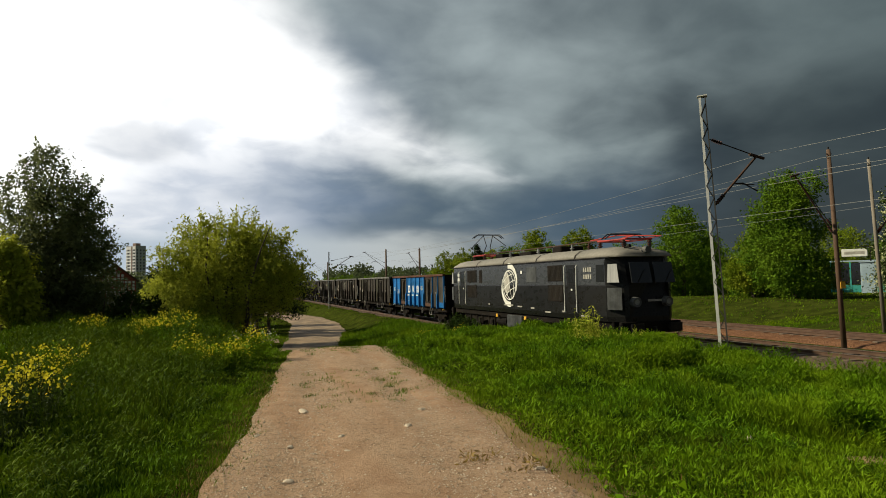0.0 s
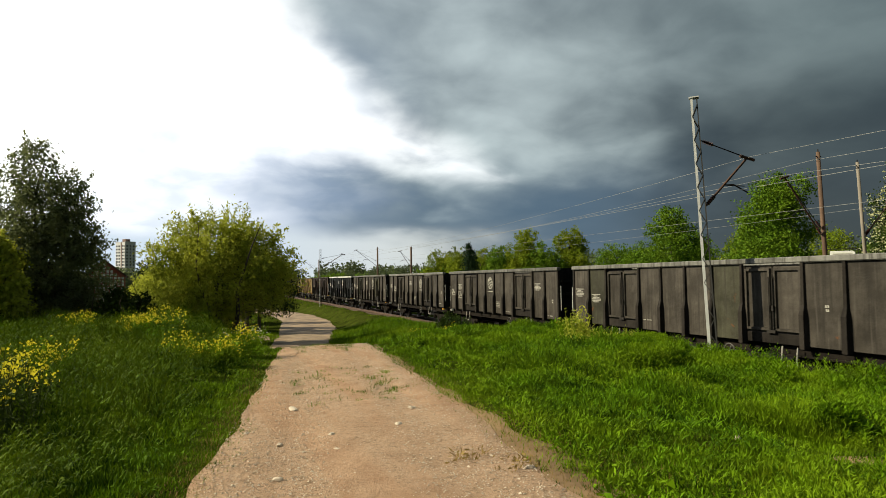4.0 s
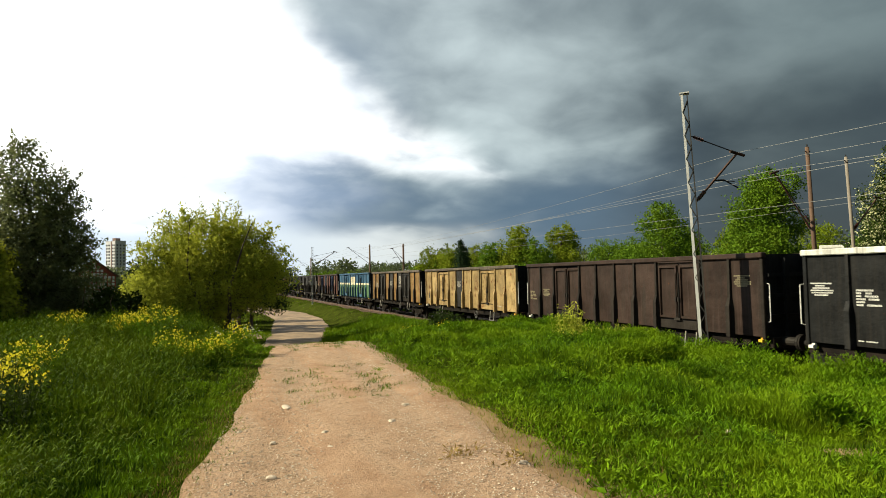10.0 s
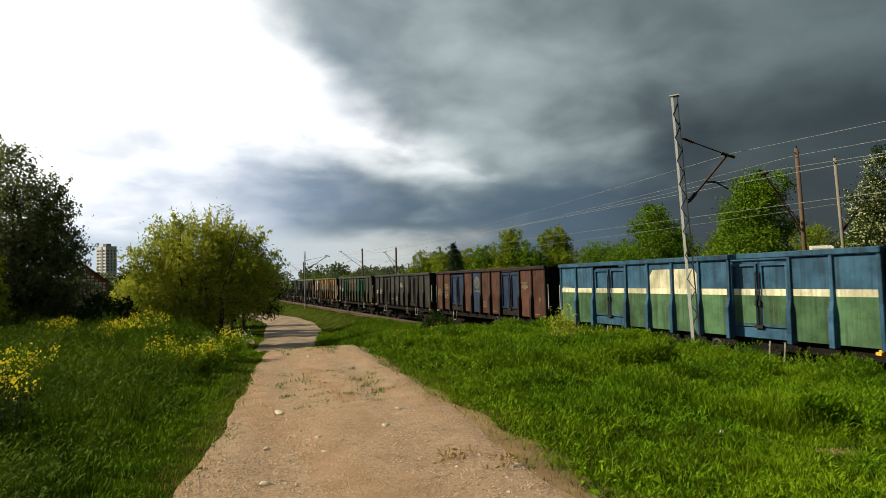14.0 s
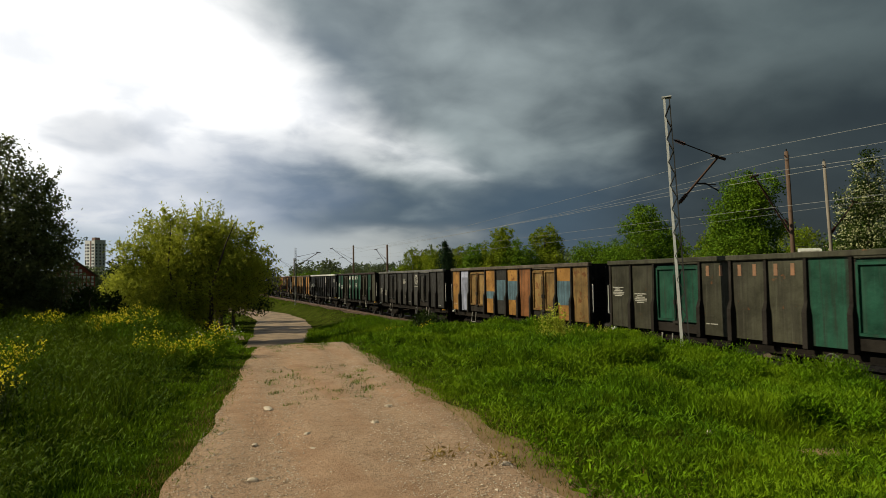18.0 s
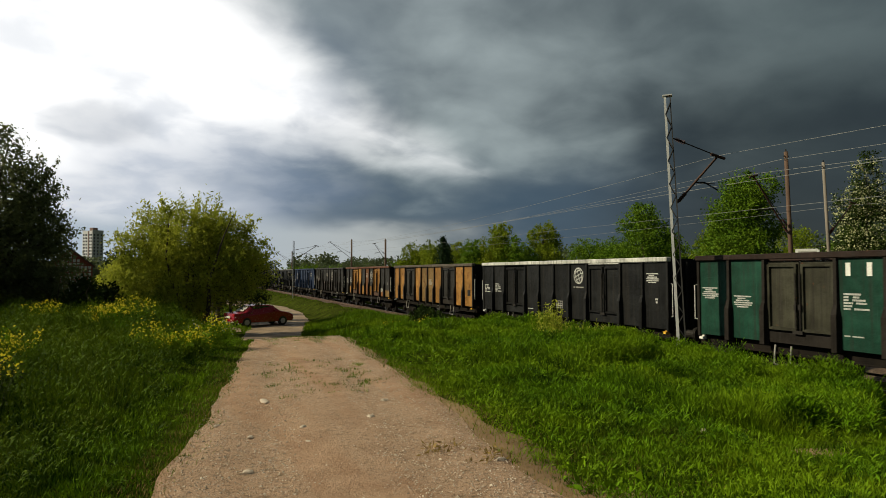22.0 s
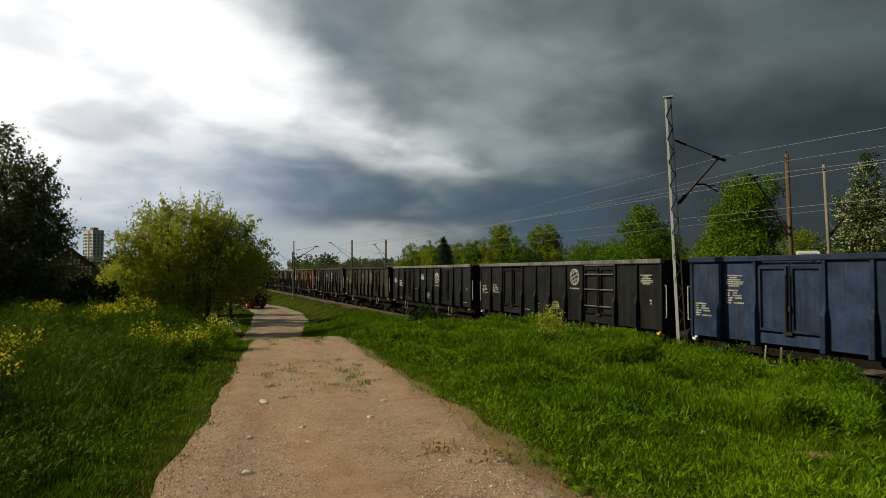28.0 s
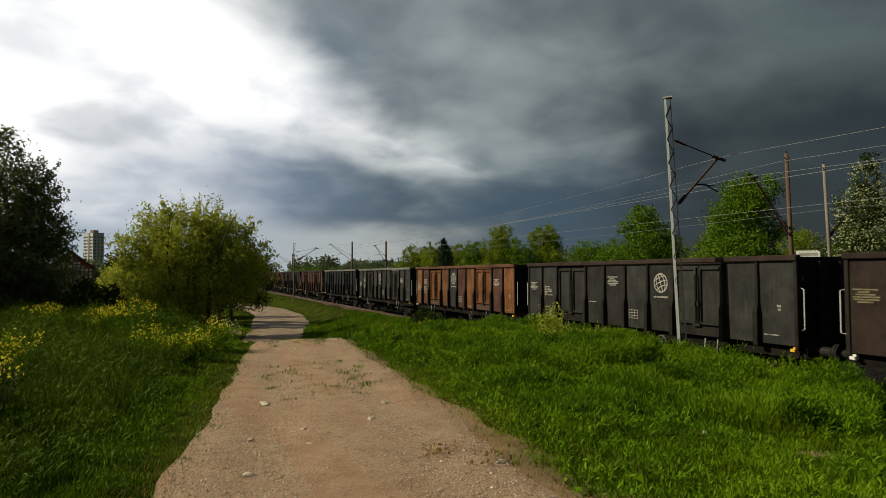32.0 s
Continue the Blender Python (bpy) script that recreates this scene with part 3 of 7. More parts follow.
# ballast beds, rails and sleepers
for n_track, (ax, mat) in enumerate(zip(TRACKS, (M_BALLAST, M_BALLAST, M_BALLAST_RED))):
    by = np.concatenate([np.arange(-30, 60, 0.5), np.arange(60, 420, 6.0)])
    prof = [(-2.6, -1.85), (-2.1, -1.62), (-1.5, -1.53), (-0.72, -1.52), (0, -1.53), (0.72, -1.52), (1.5, -1.53), (2.1, -1.62), (3.3, -1.85)]
    BY, BX = np.meshgrid(by, [p[0] for p in prof], indexing="ij")
    BZ = np.broadcast_to(np.array([p[1] for p in prof]), BY.shape) + 0.02 * np.sin(BY * 5 + BX * 9) + 0.012 * np.sin(BY * 11.3 - BX * 7)
    bed = sheet("ballast_bed", BX + ax, BY, BZ, mat)
    tagged(bed, "rusty brown crushed stone ballast" if n_track == 2 else "grey-brown crushed stone ballast under the rails", "ballast", "ballast beds", "structure")
    track = thing("railway_track", pose(ax, 0, RAIL_Z), "steel rails on wooden sleepers", "railway track", "parallel railway tracks")
    rail_outline = [(-0.06, -0.15), (0.06, -0.15), (0.06, -0.135), (0.012, -0.11), (0.012, -0.045), (0.036, -0.035), (0.036, 0.0), (-0.036, 0.0), (-0.036, -0.035), (-0.012, -0.045), (-0.012, -0.11), (-0.06, -0.135)]
    for s in (-0.755, 0.755):
        part("rail", Shape().prism([(s + a, b) for a, b in rail_outline], 1, -40, 400), M_RAIL, track)
        part("rail_head", Shape().box((s - 0.03, -40, 0.001), (s + 0.03, 400, 0.004)), M_RAILTOP if n_track < 2 else M_RAIL, track, "worn shiny running surface")
    slp = Shape().box((-1.28, -0.12, -0.30), (1.28, 0.12, -0.145), 0.015).mesh("sleeper", M_SLEEPER)
    for i in range(70):
        part("sleeper", slp, M_SLEEPER, track, at=pose(rng.uniform(-0.03, 0.03), 2 + i * 0.62, 0, 0, 0, rng.uniform(-1, 1)))


# ---------------------------------------------------------------- overhead line
def lattice_mast(m, h, label):
    """A mast of two steel channels laced with diagonal bars."""
    t = thing("catenary_mast", m, label, "railway mast", "catenary masts")
    top = 0.7
    # right channel and lacing: the mast's shaded side is put into their dark colour
    for s in (-1, 1):
        x0, x1 = (-0.135, -0.05) if s < 0 else (0.085, 0.125)
        rings = [[(x0 * k, -dp, z), (x1 * k, -dp, z), (x1 * k, dp, z), (x0 * k, dp, z)] for k, dp, z in ((1.0, 0.13, -0.8), (top, 0.10, h))]
        part("channel", Shape().loft(rings), M_STEEL if s < 0 else M_SHADESTEEL, t, "light grey steel channel" if s < 0 else "dark weathered steel channel")
    n = 22
    for i in range(n):
        z0, z1 = 0.1 + (h - 0.3) * i / n, 0.1 + (h - 0.3) * (i + 1) / n
        w0, w1 = 0.10 * (1 - (1 - top) * z0 / h), 0.10 * (1 - (1 - top) * z1 / h)
        s = 1 if i % 2 else -1
        for d in (-0.11, 0.11):
            part("lacing_bar", Shape().tube((-s * w0, d, z0), (s * w1, d, z1), 0.014, sides=4), M_SHADESTEEL, t)
    part("cap_plate", Shape().box((-0.13, -0.12, h), (0.13, 0.12, h + 0.03)), M_STEEL, t)
    part("footing", Shape().box((-0.45, -0.4, -1.2), (0.45, 0.4, -0.35), 0.03), M_GREYPOLE, t, "concrete footing")
    return t


def plain_mast(m, h, mat, label, r=0.15, category="wooden pole"):
    t = thing("line_pole", m, label, category, "line poles")
    part("shaft", Shape().tube((0, 0, -0.6), (0, 0, h), r, r * 0.72, 12), mat, t, smooth=True)
    part("pole_band", Shape().tube((0, 0, h - 0.35), (0, 0, h - 0.3), r * 0.78, sides=12), M_DARKSTEEL, t)
    part("top_bolt", Shape().tube((0, 0, h), (0, 0, h + 0.12), 0.03, sides=6).tube((-0.16, 0, h - 0.2), (0.16, 0, h - 0.2), 0.025, sides=6), M_DARKSTEEL, t)
    return t


def cantilever(t, zs, reach, side, turn=0.0):
    """Bracket arm of the contact line: stay, tube, insulators, registration arm. side: the direction in x."""
    z_top, z_mid, z_low = zs
    tip = (side * reach, 0, z_mid)
    foot = (side * 0.14, 0, z_low)
    part("top_stay", Shape().path([(side * 0.14, 0, z_top), tip], 0.016), M_DARKSTEEL, t, at=pose(0, 0, 0, 0, 0, turn))
    part("bracket_tube", Shape().tube(foot, tip, 0.032).tube((tip[0] - side * 0.25, 0, z_mid + 0.05), (tip[0] + side * 0.25, 0, z_mid - 0.06), 0.045), M_RUSTY, t, "rusty brown bracket tube", at=pose(0, 0, 0, 0, 0, turn))
    k = 0.42
    mid = (foot[0] + (tip[0] - foot[0]) * k, 0, foot[2] + (tip[2] - foot[2]) * k)
    part("registration_arm", Shape().path([mid, (mid[0] + side * 0.35, 0, mid[2] + 0.02), (mid[0] + side * 0.85, 0, mid[2] - 0.2)], 0.02).path([mid, (mid[0] + side * 0.75, 0, mid[2] - 0.02)], 0.014), M_DARKSTEEL, t, at=pose(0, 0, 0, 0, 0, turn))
    for a, b in ((foot, mid), ((side * 0.14, 0, z_top), tip)):
        a, b = Vector(a), Vector(b)
        d = (b - a).normalized()
        sh = Shape().tube(a + d * 0.05, a + d * 0.42, 0.028)
        for j in range(5):
            sh.tube(a + d * (0.09 + 0.07 * j), a + d * (0.12 + 0.07 * j), 0.06, 0.045, 8)
        part("insulator", sh, M_INSUL, t, at=pose(0, 0, 0, 0, 0, turn))


NEAR_MAST = (12.72, 13.43)
mast = lattice_mast(pose(NEAR_MAST[0], NEAR_MAST[1], -0.97, 0, -2.3, -43), 7.48, "grey steel lattice mast standing in tall grass by the track")
cantilever(mast, (6.3, 5.86, 4.49), 1.75, 1, 43)
far_mast = lattice_mast(pose(11.9, 73.5, -1.3, 0, 0, -8), 6.5, "distant dark lattice mast with bracket arm")
cantilever(far_mast, (5.5, 6.0, 4.4), 2.6, 1)
for y, x, h in ((132.0, 12.2, 6.4), (192.0, 12.4, 6.4)):
    fm = lattice_mast(pose(x, y, -1.3, 0, 0, -8), h, "distant dark lattice mast with bracket arm")
    cantilever(fm, (5.5, 6.0, 4.4), 2.6, 1)
wood = plain_mast(pose(25.68, 20.18, -1.55, 0, -2.2, 0), 8.6, M_WOODPOLE, "brown creosoted wooden pole between the tracks", 0.115)
part("pole_plate", Shape().box((-0.14, -0.19, 2.45), (0.14, -0.165, 2.75)), M_YELLOW, wood, "small yellow plate")
cantilever(wood, (5.2, 7.45, 4.9), 2.1, -1)
thin = plain_mast(pose(32.72, 23.4, -1.0, 0, -3.2, 0), 8.55, M_GREYPOLE, "slender weathered grey pole", 0.105)
cantilever(thin, (4.7, 6.3, 4.6), 2.2, 1)
pole_b = plain_mast(pose(25.5, 100.0, -1.5), 8.45, M_WOODPOLE, "distant wooden pole with bracket arm", 0.17)
cantilever(pole_b, (6.2, 8.0, 5.4), 3.6, -1)
pole_c = plain_mast(pose(25.7, 82.2, -1.5), 7.6, M_WOODPOLE, "distant wooden pole beside the line", 0.17)
cantilever(pole_c, (5.6, 7.0, 4.9), 1.6, -1)
pole_d = plain_mast(pose(25.5, 160.0, -1.5), 8.4, M_WOODPOLE, "distant wooden pole with bracket arm", 0.17)
cantilever(pole_d, (6.2, 8.0, 5.4), 3.6, -1)


def wire(pts, sag, r, label):
    out = []
    for a, b in zip(pts, pts[1:]):
        a, b = Vector(a), Vector(b)
        for i in range(14):
            u = i / 14
            out.append(a.lerp(b, u) - Vector((0, 0, sag * 4 * u * (1 - u))))
    out.append(Vector(pts[-1]))
    return tagged(new("overhead_wire", Shape().path(out, r, 4).mesh("overhead_wire", M_WIRE)), label, "wire", "overhead wires")


wire([(14.2, -45, 5.2), (14.3, 13.4, 4.95), (14.6, 73.5, 4.6), (14.8, 132, 4.6), (14.9, 192, 4.6)], 0.55, 0.005, "thin bare messenger wire of the near track")
wire([(14.0, -45, 4.0), (13.9, 13.4, 4.0), (14.6, 73.5, 4.0), (14.8, 132, 4.0), (14.9, 192, 4.0)], 0.05, 0.006, "thin bare contact wire of the near track")
wire([(23.6, -45, 5.9), (23.2, 20.3, 5.9), (22.0, 100, 6.4), (22.0, 160, 6.4)], 0.7, 0.008, "bare messenger wire of the middle track")
wire([(23.0, -45, 4.2), (22.6, 20.3, 4.25), (22.0, 100, 4.6), (22.0, 160, 4.6)], 0.05, 0.008, "bare contact wire of the middle track")
wire([(25.5, -45, 6.6), (25.2, 20.4, 6.7), (25.5, 82, 6.0), (25.5, 100, 6.7), (25.5, 160, 6.6)], 0.5, 0.008, "bare feeder wire along the wooden poles")
wire([(34.4, -45, 5.3), (34.5, 23.7, 5.3), (33.0, 120, 5.6)], 0.6, 0.009, "bare messenger wire of the far track")


# ---------------------------------------------------------------- trees and shrubs
def leaf_quads(P, size, droop=0.0, aspect=0.55, r=None):
    """One small four-cornered leaf at each point of P, turned at random."""
    r = r or rng
    n = len(P)
    d = r.normal(size=(n, 3))
    d[:, 2] -= droop
    d /= np.linalg.norm(d, axis=1, keepdims=True)
    e = np.cross(d, r.normal(size=(n, 3)))
    e /= np.linalg.norm(e, axis=1, keepdims=True)
    s = size * r.uniform(0.6, 1.35, (n, 1))
    V = np.stack([P, P + d * s * 0.5 + e * s * aspect * 0.5, P + d * s, P + d * s * 0.5 - e * s * aspect * 0.5], 1)
    return V.reshape(-1, 3), np.arange(4 * n).reshape(n, 4)


def crown_points(lobes, n, hollow=0.55, clump=0.14, per=26, r=None):
    """Leaf places: clumps on twigs inside rounded lobes (x, y, z, rx, ry, rz), thicker towards the outside, with gaps."""
    r = r or rng
    lobes = np.array(lobes, float)
    vol = lobes[:, 3] * lobes[:, 4] * lobes[:, 5]
    k = max(1, n // per)
    pick = r.choice(len(lobes), k, p=vol / vol.sum())
    d = r.normal(size=(k, 3))
    d /= np.linalg.norm(d, axis=1, keepdims=True)
    rad = hollow + (1.06 - hollow) * r.random((k, 1)) ** 0.7
    rad *= 1 + 0.13 * np.sin(d[:, :1] * 7 + pick[:, None]) * np.cos(d[:, 2:] * 6 + pick[:, None])
    C = lobes[pick, :3] + d * rad * lobes[pick, 3:]
    cs = clump * (0.6 + 0.8 * r.random((k, 1, 1))) * (lobes[pick, 3:].mean(1)[:, None, None] ** 0.6)
    P = C[:, None, :] + r.normal(size=(k, per, 3)) * cs
    return P.reshape(-1, 3), C


def tree(name, base, lobes, n, leaf, mat, label, category="tree", trunk=0.16, trunk_h=0.6, limbs=14, droop=0.1, aspect=0.55, hollow=0.5, group="", stems=1, clump=0.14, seed=1, sprigs=0):
    r = np.random.default_rng(seed)
    bx, by = base
    bz = float(height(bx, by))
    t = thing(name, pose(bx, by, bz), label, category, group)
    P, C = crown_points(lobes, n, hollow, clump, r=r)
    P = P[P[:, 2] > 0.05]
    if sprigs:
        # young shoots that stand out of the crown's upper half
        mid = C.mean(0)
        high = C[C[:, 2] > np.quantile(C[:, 2], 0.45)]
        root = high[r.integers(len(high), size=sprigs)]
        way = root - mid + np.array([0, 0, 0.9]) + r.normal(size=root.shape) * 0.35
        way /= np.linalg.norm(way, axis=1, keepdims=True)
        u = r.random((sprigs, 34, 1))
        S = root[:, None] + way[:, None] * u * r.uniform(0.35, 0.85, (sprigs, 1, 1)) + r.normal(size=(sprigs, 34, 3)) * 0.055 * (1.25 - u)
        P = np.concatenate([P, S.reshape(-1, 3)])
    V, F = leaf_quads(P, leaf, droop, aspect, r)
    tagged(part("crown", mesh_fast("crown", V, F, mat), mat, t), kind="stuff")
    top = max(l[2] + l[5] * 0.6 for l in lobes)
    for s in range(stems):
        sh = Shape()
        ox, oy = (0, 0) if stems == 1 else r.normal(size=2) * 0.35
        pts = [Vector((ox, oy, -0.3))]
        for i in range(1, 6):
            pts.append(Vector((ox * (1 + i * 0.3) + r.normal() * 0.05 * i, oy * (1 + i * 0.3) + r.normal() * 0.05 * i, top * i / 5 * 0.92)))
        for i in range(5):
            sh.tube(pts[i], pts[i + 1], trunk * (1 - i * 0.18), trunk * (1 - (i + 1) * 0.18), 9, False)
        part("trunk" if stems == 1 else "stem", sh, M_BARK, t, smooth=True)
    for i in range(limbs):
        e = Vector(C[r.integers(len(C))])
        z0 = min(top * 0.85, max(trunk_h, e.z * r.uniform(0.35, 0.75)))
        a = Vector((0, 0, z0))
        m1 = a.lerp(e, 0.5) + Vector((r.normal() * 0.1, r.normal() * 0.1, 0.12 * (e - a).length))
        br = trunk * 0.32
        part("limb", Shape().tube(a, m1, br, br * 0.6, 6, False).tube(m1, e, br * 0.6, br * 0.15, 6, False), M_BARK, t)
    return t


def lobes_for(w, h, lift, k, r):
    """A loose heap of lobes that fills a crown w wide and h high above lift."""
    out = []
    for i in range(k):
        u = (i + 0.5) / k
        z = lift + h * (0.12 + 0.76 * u)
        half = 0.5 * w * math.sqrt(max(0.08, 1 - (2 * u - 0.85) ** 2 / 1.35))
        a = r.uniform(0, 6.283)
        q = half * r.uniform(0.25, 0.62)
        s = w * r.uniform(0.16, 0.25) * (1.15 - 0.45 * u)
        out.append((q * math.cos(a), q * math.sin(a), z, s, s, s * r.uniform(0.8, 1.1)))
    return out


r1 = np.random.default_rng(11)
# tall dark tree and its lower neighbours on the near side of the meadow
tree("tall_tree", (-5.6, 25.4), [(-0.2, 0, 5.6, 0.75, 0.75, 1.1), (0.7, 0, 4.6, 0.9, 0.9, 0.9), (-0.9, 0, 4.9, 0.7, 0.8, 1.0), (0.1, 0, 4.0, 1.3, 1.2, 1.0), (0.9, 0, 3.3, 0.95, 1.0, 0.9), (-0.9, 0, 3.0, 1.3, 1.2, 1.1),
                                 (0.2, 0, 2.3, 1.5, 1.4, 1.1), (-0.5, 0, 1.4, 1.7, 1.5, 1.0), (0.6, 0, 1.2, 1.2, 1.2, 0.8), (0.9, 0.4, 5.2, 0.4, 0.4, 0.6), (-0.7, 0.2, 6.0, 0.35, 0.35, 0.6),
                                 (1.25, 0, 1.9, 0.95, 1.0, 1.2), (1.3, 0, 3.0, 0.75, 0.8, 0.8), (-0.1, 0, 6.4, 0.3, 0.3, 0.5)],
     42000, 0.115, M_LEAF_TALL, "tall broad-leaved tree with a ragged grey-green crown", trunk=0.17, limbs=20, droop=0.4, seed=3, sprigs=120)
tree("tall_tree", (-6.5, 23.5), lobes_for(2.5, 3.5, 0.1, 11, r1), 11000, 0.14, M_LEAF_BUSH, "tall shrub with yellow-green leaves", "tree", trunk=0.12, seed=4)
# trees added behind the round shrub so that their shade falls on the lane
for i, (x, y) in enumerate([(0.5, 49.0), (-1.5, 53.0), (2.4, 57.5), (-4.0, 49.5), (3.3, 48.0), (1.6, 37.2), (1.8, 40.0), (1.7, 34.8), (-0.6, 47.2), (1.7, 51.5), (-1.2, 40.2)]):
    tree("roadside_tree", (x, y), lobes_for(4.2 if i < 4 else 3.1, 5.4 if i < 4 else 4.4, 0.2 if i < 4 else 2.0, 12, r1), 8000, 0.2, M_LEAF_DARK, "dark leafy tree added behind the shrub to shade the lower road", trunk=0.14, limbs=8, seed=80 + i)
tree("round_shrub", (0.35, 26.0), [(-0.3, 0, 3.2, 1.6, 1.4, 1.2), (0.55, 0, 4.05, 0.8, 0.8, 0.8), (-1.5, 0, 3.6, 0.8, 0.8, 0.85), (-2.3, 0, 2.9, 0.7, 0.7, 0.75), (1.3, 0, 3.2, 1.0, 1.0, 1.0), (-0.8, 0, 4.2, 0.55, 0.55, 0.55),
                                   (0.2, 0, 1.9, 2.3, 1.8, 1.2), (-1.7, 0, 1.7, 1.3, 1.2, 1.1), (1.75, 0, 2.2, 1.25, 1.2, 1.0), (2.5, 0, 2.9, 0.5, 0.5, 0.65), (-1.0, 0, 0.8, 1.7, 1.7, 0.9), (1.95, 0, 3.5, 0.35, 0.35, 0.5)],
     38000, 0.145, M_LEAF_BUSH, "large round willow shrub with silvery yellow-green leaves", "shrub", trunk=0.09, trunk_h=0.2, stems=5, limbs=24, droop=-0.5, aspect=0.34, hollow=0.4, clump=0.15, seed=5, sprigs=170)
tree("round_shrub", (0.7, 28.4), [(1.7, 0, 1.75, 1.15, 1.0, 0.95), (2.1, 0, 2.5, 0.8, 0.8, 0.7), (1.0, 0, 2.5, 1.1, 1.0, 0.95), (0.2, 0, 2.7, 1.0, 1.0, 1.0), (1.6, 0, 3.2, 0.6, 0.6, 0.7), (0.0, 0, 1.6, 0.8, 0.9, 0.8), (0.9, 0.2, 3.4, 0.8, 0.8, 0.7)], 13000, 0.12, M_LEAF_DARK, "dark green shrub beside the track", "shrub", trunk=0.06, seed=6)
tree("low_shrub", (-2.9, 24.4), lobes_for(2.6, 1.35, 0.0, 8, r1), 7000, 0.12, M_LEAF_DARK, "low dark green shrub", "shrub", trunk=0.05, stems=4, seed=7)
tree("low_shrub", (-2.3, 29.5), lobes_for(3.0, 2.6, 0.0, 8, r1), 6000, 0.13, M_LEAF_BUSH, "low shrub with pale leaves", "shrub", trunk=0.05, stems=4, seed=8)
tree("low_shrub", (-9.5, 21.0), lobes_for(3.0, 3.0, 0.0, 8, r1), 8000, 0.12, M_LEAF_BUSH, "low shrub with yellow-green leaves", "shrub", trunk=0.06, stems=4, seed=9)

# trees behind the railway
FAR_TREES = [  # x, y, width, height, leaves, material
    (42.1, 50.2, 8.4, 9.0, 16000, M_LEAF_GREEN), (41.9, 37.4, 9.0, 10.4, 24000, M_LEAF_GREEN), (44.5, 43.0, 6.0, 5.6, 8000, M_LEAF_GREEN),
    (42.0, 41.5, 5.0, 5.4, 7000, M_LEAF_LIME), (66.0, 45.0, 7.5, 8.0, 7000, M_LEAF_GREEN), (63.0, 50.0, 7.0, 7.4, 6000, M_LEAF_LIME), (44.0, 57.0, 7.0, 5.4, 7000, M_LEAF_GREEN),
    (46.0, 65.0, 7.0, 5.8, 7000, M_LEAF_GREEN), (50.5, 82.0, 8.5, 9.6, 11000, M_LEAF_LIME), (44.5, 84.5, 8.0, 9.3, 10000, M_LEAF_LIME), (45.0, 80.0, 8.0, 6.6, 7000, M_LEAF_GREEN),
    (42.0, 88.0, 7.5, 6.6, 8000, M_LEAF_GREEN), (36.5, 92.0, 7.0, 6.8, 8000, M_LEAF_LIME), (38.0, 104.0, 8.5, 7.2, 8000, M_LEAF_LIME), (43.0, 98.0, 8.0, 7.0, 6000, M_LEAF_LIME),
    (36.0, 118.0, 9.0, 4.6, 6000, M_LEAF_FAR), (34.0, 133.0, 9.0, 4.6, 5000, M_LEAF_FAR), (38.0, 150.0, 10.0, 4.6, 5000, M_LEAF_FAR), (36.0, 172.0, 11.0, 4.4, 4000, M_LEAF_FAR),
    (52.0, 58.0, 8.0, 5.6, 5500, M_LEAF_GREEN), (53.0, 48.0, 7.0, 5.2, 5000, M_LEAF_GREEN), (55.0, 72.0, 8.0, 6.4, 5000, M_LEAF_GREEN)]
for i, (x, y, wd, ht, n, mat) in enumerate(FAR_TREES):
    if x > 0.7 * y:
        x, y = x + 0.007 * y, y - 0.007 * x
    lab = "broad leafy green tree beyond the tracks" if mat is M_LEAF_GREEN else "hazy olive-green tree far beyond the tracks" if mat is M_LEAF_FAR else "bright lime-green tree beyond the tracks"
    tree("leafy_tree", (x, y), lobes_for(wd, ht, 0.2, 22, r1), n * 2, (0.155 if y < 70 else 0.2) + 0.001 * min(y, 60), mat, lab, trunk=0.2, limbs=8, clump=0.17, group="trees beyond the tracks", seed=30 + i)
BLOOM = [(0, 0, 1.6, 2.3, 2.3, 1.4), (0.9, 0.2, 3.0, 1.7, 1.8, 1.4), (-1.0, -0.2, 3.1, 1.7, 1.7, 1.4), (0.1, 0, 4.7, 1.8, 1.8, 1.4), (-0.5, 0.2, 6.1, 1.3, 1.3, 1.2), (0.6, 0, 6.5, 1.1, 1.1, 1.0), (0, 0, 7.8, 0.9, 0.9, 1.0), (0.1, 0, 8.8, 0.5, 0.5, 0.8)]
tree("blossoming_tree", (38.6, 25.2), BLOOM, 26000, 0.14, M_LEAF_DARK, "dark green tree covered in white blossom", trunk=0.17, limbs=12, clump=0.16, seed=60)
bt = [o for o in scene.objects if o.name == "blossoming_tree"][0]
BP, _ = crown_points(BLOOM, 9000, 0.86, 0.12, per=9)
bv, bf = leaf_quads(BP, 0.10, 0, 0.9)
part("blossom", mesh_fast("blossom", bv, bf, M_BLOSSOM), M_BLOSSOM, bt, "white blossom clusters")


def fir(x, y, h, w, seed):
    r = np.random.default_rng(seed)
    t = thing("fir_tree", pose(x, y, float(height(x, y))), "dark green fir tree standing above the hedge", "tree")
    part("trunk", Shape().tube((0, 0, -0.3), (0, 0, h), 0.16, 0.02, 8, False), M_BARK, t)
    P = []
    for i in range(26):
        z = h * (0.12 + 0.86 * i / 26)
        half = w * 0.5 * (1 - z / h) ** 0.8 + 0.12
        for k in range(9):
            a = r.uniform(0, 6.283)
            L = half * r.uniform(0.7, 1.1)
            u = r.random((34, 1))
            P.append(np.array([math.cos(a), math.sin(a), -0.25]) * u * L + [0, 0, z] + r.normal(size=(34, 3)) * 0.09)
    v, f = leaf_quads(np.concatenate(P), 0.2, 0.3, 0.4, r)
    part("crown", mesh_fast("crown", v, f, M_LEAF_FIR), M_LEAF_FIR, t)


fir(32.6, 78.3, 8.3, 5.2, 71)
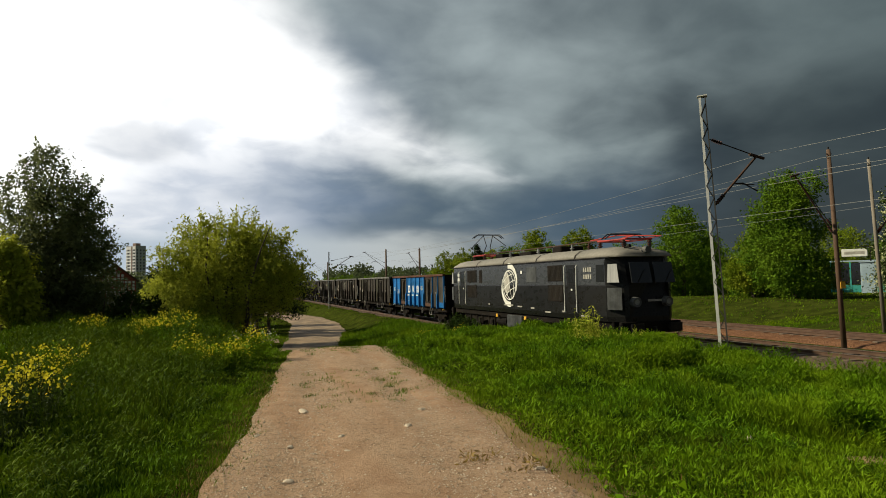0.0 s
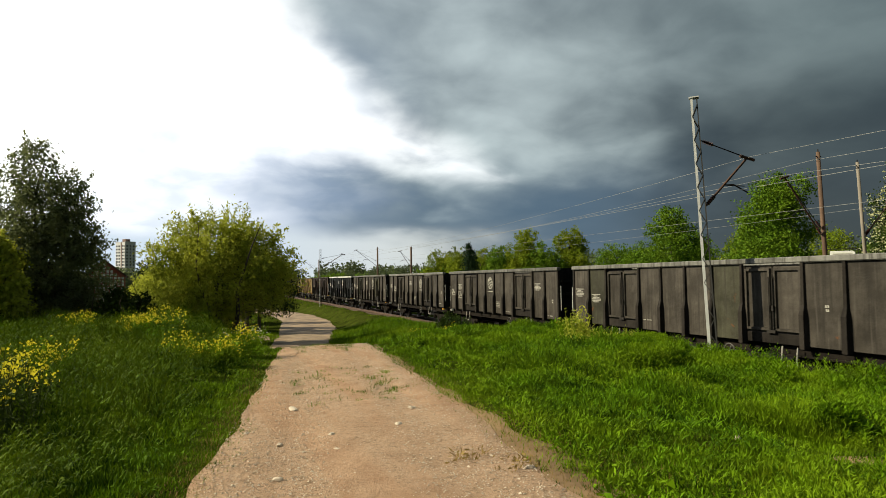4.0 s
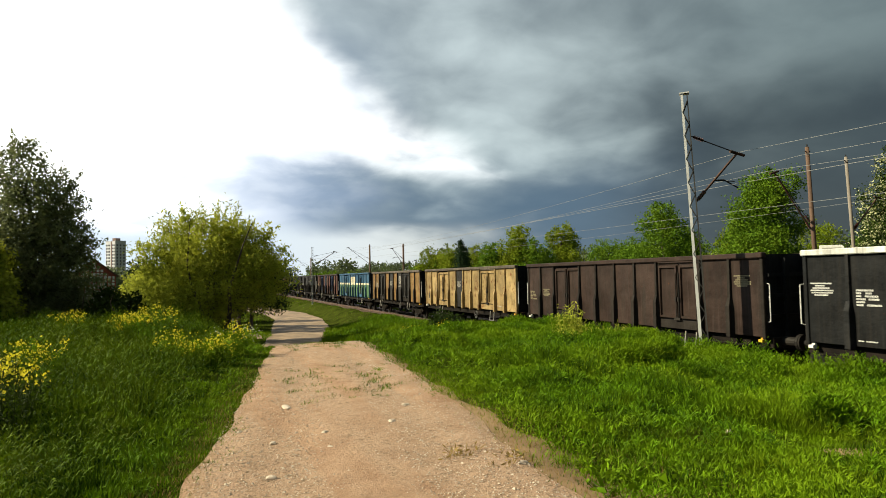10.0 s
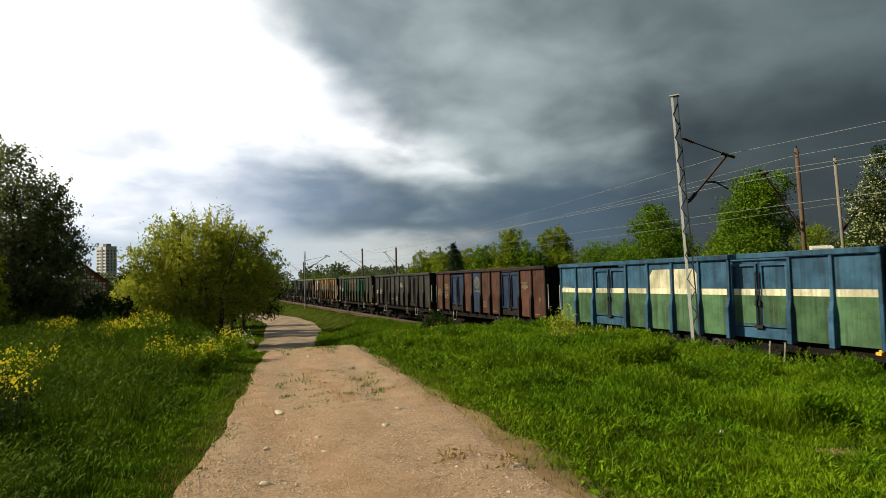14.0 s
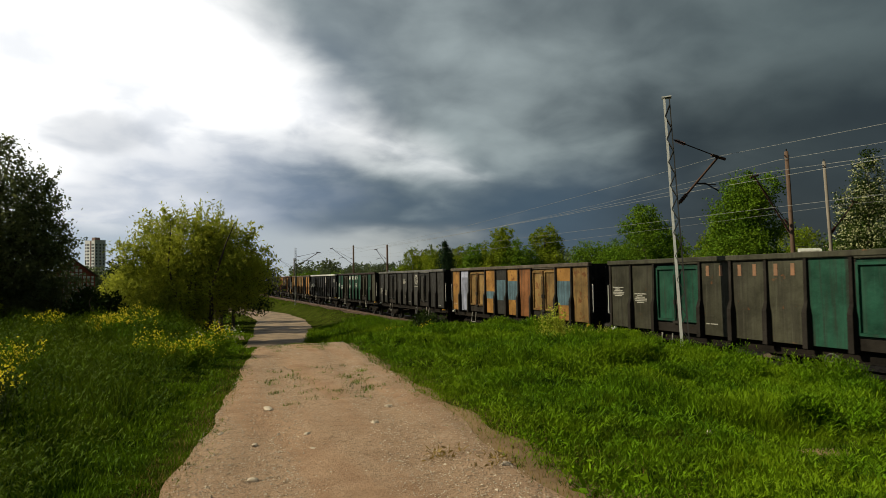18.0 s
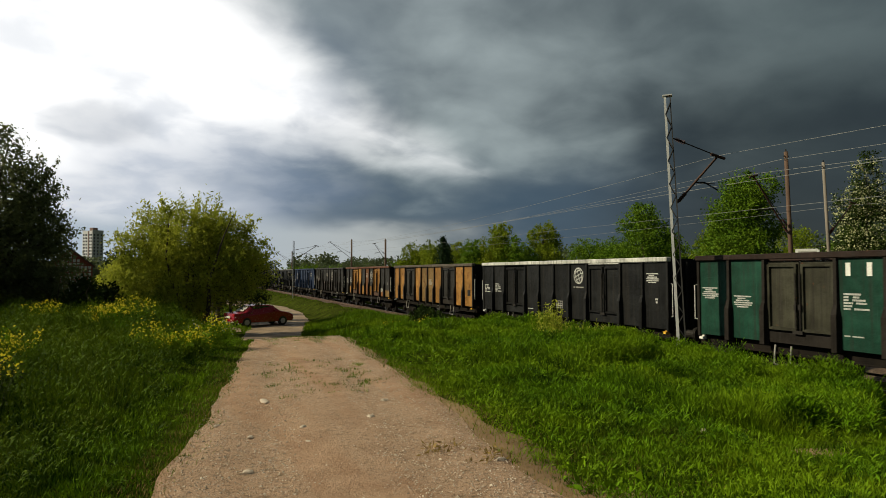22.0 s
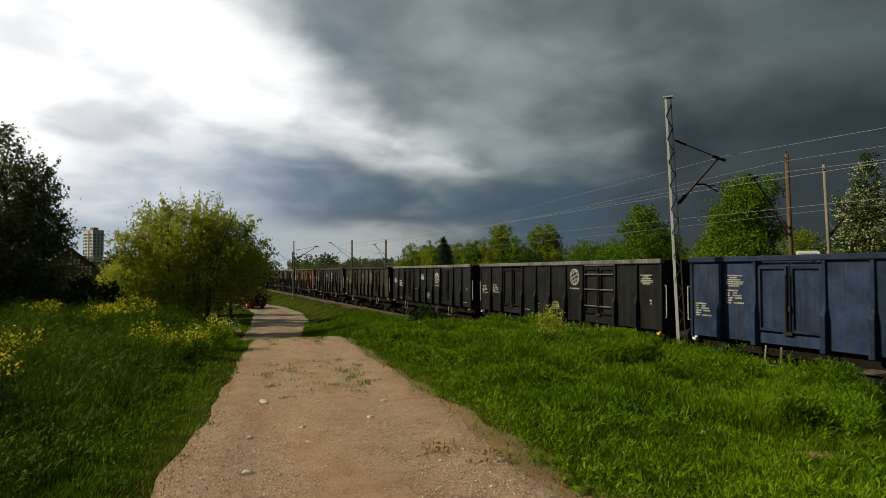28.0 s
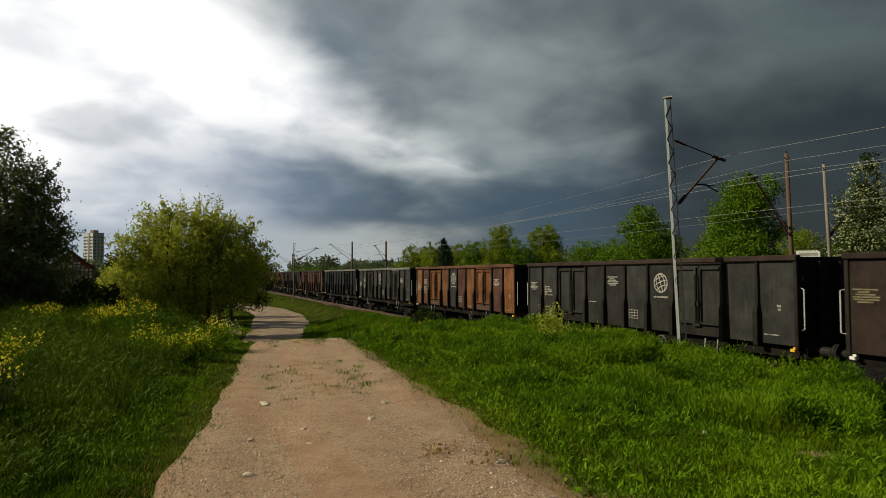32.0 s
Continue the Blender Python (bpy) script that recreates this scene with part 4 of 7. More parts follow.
fir(34.2, 80.5, 7.0, 4.6, 72)

# woods and hedges on the horizon
WP = []
for i in range(420):
    a = radians(rng.uniform(-34, 75))
    d = rng.uniform(220, 700)
    x, y = d * math.sin(a), d * math.cos(a)
    if abs(x - 20) < 24 and y < 420:
        continue
    h = rng.uniform(6, 11) * (0.9 if a < 0.35 else 1.25)
    wd = h * rng.uniform(0.8, 1.5)
    q = rng.normal(size=(240, 3))
    q /= np.linalg.norm(q, axis=1, keepdims=True)
    q *= rng.random((240, 1)) ** 0.3 * np.array([wd * 0.6, wd * 0.6, h * 0.55])
    WP.append(q + [x, y, float(height(x, y)) + h * 0.5])
wv, wf = leaf_quads(np.concatenate(WP), 1.25, 0, 0.8)
tagged(new("far_woods", mesh_fast("far_woods", wv, wf, M_LEAF_FAR)), "distant green woods along the horizon", "woods", kind="stuff")
UP = []
for i in range(520):
    y = rng.uniform(18, 260)
    x = rng.uniform(44, 62) + 0.02 * y if y < 95 else rng.uniform(33, 60)
    h = rng.uniform(1.8, 4.6)
    if 49.0 < math.degrees(math.atan2(x, y)) < 58.0 and math.hypot(x, y) < 74:
        continue
    q = rng.normal(size=(110, 3))
    q /= np.linalg.norm(q, axis=1, keepdims=True)
    q *= rng.random((110, 1)) ** 0.35 * np.array([h * 0.7, h * 0.7, h * 0.55])
    UP.append(q + [x, y, float(height(x, y)) + h * 0.45])
uv_, uf_ = leaf_quads(np.concatenate(UP), 0.55, 0, 0.7)
tagged(new("hedge", mesh_fast("hedge", uv_, uf_, M_LEAF_GREEN)), "thick green hedge and undergrowth beyond the tracks", "hedge", kind="stuff")


# ---------------------------------------------------------------- grass
def blades(x, y, h, wdt, lean=0.35, seg=1):
    n = len(x)
    z = height(x, y) - 0.02
    a = rng.uniform(0, 2 * np.pi, n)
    b = a + np.pi / 2 + rng.normal(size=n) * 0.6
    side = np.stack([np.cos(a), np.sin(a), np.zeros(n)], 1) * wdt[:, None]
    bend = np.stack([np.cos(b), np.sin(b), np.zeros(n)], 1) * (h * lean * rng.uniform(0.2, 1.4, n))[:, None]
    P = np.stack([x, y, z], 1)
    H = np.zeros((n, 3))
    H[:, 2] = h
    if seg == 1:
        V = np.stack([P - side, P + side, P + H + bend], 1)
        return V.reshape(-1, 3), np.arange(3 * n).reshape(n, 3)
    mid = P + H * 0.6 + bend * 0.35
    V = np.stack([P - side, P + side, mid + side * 0.7, mid - side * 0.7, P + H * 0.95 + bend], 1).reshape(-1, 3)
    o = np.arange(n)[:, None] * 5
    F = np.concatenate([o + [0, 1, 2], o + [0, 2, 3], o + [3, 2, 4]])
    return V, F


def scatter(n, near, far, spread=46.0, power=1.0):
    """Places in a fan before the standing point; fewer per square metre with distance."""
    u = rng.random(n)
    d = (near ** power + u * (far ** power - near ** power)) ** (1 / power)
    a = np.radians(21 + rng.uniform(-spread, spread, n))
    return d * np.sin(a), d * np.cos(a), d


def off_road(x, y, margin=0.0):
    ragged = 0.16 * (patchy(x, y, 0.35, 3) - 0.5) + 0.22 * (patchy(x, y, 1.1, 4) - 0.5)
    return np.abs(x - road_mid(y)) > road_half(y) - 0.05 + 1.2 * ragged + margin


def lush(x, y):
    """How high the growth stands: low by the track, then in hummocks with hollows between."""
    gap = np.abs(x - road_mid(y)) - road_half(y)
    lump = 0.66 * patchy(x, y, 0.95, 11) + 0.34 * patchy(x, y, 0.4, 12)
    drift = patchy(x, y, 2.4, 13)
    left = x < road_mid(y)
    rise = np.where(left, step(gap, 0.15, 2.0) * (0.35 + 0.65 * step(np.hypot(x, y), 5.0, 7.5)), step(gap, 0.05, 3.5) * 0.8 * (1 - 0.5 * step(x, 7.5, 10.0)))
    return 0.06 + rise * (0.06 + 1.1 * step(lump, 0.34, 0.70)) * (0.5 + 0.65 * drift)


def in_bed(x):
    return (x > 12.75) & (x < 31.5)


def fan(x, y, h, wdt, per, spread, lean):
    """Tufts: blades that start close together and splay outwards."""
    n = len(x)
    a = rng.uniform(0, 6.283, (n, per))
    q = np.sqrt(rng.random((n, per)))
    px, py = (x[:, None] + spread * q * np.cos(a)).ravel(), (y[:, None] + spread * q * np.sin(a)).ravel()
    hh = (h[:, None] * rng.uniform(0.55, 1.15, (n, per)) * (1 - 0.25 * q)).ravel()
    out = np.stack([np.cos(a), np.sin(a), np.zeros((n, per))], -1).reshape(-1, 3) * (hh * lean * (0.25 + q.ravel()) * rng.uniform(0.4, 1.3, n * per))[:, None]
    b = rng.uniform(0, 6.283, n * per)
    side = np.stack([np.cos(b), np.sin(b), np.zeros(n * per)], 1) * (np.repeat(wdt, per) * rng.uniform(0.6, 1.3, n * per))[:, None]
    P = np.stack([px, py, height(px, py) - 0.02], 1)
    up = np.zeros((n * per, 3))
    up[:, 2] = hh
    V = np.stack([P - side, P + side, P + up + out], 1)
    keep = off_road(px, py, 0.02)
    V = V[keep]
    return V.reshape(-1, 3), np.arange(3 * len(V)).reshape(-1, 3)


# name, tufts, nearest, farthest, blade half-width, blades in a tuft, tuft radius, lean
for n, near, far, wd, per, spread_t, lean in ((52000, 2.6, 9.5, 0.0055, 9, 0.05, 0.7), (60000, 8.5, 20.0, 0.0085, 8, 0.08, 0.65), (46000, 18.0, 46.0, 0.015, 6, 0.14, 0.5), (90000, 44.0, 130.0, 0.05, 1, 0.1, 0.4)):
    x, y, d = scatter(n, near, far, power=1.25)
    gap = np.abs(x - road_mid(y)) - road_half(y)
    bare = (x > road_mid(y)) & (y < 7.5) & (gap < 0.2 + 1.5 * patchy(x, y, 0.6, 21)) & (rng.random(n) < 0.55)
    bare |= ((x - 6.4) / 0.55) ** 2 + ((y - 4.75) / 0.22) ** 2 < 1.0
    hollow = patchy(x, y, 0.4, 22) + 0.25 * rng.random(n) < 0.3
    keep = off_road(x, y) & ~in_bed(x) & ~bare & ~(hollow & (d < 20))
    x, y, d = x[keep], y[keep], d[keep]
    grown = np.where(x > road_mid(y), 0.34 - 0.2 * step(x + 0.16 * (y - 12.0), 5.6, 8.6) * (x < 12.8) * (y < 22), 0.30)
    h = (0.03 + grown * lush(x, y)) * rng.uniform(0.7, 1.2, len(x)) * np.where(rng.random(len(x)) < 0.05, 1.35, 1.0)
    v, f = fan(x, y, h, wd * (0.75 + 0.25 * d / near), per, spread_t, lean)
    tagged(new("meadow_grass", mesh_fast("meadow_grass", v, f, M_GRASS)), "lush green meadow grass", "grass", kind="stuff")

# leafy herbs that grow among the grass in hummocks
hx, hy, hd = scatter(26000, 3.0, 24.0, power=1.3)
gap = np.abs(hx - road_mid(hy)) - road_half(hy)
keep = (gap > 0.35) & ~in_bed(hx) & (patchy(hx, hy, 0.95, 11) + 0.2 * (hx > road_mid(hy)) > 0.45 + 0.3 * rng.random(len(hx)))
hx, hy, hd = hx[keep], hy[keep], hd[keep]
HP = np.stack([hx, hy, height(hx, hy)], 1)[:, None, :] + rng.normal(size=(len(hx), 18, 3)) * [0.07, 0.07, 0.0]
HP[:, :, 2] += (0.03 + 0.34 * lush(hx, hy))[:, None] * rng.random((len(hx), 18)) ** 0.5
hv, hf = leaf_quads(HP.reshape(-1, 3), np.repeat(0.024 + 0.0042 * hd, 18)[:, None], -1.3, 0.17)
tagged(new("meadow_herbs", mesh_fast("meadow_herbs", hv, hf, M_WEED)), "fresh green leafy herbs among the grass", "herbs", kind="stuff")

# tall tussocks on the left of the track
qx, qy, qd = scatter(8000, 5.5, 22.0, power=1.1)
gap = road_mid(qy) - road_half(qy) - qx
keep = (gap > 0.9) & (patchy(qx, qy, 1.0, 41) > 0.45 + 0.25 * rng.random(len(qx)))
qx, qy = qx[keep], qy[keep]
v, f = fan(qx, qy, rng.uniform(0.28, 0.6, len(qx)), 0.0075 + 0.0006 * qd[keep], 11, 0.06, 0.4)
tagged(new("tall_grass", mesh_fast("tall_grass", v, f, M_NETTLE)), "tall upright grass tussocks", "grass", kind="stuff")

# low turf under it all
x, y, d = scatter(110000, 2.6, 17.0, power=1.3)
keep = off_road(x, y) & ~in_bed(x) & ~((x > road_mid(y)) & (y < 7.5) & (np.abs(x - road_mid(y)) - road_half(y) < 0.1 + 0.9 * patchy(x, y, 0.6, 21)) & (rng.random(len(x)) < 0.75))
x, y, d = x[keep], y[keep], d[keep]
v, f = blades(x, y, rng.uniform(0.03, 0.085, len(x)), 0.0035 + 0.0011 * d, 0.8, 1)
tagged(new("turf", mesh_fast("turf", v, f, M_GRASS)), "short green turf of the meadow", "grass", kind="stuff")
x, y = rng.uniform(3.5, 13.0, 60000), 16.0 + 30.0 * rng.random(60000) ** 1.2
keep = off_road(x, y)
x, y = x[keep], y[keep]
v, f = blades(x, y, rng.uniform(0.08, 0.3, len(x)), np.full(len(x), 0.022), 0.6, 1)
tagged(new("meadow_grass", mesh_fast("meadow_grass", v, f, M_GRASS)), "green grass between the lower road and the rails", "grass", kind="stuff")

# tufts in the hollows, coloured dark to stand in for shade between clumps
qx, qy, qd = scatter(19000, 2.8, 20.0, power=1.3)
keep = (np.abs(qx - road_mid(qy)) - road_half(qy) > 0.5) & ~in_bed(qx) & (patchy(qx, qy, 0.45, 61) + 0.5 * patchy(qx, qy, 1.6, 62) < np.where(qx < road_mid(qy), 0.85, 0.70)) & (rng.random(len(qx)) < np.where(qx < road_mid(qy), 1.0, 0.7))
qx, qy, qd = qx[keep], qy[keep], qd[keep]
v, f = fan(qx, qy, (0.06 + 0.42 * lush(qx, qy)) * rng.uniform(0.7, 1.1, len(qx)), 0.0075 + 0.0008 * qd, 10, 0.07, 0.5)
tagged(new("dark_sedge", mesh_fast("dark_sedge", v, f, M_GRASSDARK)), "dark green tufts for the shaded gaps in the meadow", "grass", kind="stuff")

# leafy upright shoots (nettles, goosefoot) that crowd into mounds along the bank and beside the track
def shoots(x, y, h, leaf, per, out, splay):
    """Stems with whorls of narrow leaves; long ones in the middle, short ones at the tip."""
    n = len(x)
    lean = splay + rng.normal(size=(n, 2)) * 0.12
    u = np.clip(np.linspace(0.18, 1.0, per)[None, :] + rng.normal(size=(n, per)) * 0.03, 0.05, 1.03)
    a = rng.uniform(0, 6.283, (n, 1)) + np.arange(per)[None, :] * 2.4 + rng.normal(size=(n, per)) * 0.3
    ln = leaf[:, None] * (0.45 + 0.9 * np.sqrt(np.clip(1.05 - u, 0, 1))) * rng.uniform(0.7, 1.25, (n, per))
    hz = h[:, None] * u
    P = np.stack([x[:, None] + lean[:, :1] * hz, y[:, None] + lean[:, 1:] * hz, height(x, y)[:, None] - 0.02 + hz], -1)
    rise = 0.45 + 0.75 * u + rng.normal(size=(n, per)) * 0.25
    d = np.stack([np.cos(a) * out, np.sin(a) * out, rise], -1)
    d /= np.linalg.norm(d, axis=-1, keepdims=True)
    e = np.stack([-np.sin(a), np.cos(a), rng.normal(size=(n, per)) * 0.3], -1)
    L, W = ln[..., None], ln[..., None] * 0.075
    V = np.stack([P, P + d * L * 0.5 + e * W, P + d * L - np.array([0, 0, 0.22]) * L, P + d * L * 0.5 - e * W], 2).reshape(-1, 3)
    return V, np.arange(len(V)).reshape(-1, 4)


def domes(x, y, spacing, seed):
    """Rounded clumps on a jittered grid: how high the dome stands over each place (0 to 1), and the way out from its middle."""
    r = np.random.default_rng(seed)
    grid = np.stack(np.meshgrid(np.arange(-7, 14, spacing), np.arange(3, 30, spacing)), -1).reshape(-1, 2)
    grid = grid + r.uniform(-0.42, 0.42, grid.shape) * spacing
    size = spacing * r.uniform(0.42, 0.78, len(grid))
    tall = r.uniform(0.45, 1.0, len(grid))
    best, away = np.zeros(len(x)), np.zeros((len(x), 2))
    for (cx, cy), rad, top in zip(grid, size, tall):
        near = np.nonzero((np.abs(x - cx) < rad) & (np.abs(y - cy) < rad))[0]
        q = np.hypot(x[near] - cx, y[near] - cy) / rad
        hh = top * np.sqrt(np.clip(1 - q * q, 0, 1))
        win = hh > best[near]
        pick = near[win]
        best[pick] = hh[win]
        away[pick] = np.stack([x[pick] - cx, y[pick] - cy], 1) / rad
    return best, away


sx, sy, sd = scatter(110000, 4.5, 26.0, 36.0, 1.25)
gap = sx - road_mid(sy) - road_half(sy)
bank = step(sx + 0.16 * (sy - 12.0), 5.6, 8.6)
hill, away = domes(sx, sy, 1.0, 71)
keep = (gap > 0.5) & (sx < 12.75) & (hill > 0.05) & (rng.random(len(sx)) < np.clip(0.12 + 1.1 * bank, 0, 1) * 0.62)
keep &= ((sx - 6.4) / 0.7) ** 2 + ((sy - 4.75) / 0.35) ** 2 > 1.0
x, y, d, hh = sx[keep], sy[keep], sd[keep], (0.04 + (0.18 + 0.50 * bank * (1 - 0.4 * step(sy, 10.5, 14.5))) * hill)[keep] * rng.uniform(0.8, 1.12, keep.sum())
v, f = shoots(x, y, hh, 0.055 + 0.0075 * d, 9, 0.8, 0.55 * away[keep])
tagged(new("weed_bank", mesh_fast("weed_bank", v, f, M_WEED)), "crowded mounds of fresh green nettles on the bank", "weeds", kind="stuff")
sx, sy, sd = scatter(46000, 4.5, 24.0, 36.0, 1.2)
gap = road_mid(sy) - road_half(sy) - sx
hill, away = domes(sx, sy, 0.95, 73)
keep = (gap > 0.45) & (hill > 0.05) & (rng.random(len(sx)) < 0.75 * step(gap, 0.3, 1.6))
x, y, d, hh = sx[keep], sy[keep], sd[keep], ((0.08 + 0.72 * hill) * (0.45 + 0.55 * step(gap, 0.5, 2.2)))[keep] * rng.uniform(0.8, 1.15, keep.sum())
v, f = shoots(x, y, hh, 0.032 + 0.0075 * d, 9, 0.8, 0.5 * away[keep])
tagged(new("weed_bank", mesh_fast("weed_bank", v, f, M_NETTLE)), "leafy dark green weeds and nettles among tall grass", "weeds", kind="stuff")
# turf behind the standing point
x, y = rng.uniform(-9, 11, 60000), rng.uniform(-9, 5, 60000)
keep = off_road(x, y) & (np.abs((np.degrees(np.arctan2(x, y)) - 21 + 180) % 360 - 180) > 44)
x, y = x[keep], y[keep]
v, f = blades(x, y, rng.uniform(0.05, 0.16, len(x)), np.full(len(x), 0.009), 0.8, 1)
tagged(new("turf", mesh_fast("turf", v, f, M_GRASS)), "short green turf beside the dirt track", "grass", kind="stuff")


# ---------------------------------------------------------------- the train
PITCH = 14.04                       # length of a wagon over its buffers
HALF = 6.4                          # half the length of a wagon's body
SIDE = -1.45                        # the side wall that faces the meadow
Z0, Z1 = 1.15, 3.25                 # lower and upper edge of the side wall
PW, DW = 1.12, 1.92                 # widths of a wall panel and of a pair of doors
UNITS = "PPDPPPPDPP"


def unit_spans():
    out, y = [], HALF
    for u in UNITS:                  # from the rear end (+y) to the leading end (-y)
        wd = PW if u == "P" else DW
        out.append((u, y - wd, y))
        y -= wd
    return out


SPANS = unit_spans()
C_BLACK = paint("coal_black_paint", (0.0083, 0.0090, 0.0097), 0.12, 0.30, 0.45)
C_GREY = paint("grey_brown_paint", (0.0497, 0.0432, 0.0368), 0.16, 0.40)
C_GREY2 = paint("dark_grey_paint", (0.0296, 0.0288, 0.0280), 0.18, 0.40)
C_GREYGREEN = paint("mossy_grey_paint", (0.0400, 0.0390, 0.0265), 0.28, 0.40)
C_BROWN = paint("dark_brown_paint", (0.0304, 0.0184, 0.0147), 0.22, 0.35)
C_OXIDE = paint("red_oxide_paint", (0.0773, 0.0331, 0.0248), 0.25, 0.40)
C_TAN = paint("tan_rusty_paint", (0.18, 0.112, 0.042), 0.50, 0.18)
C_SAND = paint("sandy_cream_paint", (0.29, 0.205, 0.092), 0.46, 0.12)
C_OCHRE = paint("ochre_rusty_paint", (0.26, 0.13, 0.034), 0.46, 0.16)
C_ORANGE = paint("orange_rust_paint", (0.1490, 0.0607, 0.0221), 0.40, 0.40)
C_BLUE = paint("bright_blue_paint", (0.0083, 0.1159, 0.3524), 0.04, 0.18)
C_NAVY = paint("navy_blue_paint", (0.0168, 0.0304, 0.0696), 0.12, 0.35)
C_STEELBLUE = paint("steel_blue_paint", (0.0330, 0.0891, 0.1595), 0.08, 0.28)
C_PATCHBLUE = paint("faded_blue_patch_paint", (0.0782, 0.1334, 0.1720), 0.2, 0.35)
C_LILAC = paint("faded_lilac_patch_paint", (0.2585, 0.2732, 0.3754), 0.25, 0.35)
C_GREEN = paint("bottle_green_paint", (0.0120, 0.0589, 0.0377), 0.2, 0.40)
C_TEAL = paint("sea_green_paint", (0.0080, 0.0470, 0.0300), 0.08, 0.25)
C_LIGHTGREEN = paint("meadow_green_paint", (0.0561, 0.1166, 0.0583), 0.06, 0.30)
C_CREAM = paint("cream_paint", (0.5797, 0.5423, 0.3927), 0.05, 0.25)
# near-black ribs: coal grime, plus the ribs' own shade put into the colour
C_RIB = paint("grimed_shaded_rib_paint", (0.016, 0.013, 0.011), 0.12, 0.3, 0.7)
C_RIMWHITE = paint("white_rim_paint", (0.4848, 0.4848, 0.4536), 0.1, 0.3)
C_RIMGREY = paint("pale_grey_rim", (0.1500, 0.1472, 0.1380), 0.2, 0.4)
C_RIMDUST = paint("dusty_brown_rim", (0.11, 0.09, 0.07), 0.25, 0.3)
C_RIMRUST = paint("rust_red_rim", (0.1251, 0.0534, 0.0313), 0.5, 0.3)


def wagon_template():
    """A four-axle open coal wagon, built once. y is along the train and -y leads; z is 0 on the rail."""
    t = thing("gondola_wagon", pose(0, 0, 0), "open coal wagon", "freight wagon", "coal wagons of the train")
    panel = Shape().box((SIDE, -PW / 2 + 0.005, Z0), (SIDE + 0.06, PW / 2 - 0.005, Z1), 0.012).mesh("wall_panel", C_GREY)
    leaf_w = DW / 2 - 0.06
    door_zs = (1.44, Z1 - 0.06)
    door = Shape().box((SIDE + 0.05, -leaf_w / 2, door_zs[0]), (SIDE + 0.10, leaf_w / 2, door_zs[1]), 0.01)
    ring_pts = []
    for x_, inset in ((SIDE + 0.052, 0.03), (SIDE - 0.012, 0.04), (SIDE - 0.012, 0.10), (SIDE + 0.052, 0.11)):
        y_, lo_, hi_ = leaf_w / 2 - inset, door_zs[0] + inset, door_zs[1] - inset - 0.03
        ring_pts.append([(x_, -y_, lo_), (x_, y_, lo_), (x_, y_, hi_), (x_, -y_, hi_)])
    door_frame = Shape().loft(ring_pts, caps=False).mesh("door_frame", C_GREY)
    door = door.mesh("door", C_GREY)
    handle = Shape().tube((SIDE - 0.05, 0, 1.5), (SIDE - 0.05, 0, 2.9), 0.018, sides=6).box((SIDE - 0.08, -0.03, 2.0), (SIDE - 0.02, 0.03, 2.14)).box((SIDE - 0.08, -0.07, 1.42), (SIDE - 0.02, 0.07, 1.5)).mesh("door_bar", M_DARKSTEEL)
    sill = Shape().box((SIDE + 0.0, -DW / 2 + 0.01, Z0), (SIDE + 0.05, DW / 2 - 0.01, 1.42), 0.01).mesh("door_sill", M_RUSTY)
    # ribs: slim above, deep and wide below, with a kink between
    rib = Shape().loft([[(SIDE + 0.002, -wd, z), (SIDE - dp, -wd * 0.7, z), (SIDE - dp, wd * 0.7, z), (SIDE + 0.002, wd, z)]
                        for z, wd, dp in ((Z0 - 0.06, 0.095, 0.15), (1.95, 0.095, 0.145), (2.18, 0.062, 0.075), (Z1, 0.055, 0.06))]).mesh("wall_rib", C_GREY)
    for i, (u, a, b) in enumerate(SPANS):
        mid = (a + b) / 2
        if u == "P":
            part("wall_panel", panel, None, t, at=pose(0, mid, 0))["unit"] = i
        else:
            part("door_sill", sill, None, t, at=pose(0, mid, 0))
            for s in (-1, 1):
                d = part("door", door, None, t, at=pose(0, mid + s * (leaf_w / 2 + 0.02), 0))
                d["unit"] = i
                part("door_frame", door_frame, None, d)["unit"] = i
                part("door_bar", handle, None, d, at=pose(0, -s * (leaf_w / 2 - 0.04), 0))
        if i:
            part("wall_rib", rib, None, t, at=pose(0, b, 0))
    part("corner_post", Shape().box((SIDE - 0.04, -HALF - 0.03, Z0 - 0.05), (SIDE + 0.08, -HALF + 0.07, Z1 + 0.02), 0.01), C_GREY, t)
    part("corner_post", Shape().box((SIDE - 0.04, HALF - 0.07, Z0 - 0.05), (SIDE + 0.08, HALF + 0.03, Z1 + 0.02), 0.01), C_GREY, t)
    rim = Shape().box((SIDE - 0.09, -HALF - 0.05, Z1 + 0.003), (SIDE + 0.10, HALF + 0.05, Z1 + 0.15), 0.02).mesh("top_rim", C_RIMGREY)
    part("top_rim", rim, None, t)
    part("top_rim", Shape().box((-SIDE - 0.10, -HALF - 0.05, Z1 + 0.003), (-SIDE + 0.09, HALF + 0.05, Z1 + 0.15), 0.02), C_RIMGREY, t)
    part("side_wall", Shape().box((-SIDE - 0.06, -HALF, Z0), (-SIDE, HALF, Z1)), C_GREY2, t)
    for s in (-1, 1):
        part("end_wall", Shape().box((SIDE + 0.08, s * HALF - 0.03, Z0), (-SIDE - 0.06, s * HALF + 0.03, Z1 + 0.1)), C_GREY2, t)
        for z in (1.7, 2.25, 2.8):
            part("end_rail", Shape().box((SIDE + 0.1, s * (HALF + 0.06) - 0.03, z - 0.05), (-SIDE - 0.1, s * (HALF + 0.06) + 0.03, z + 0.05)), C_GREY2, t)
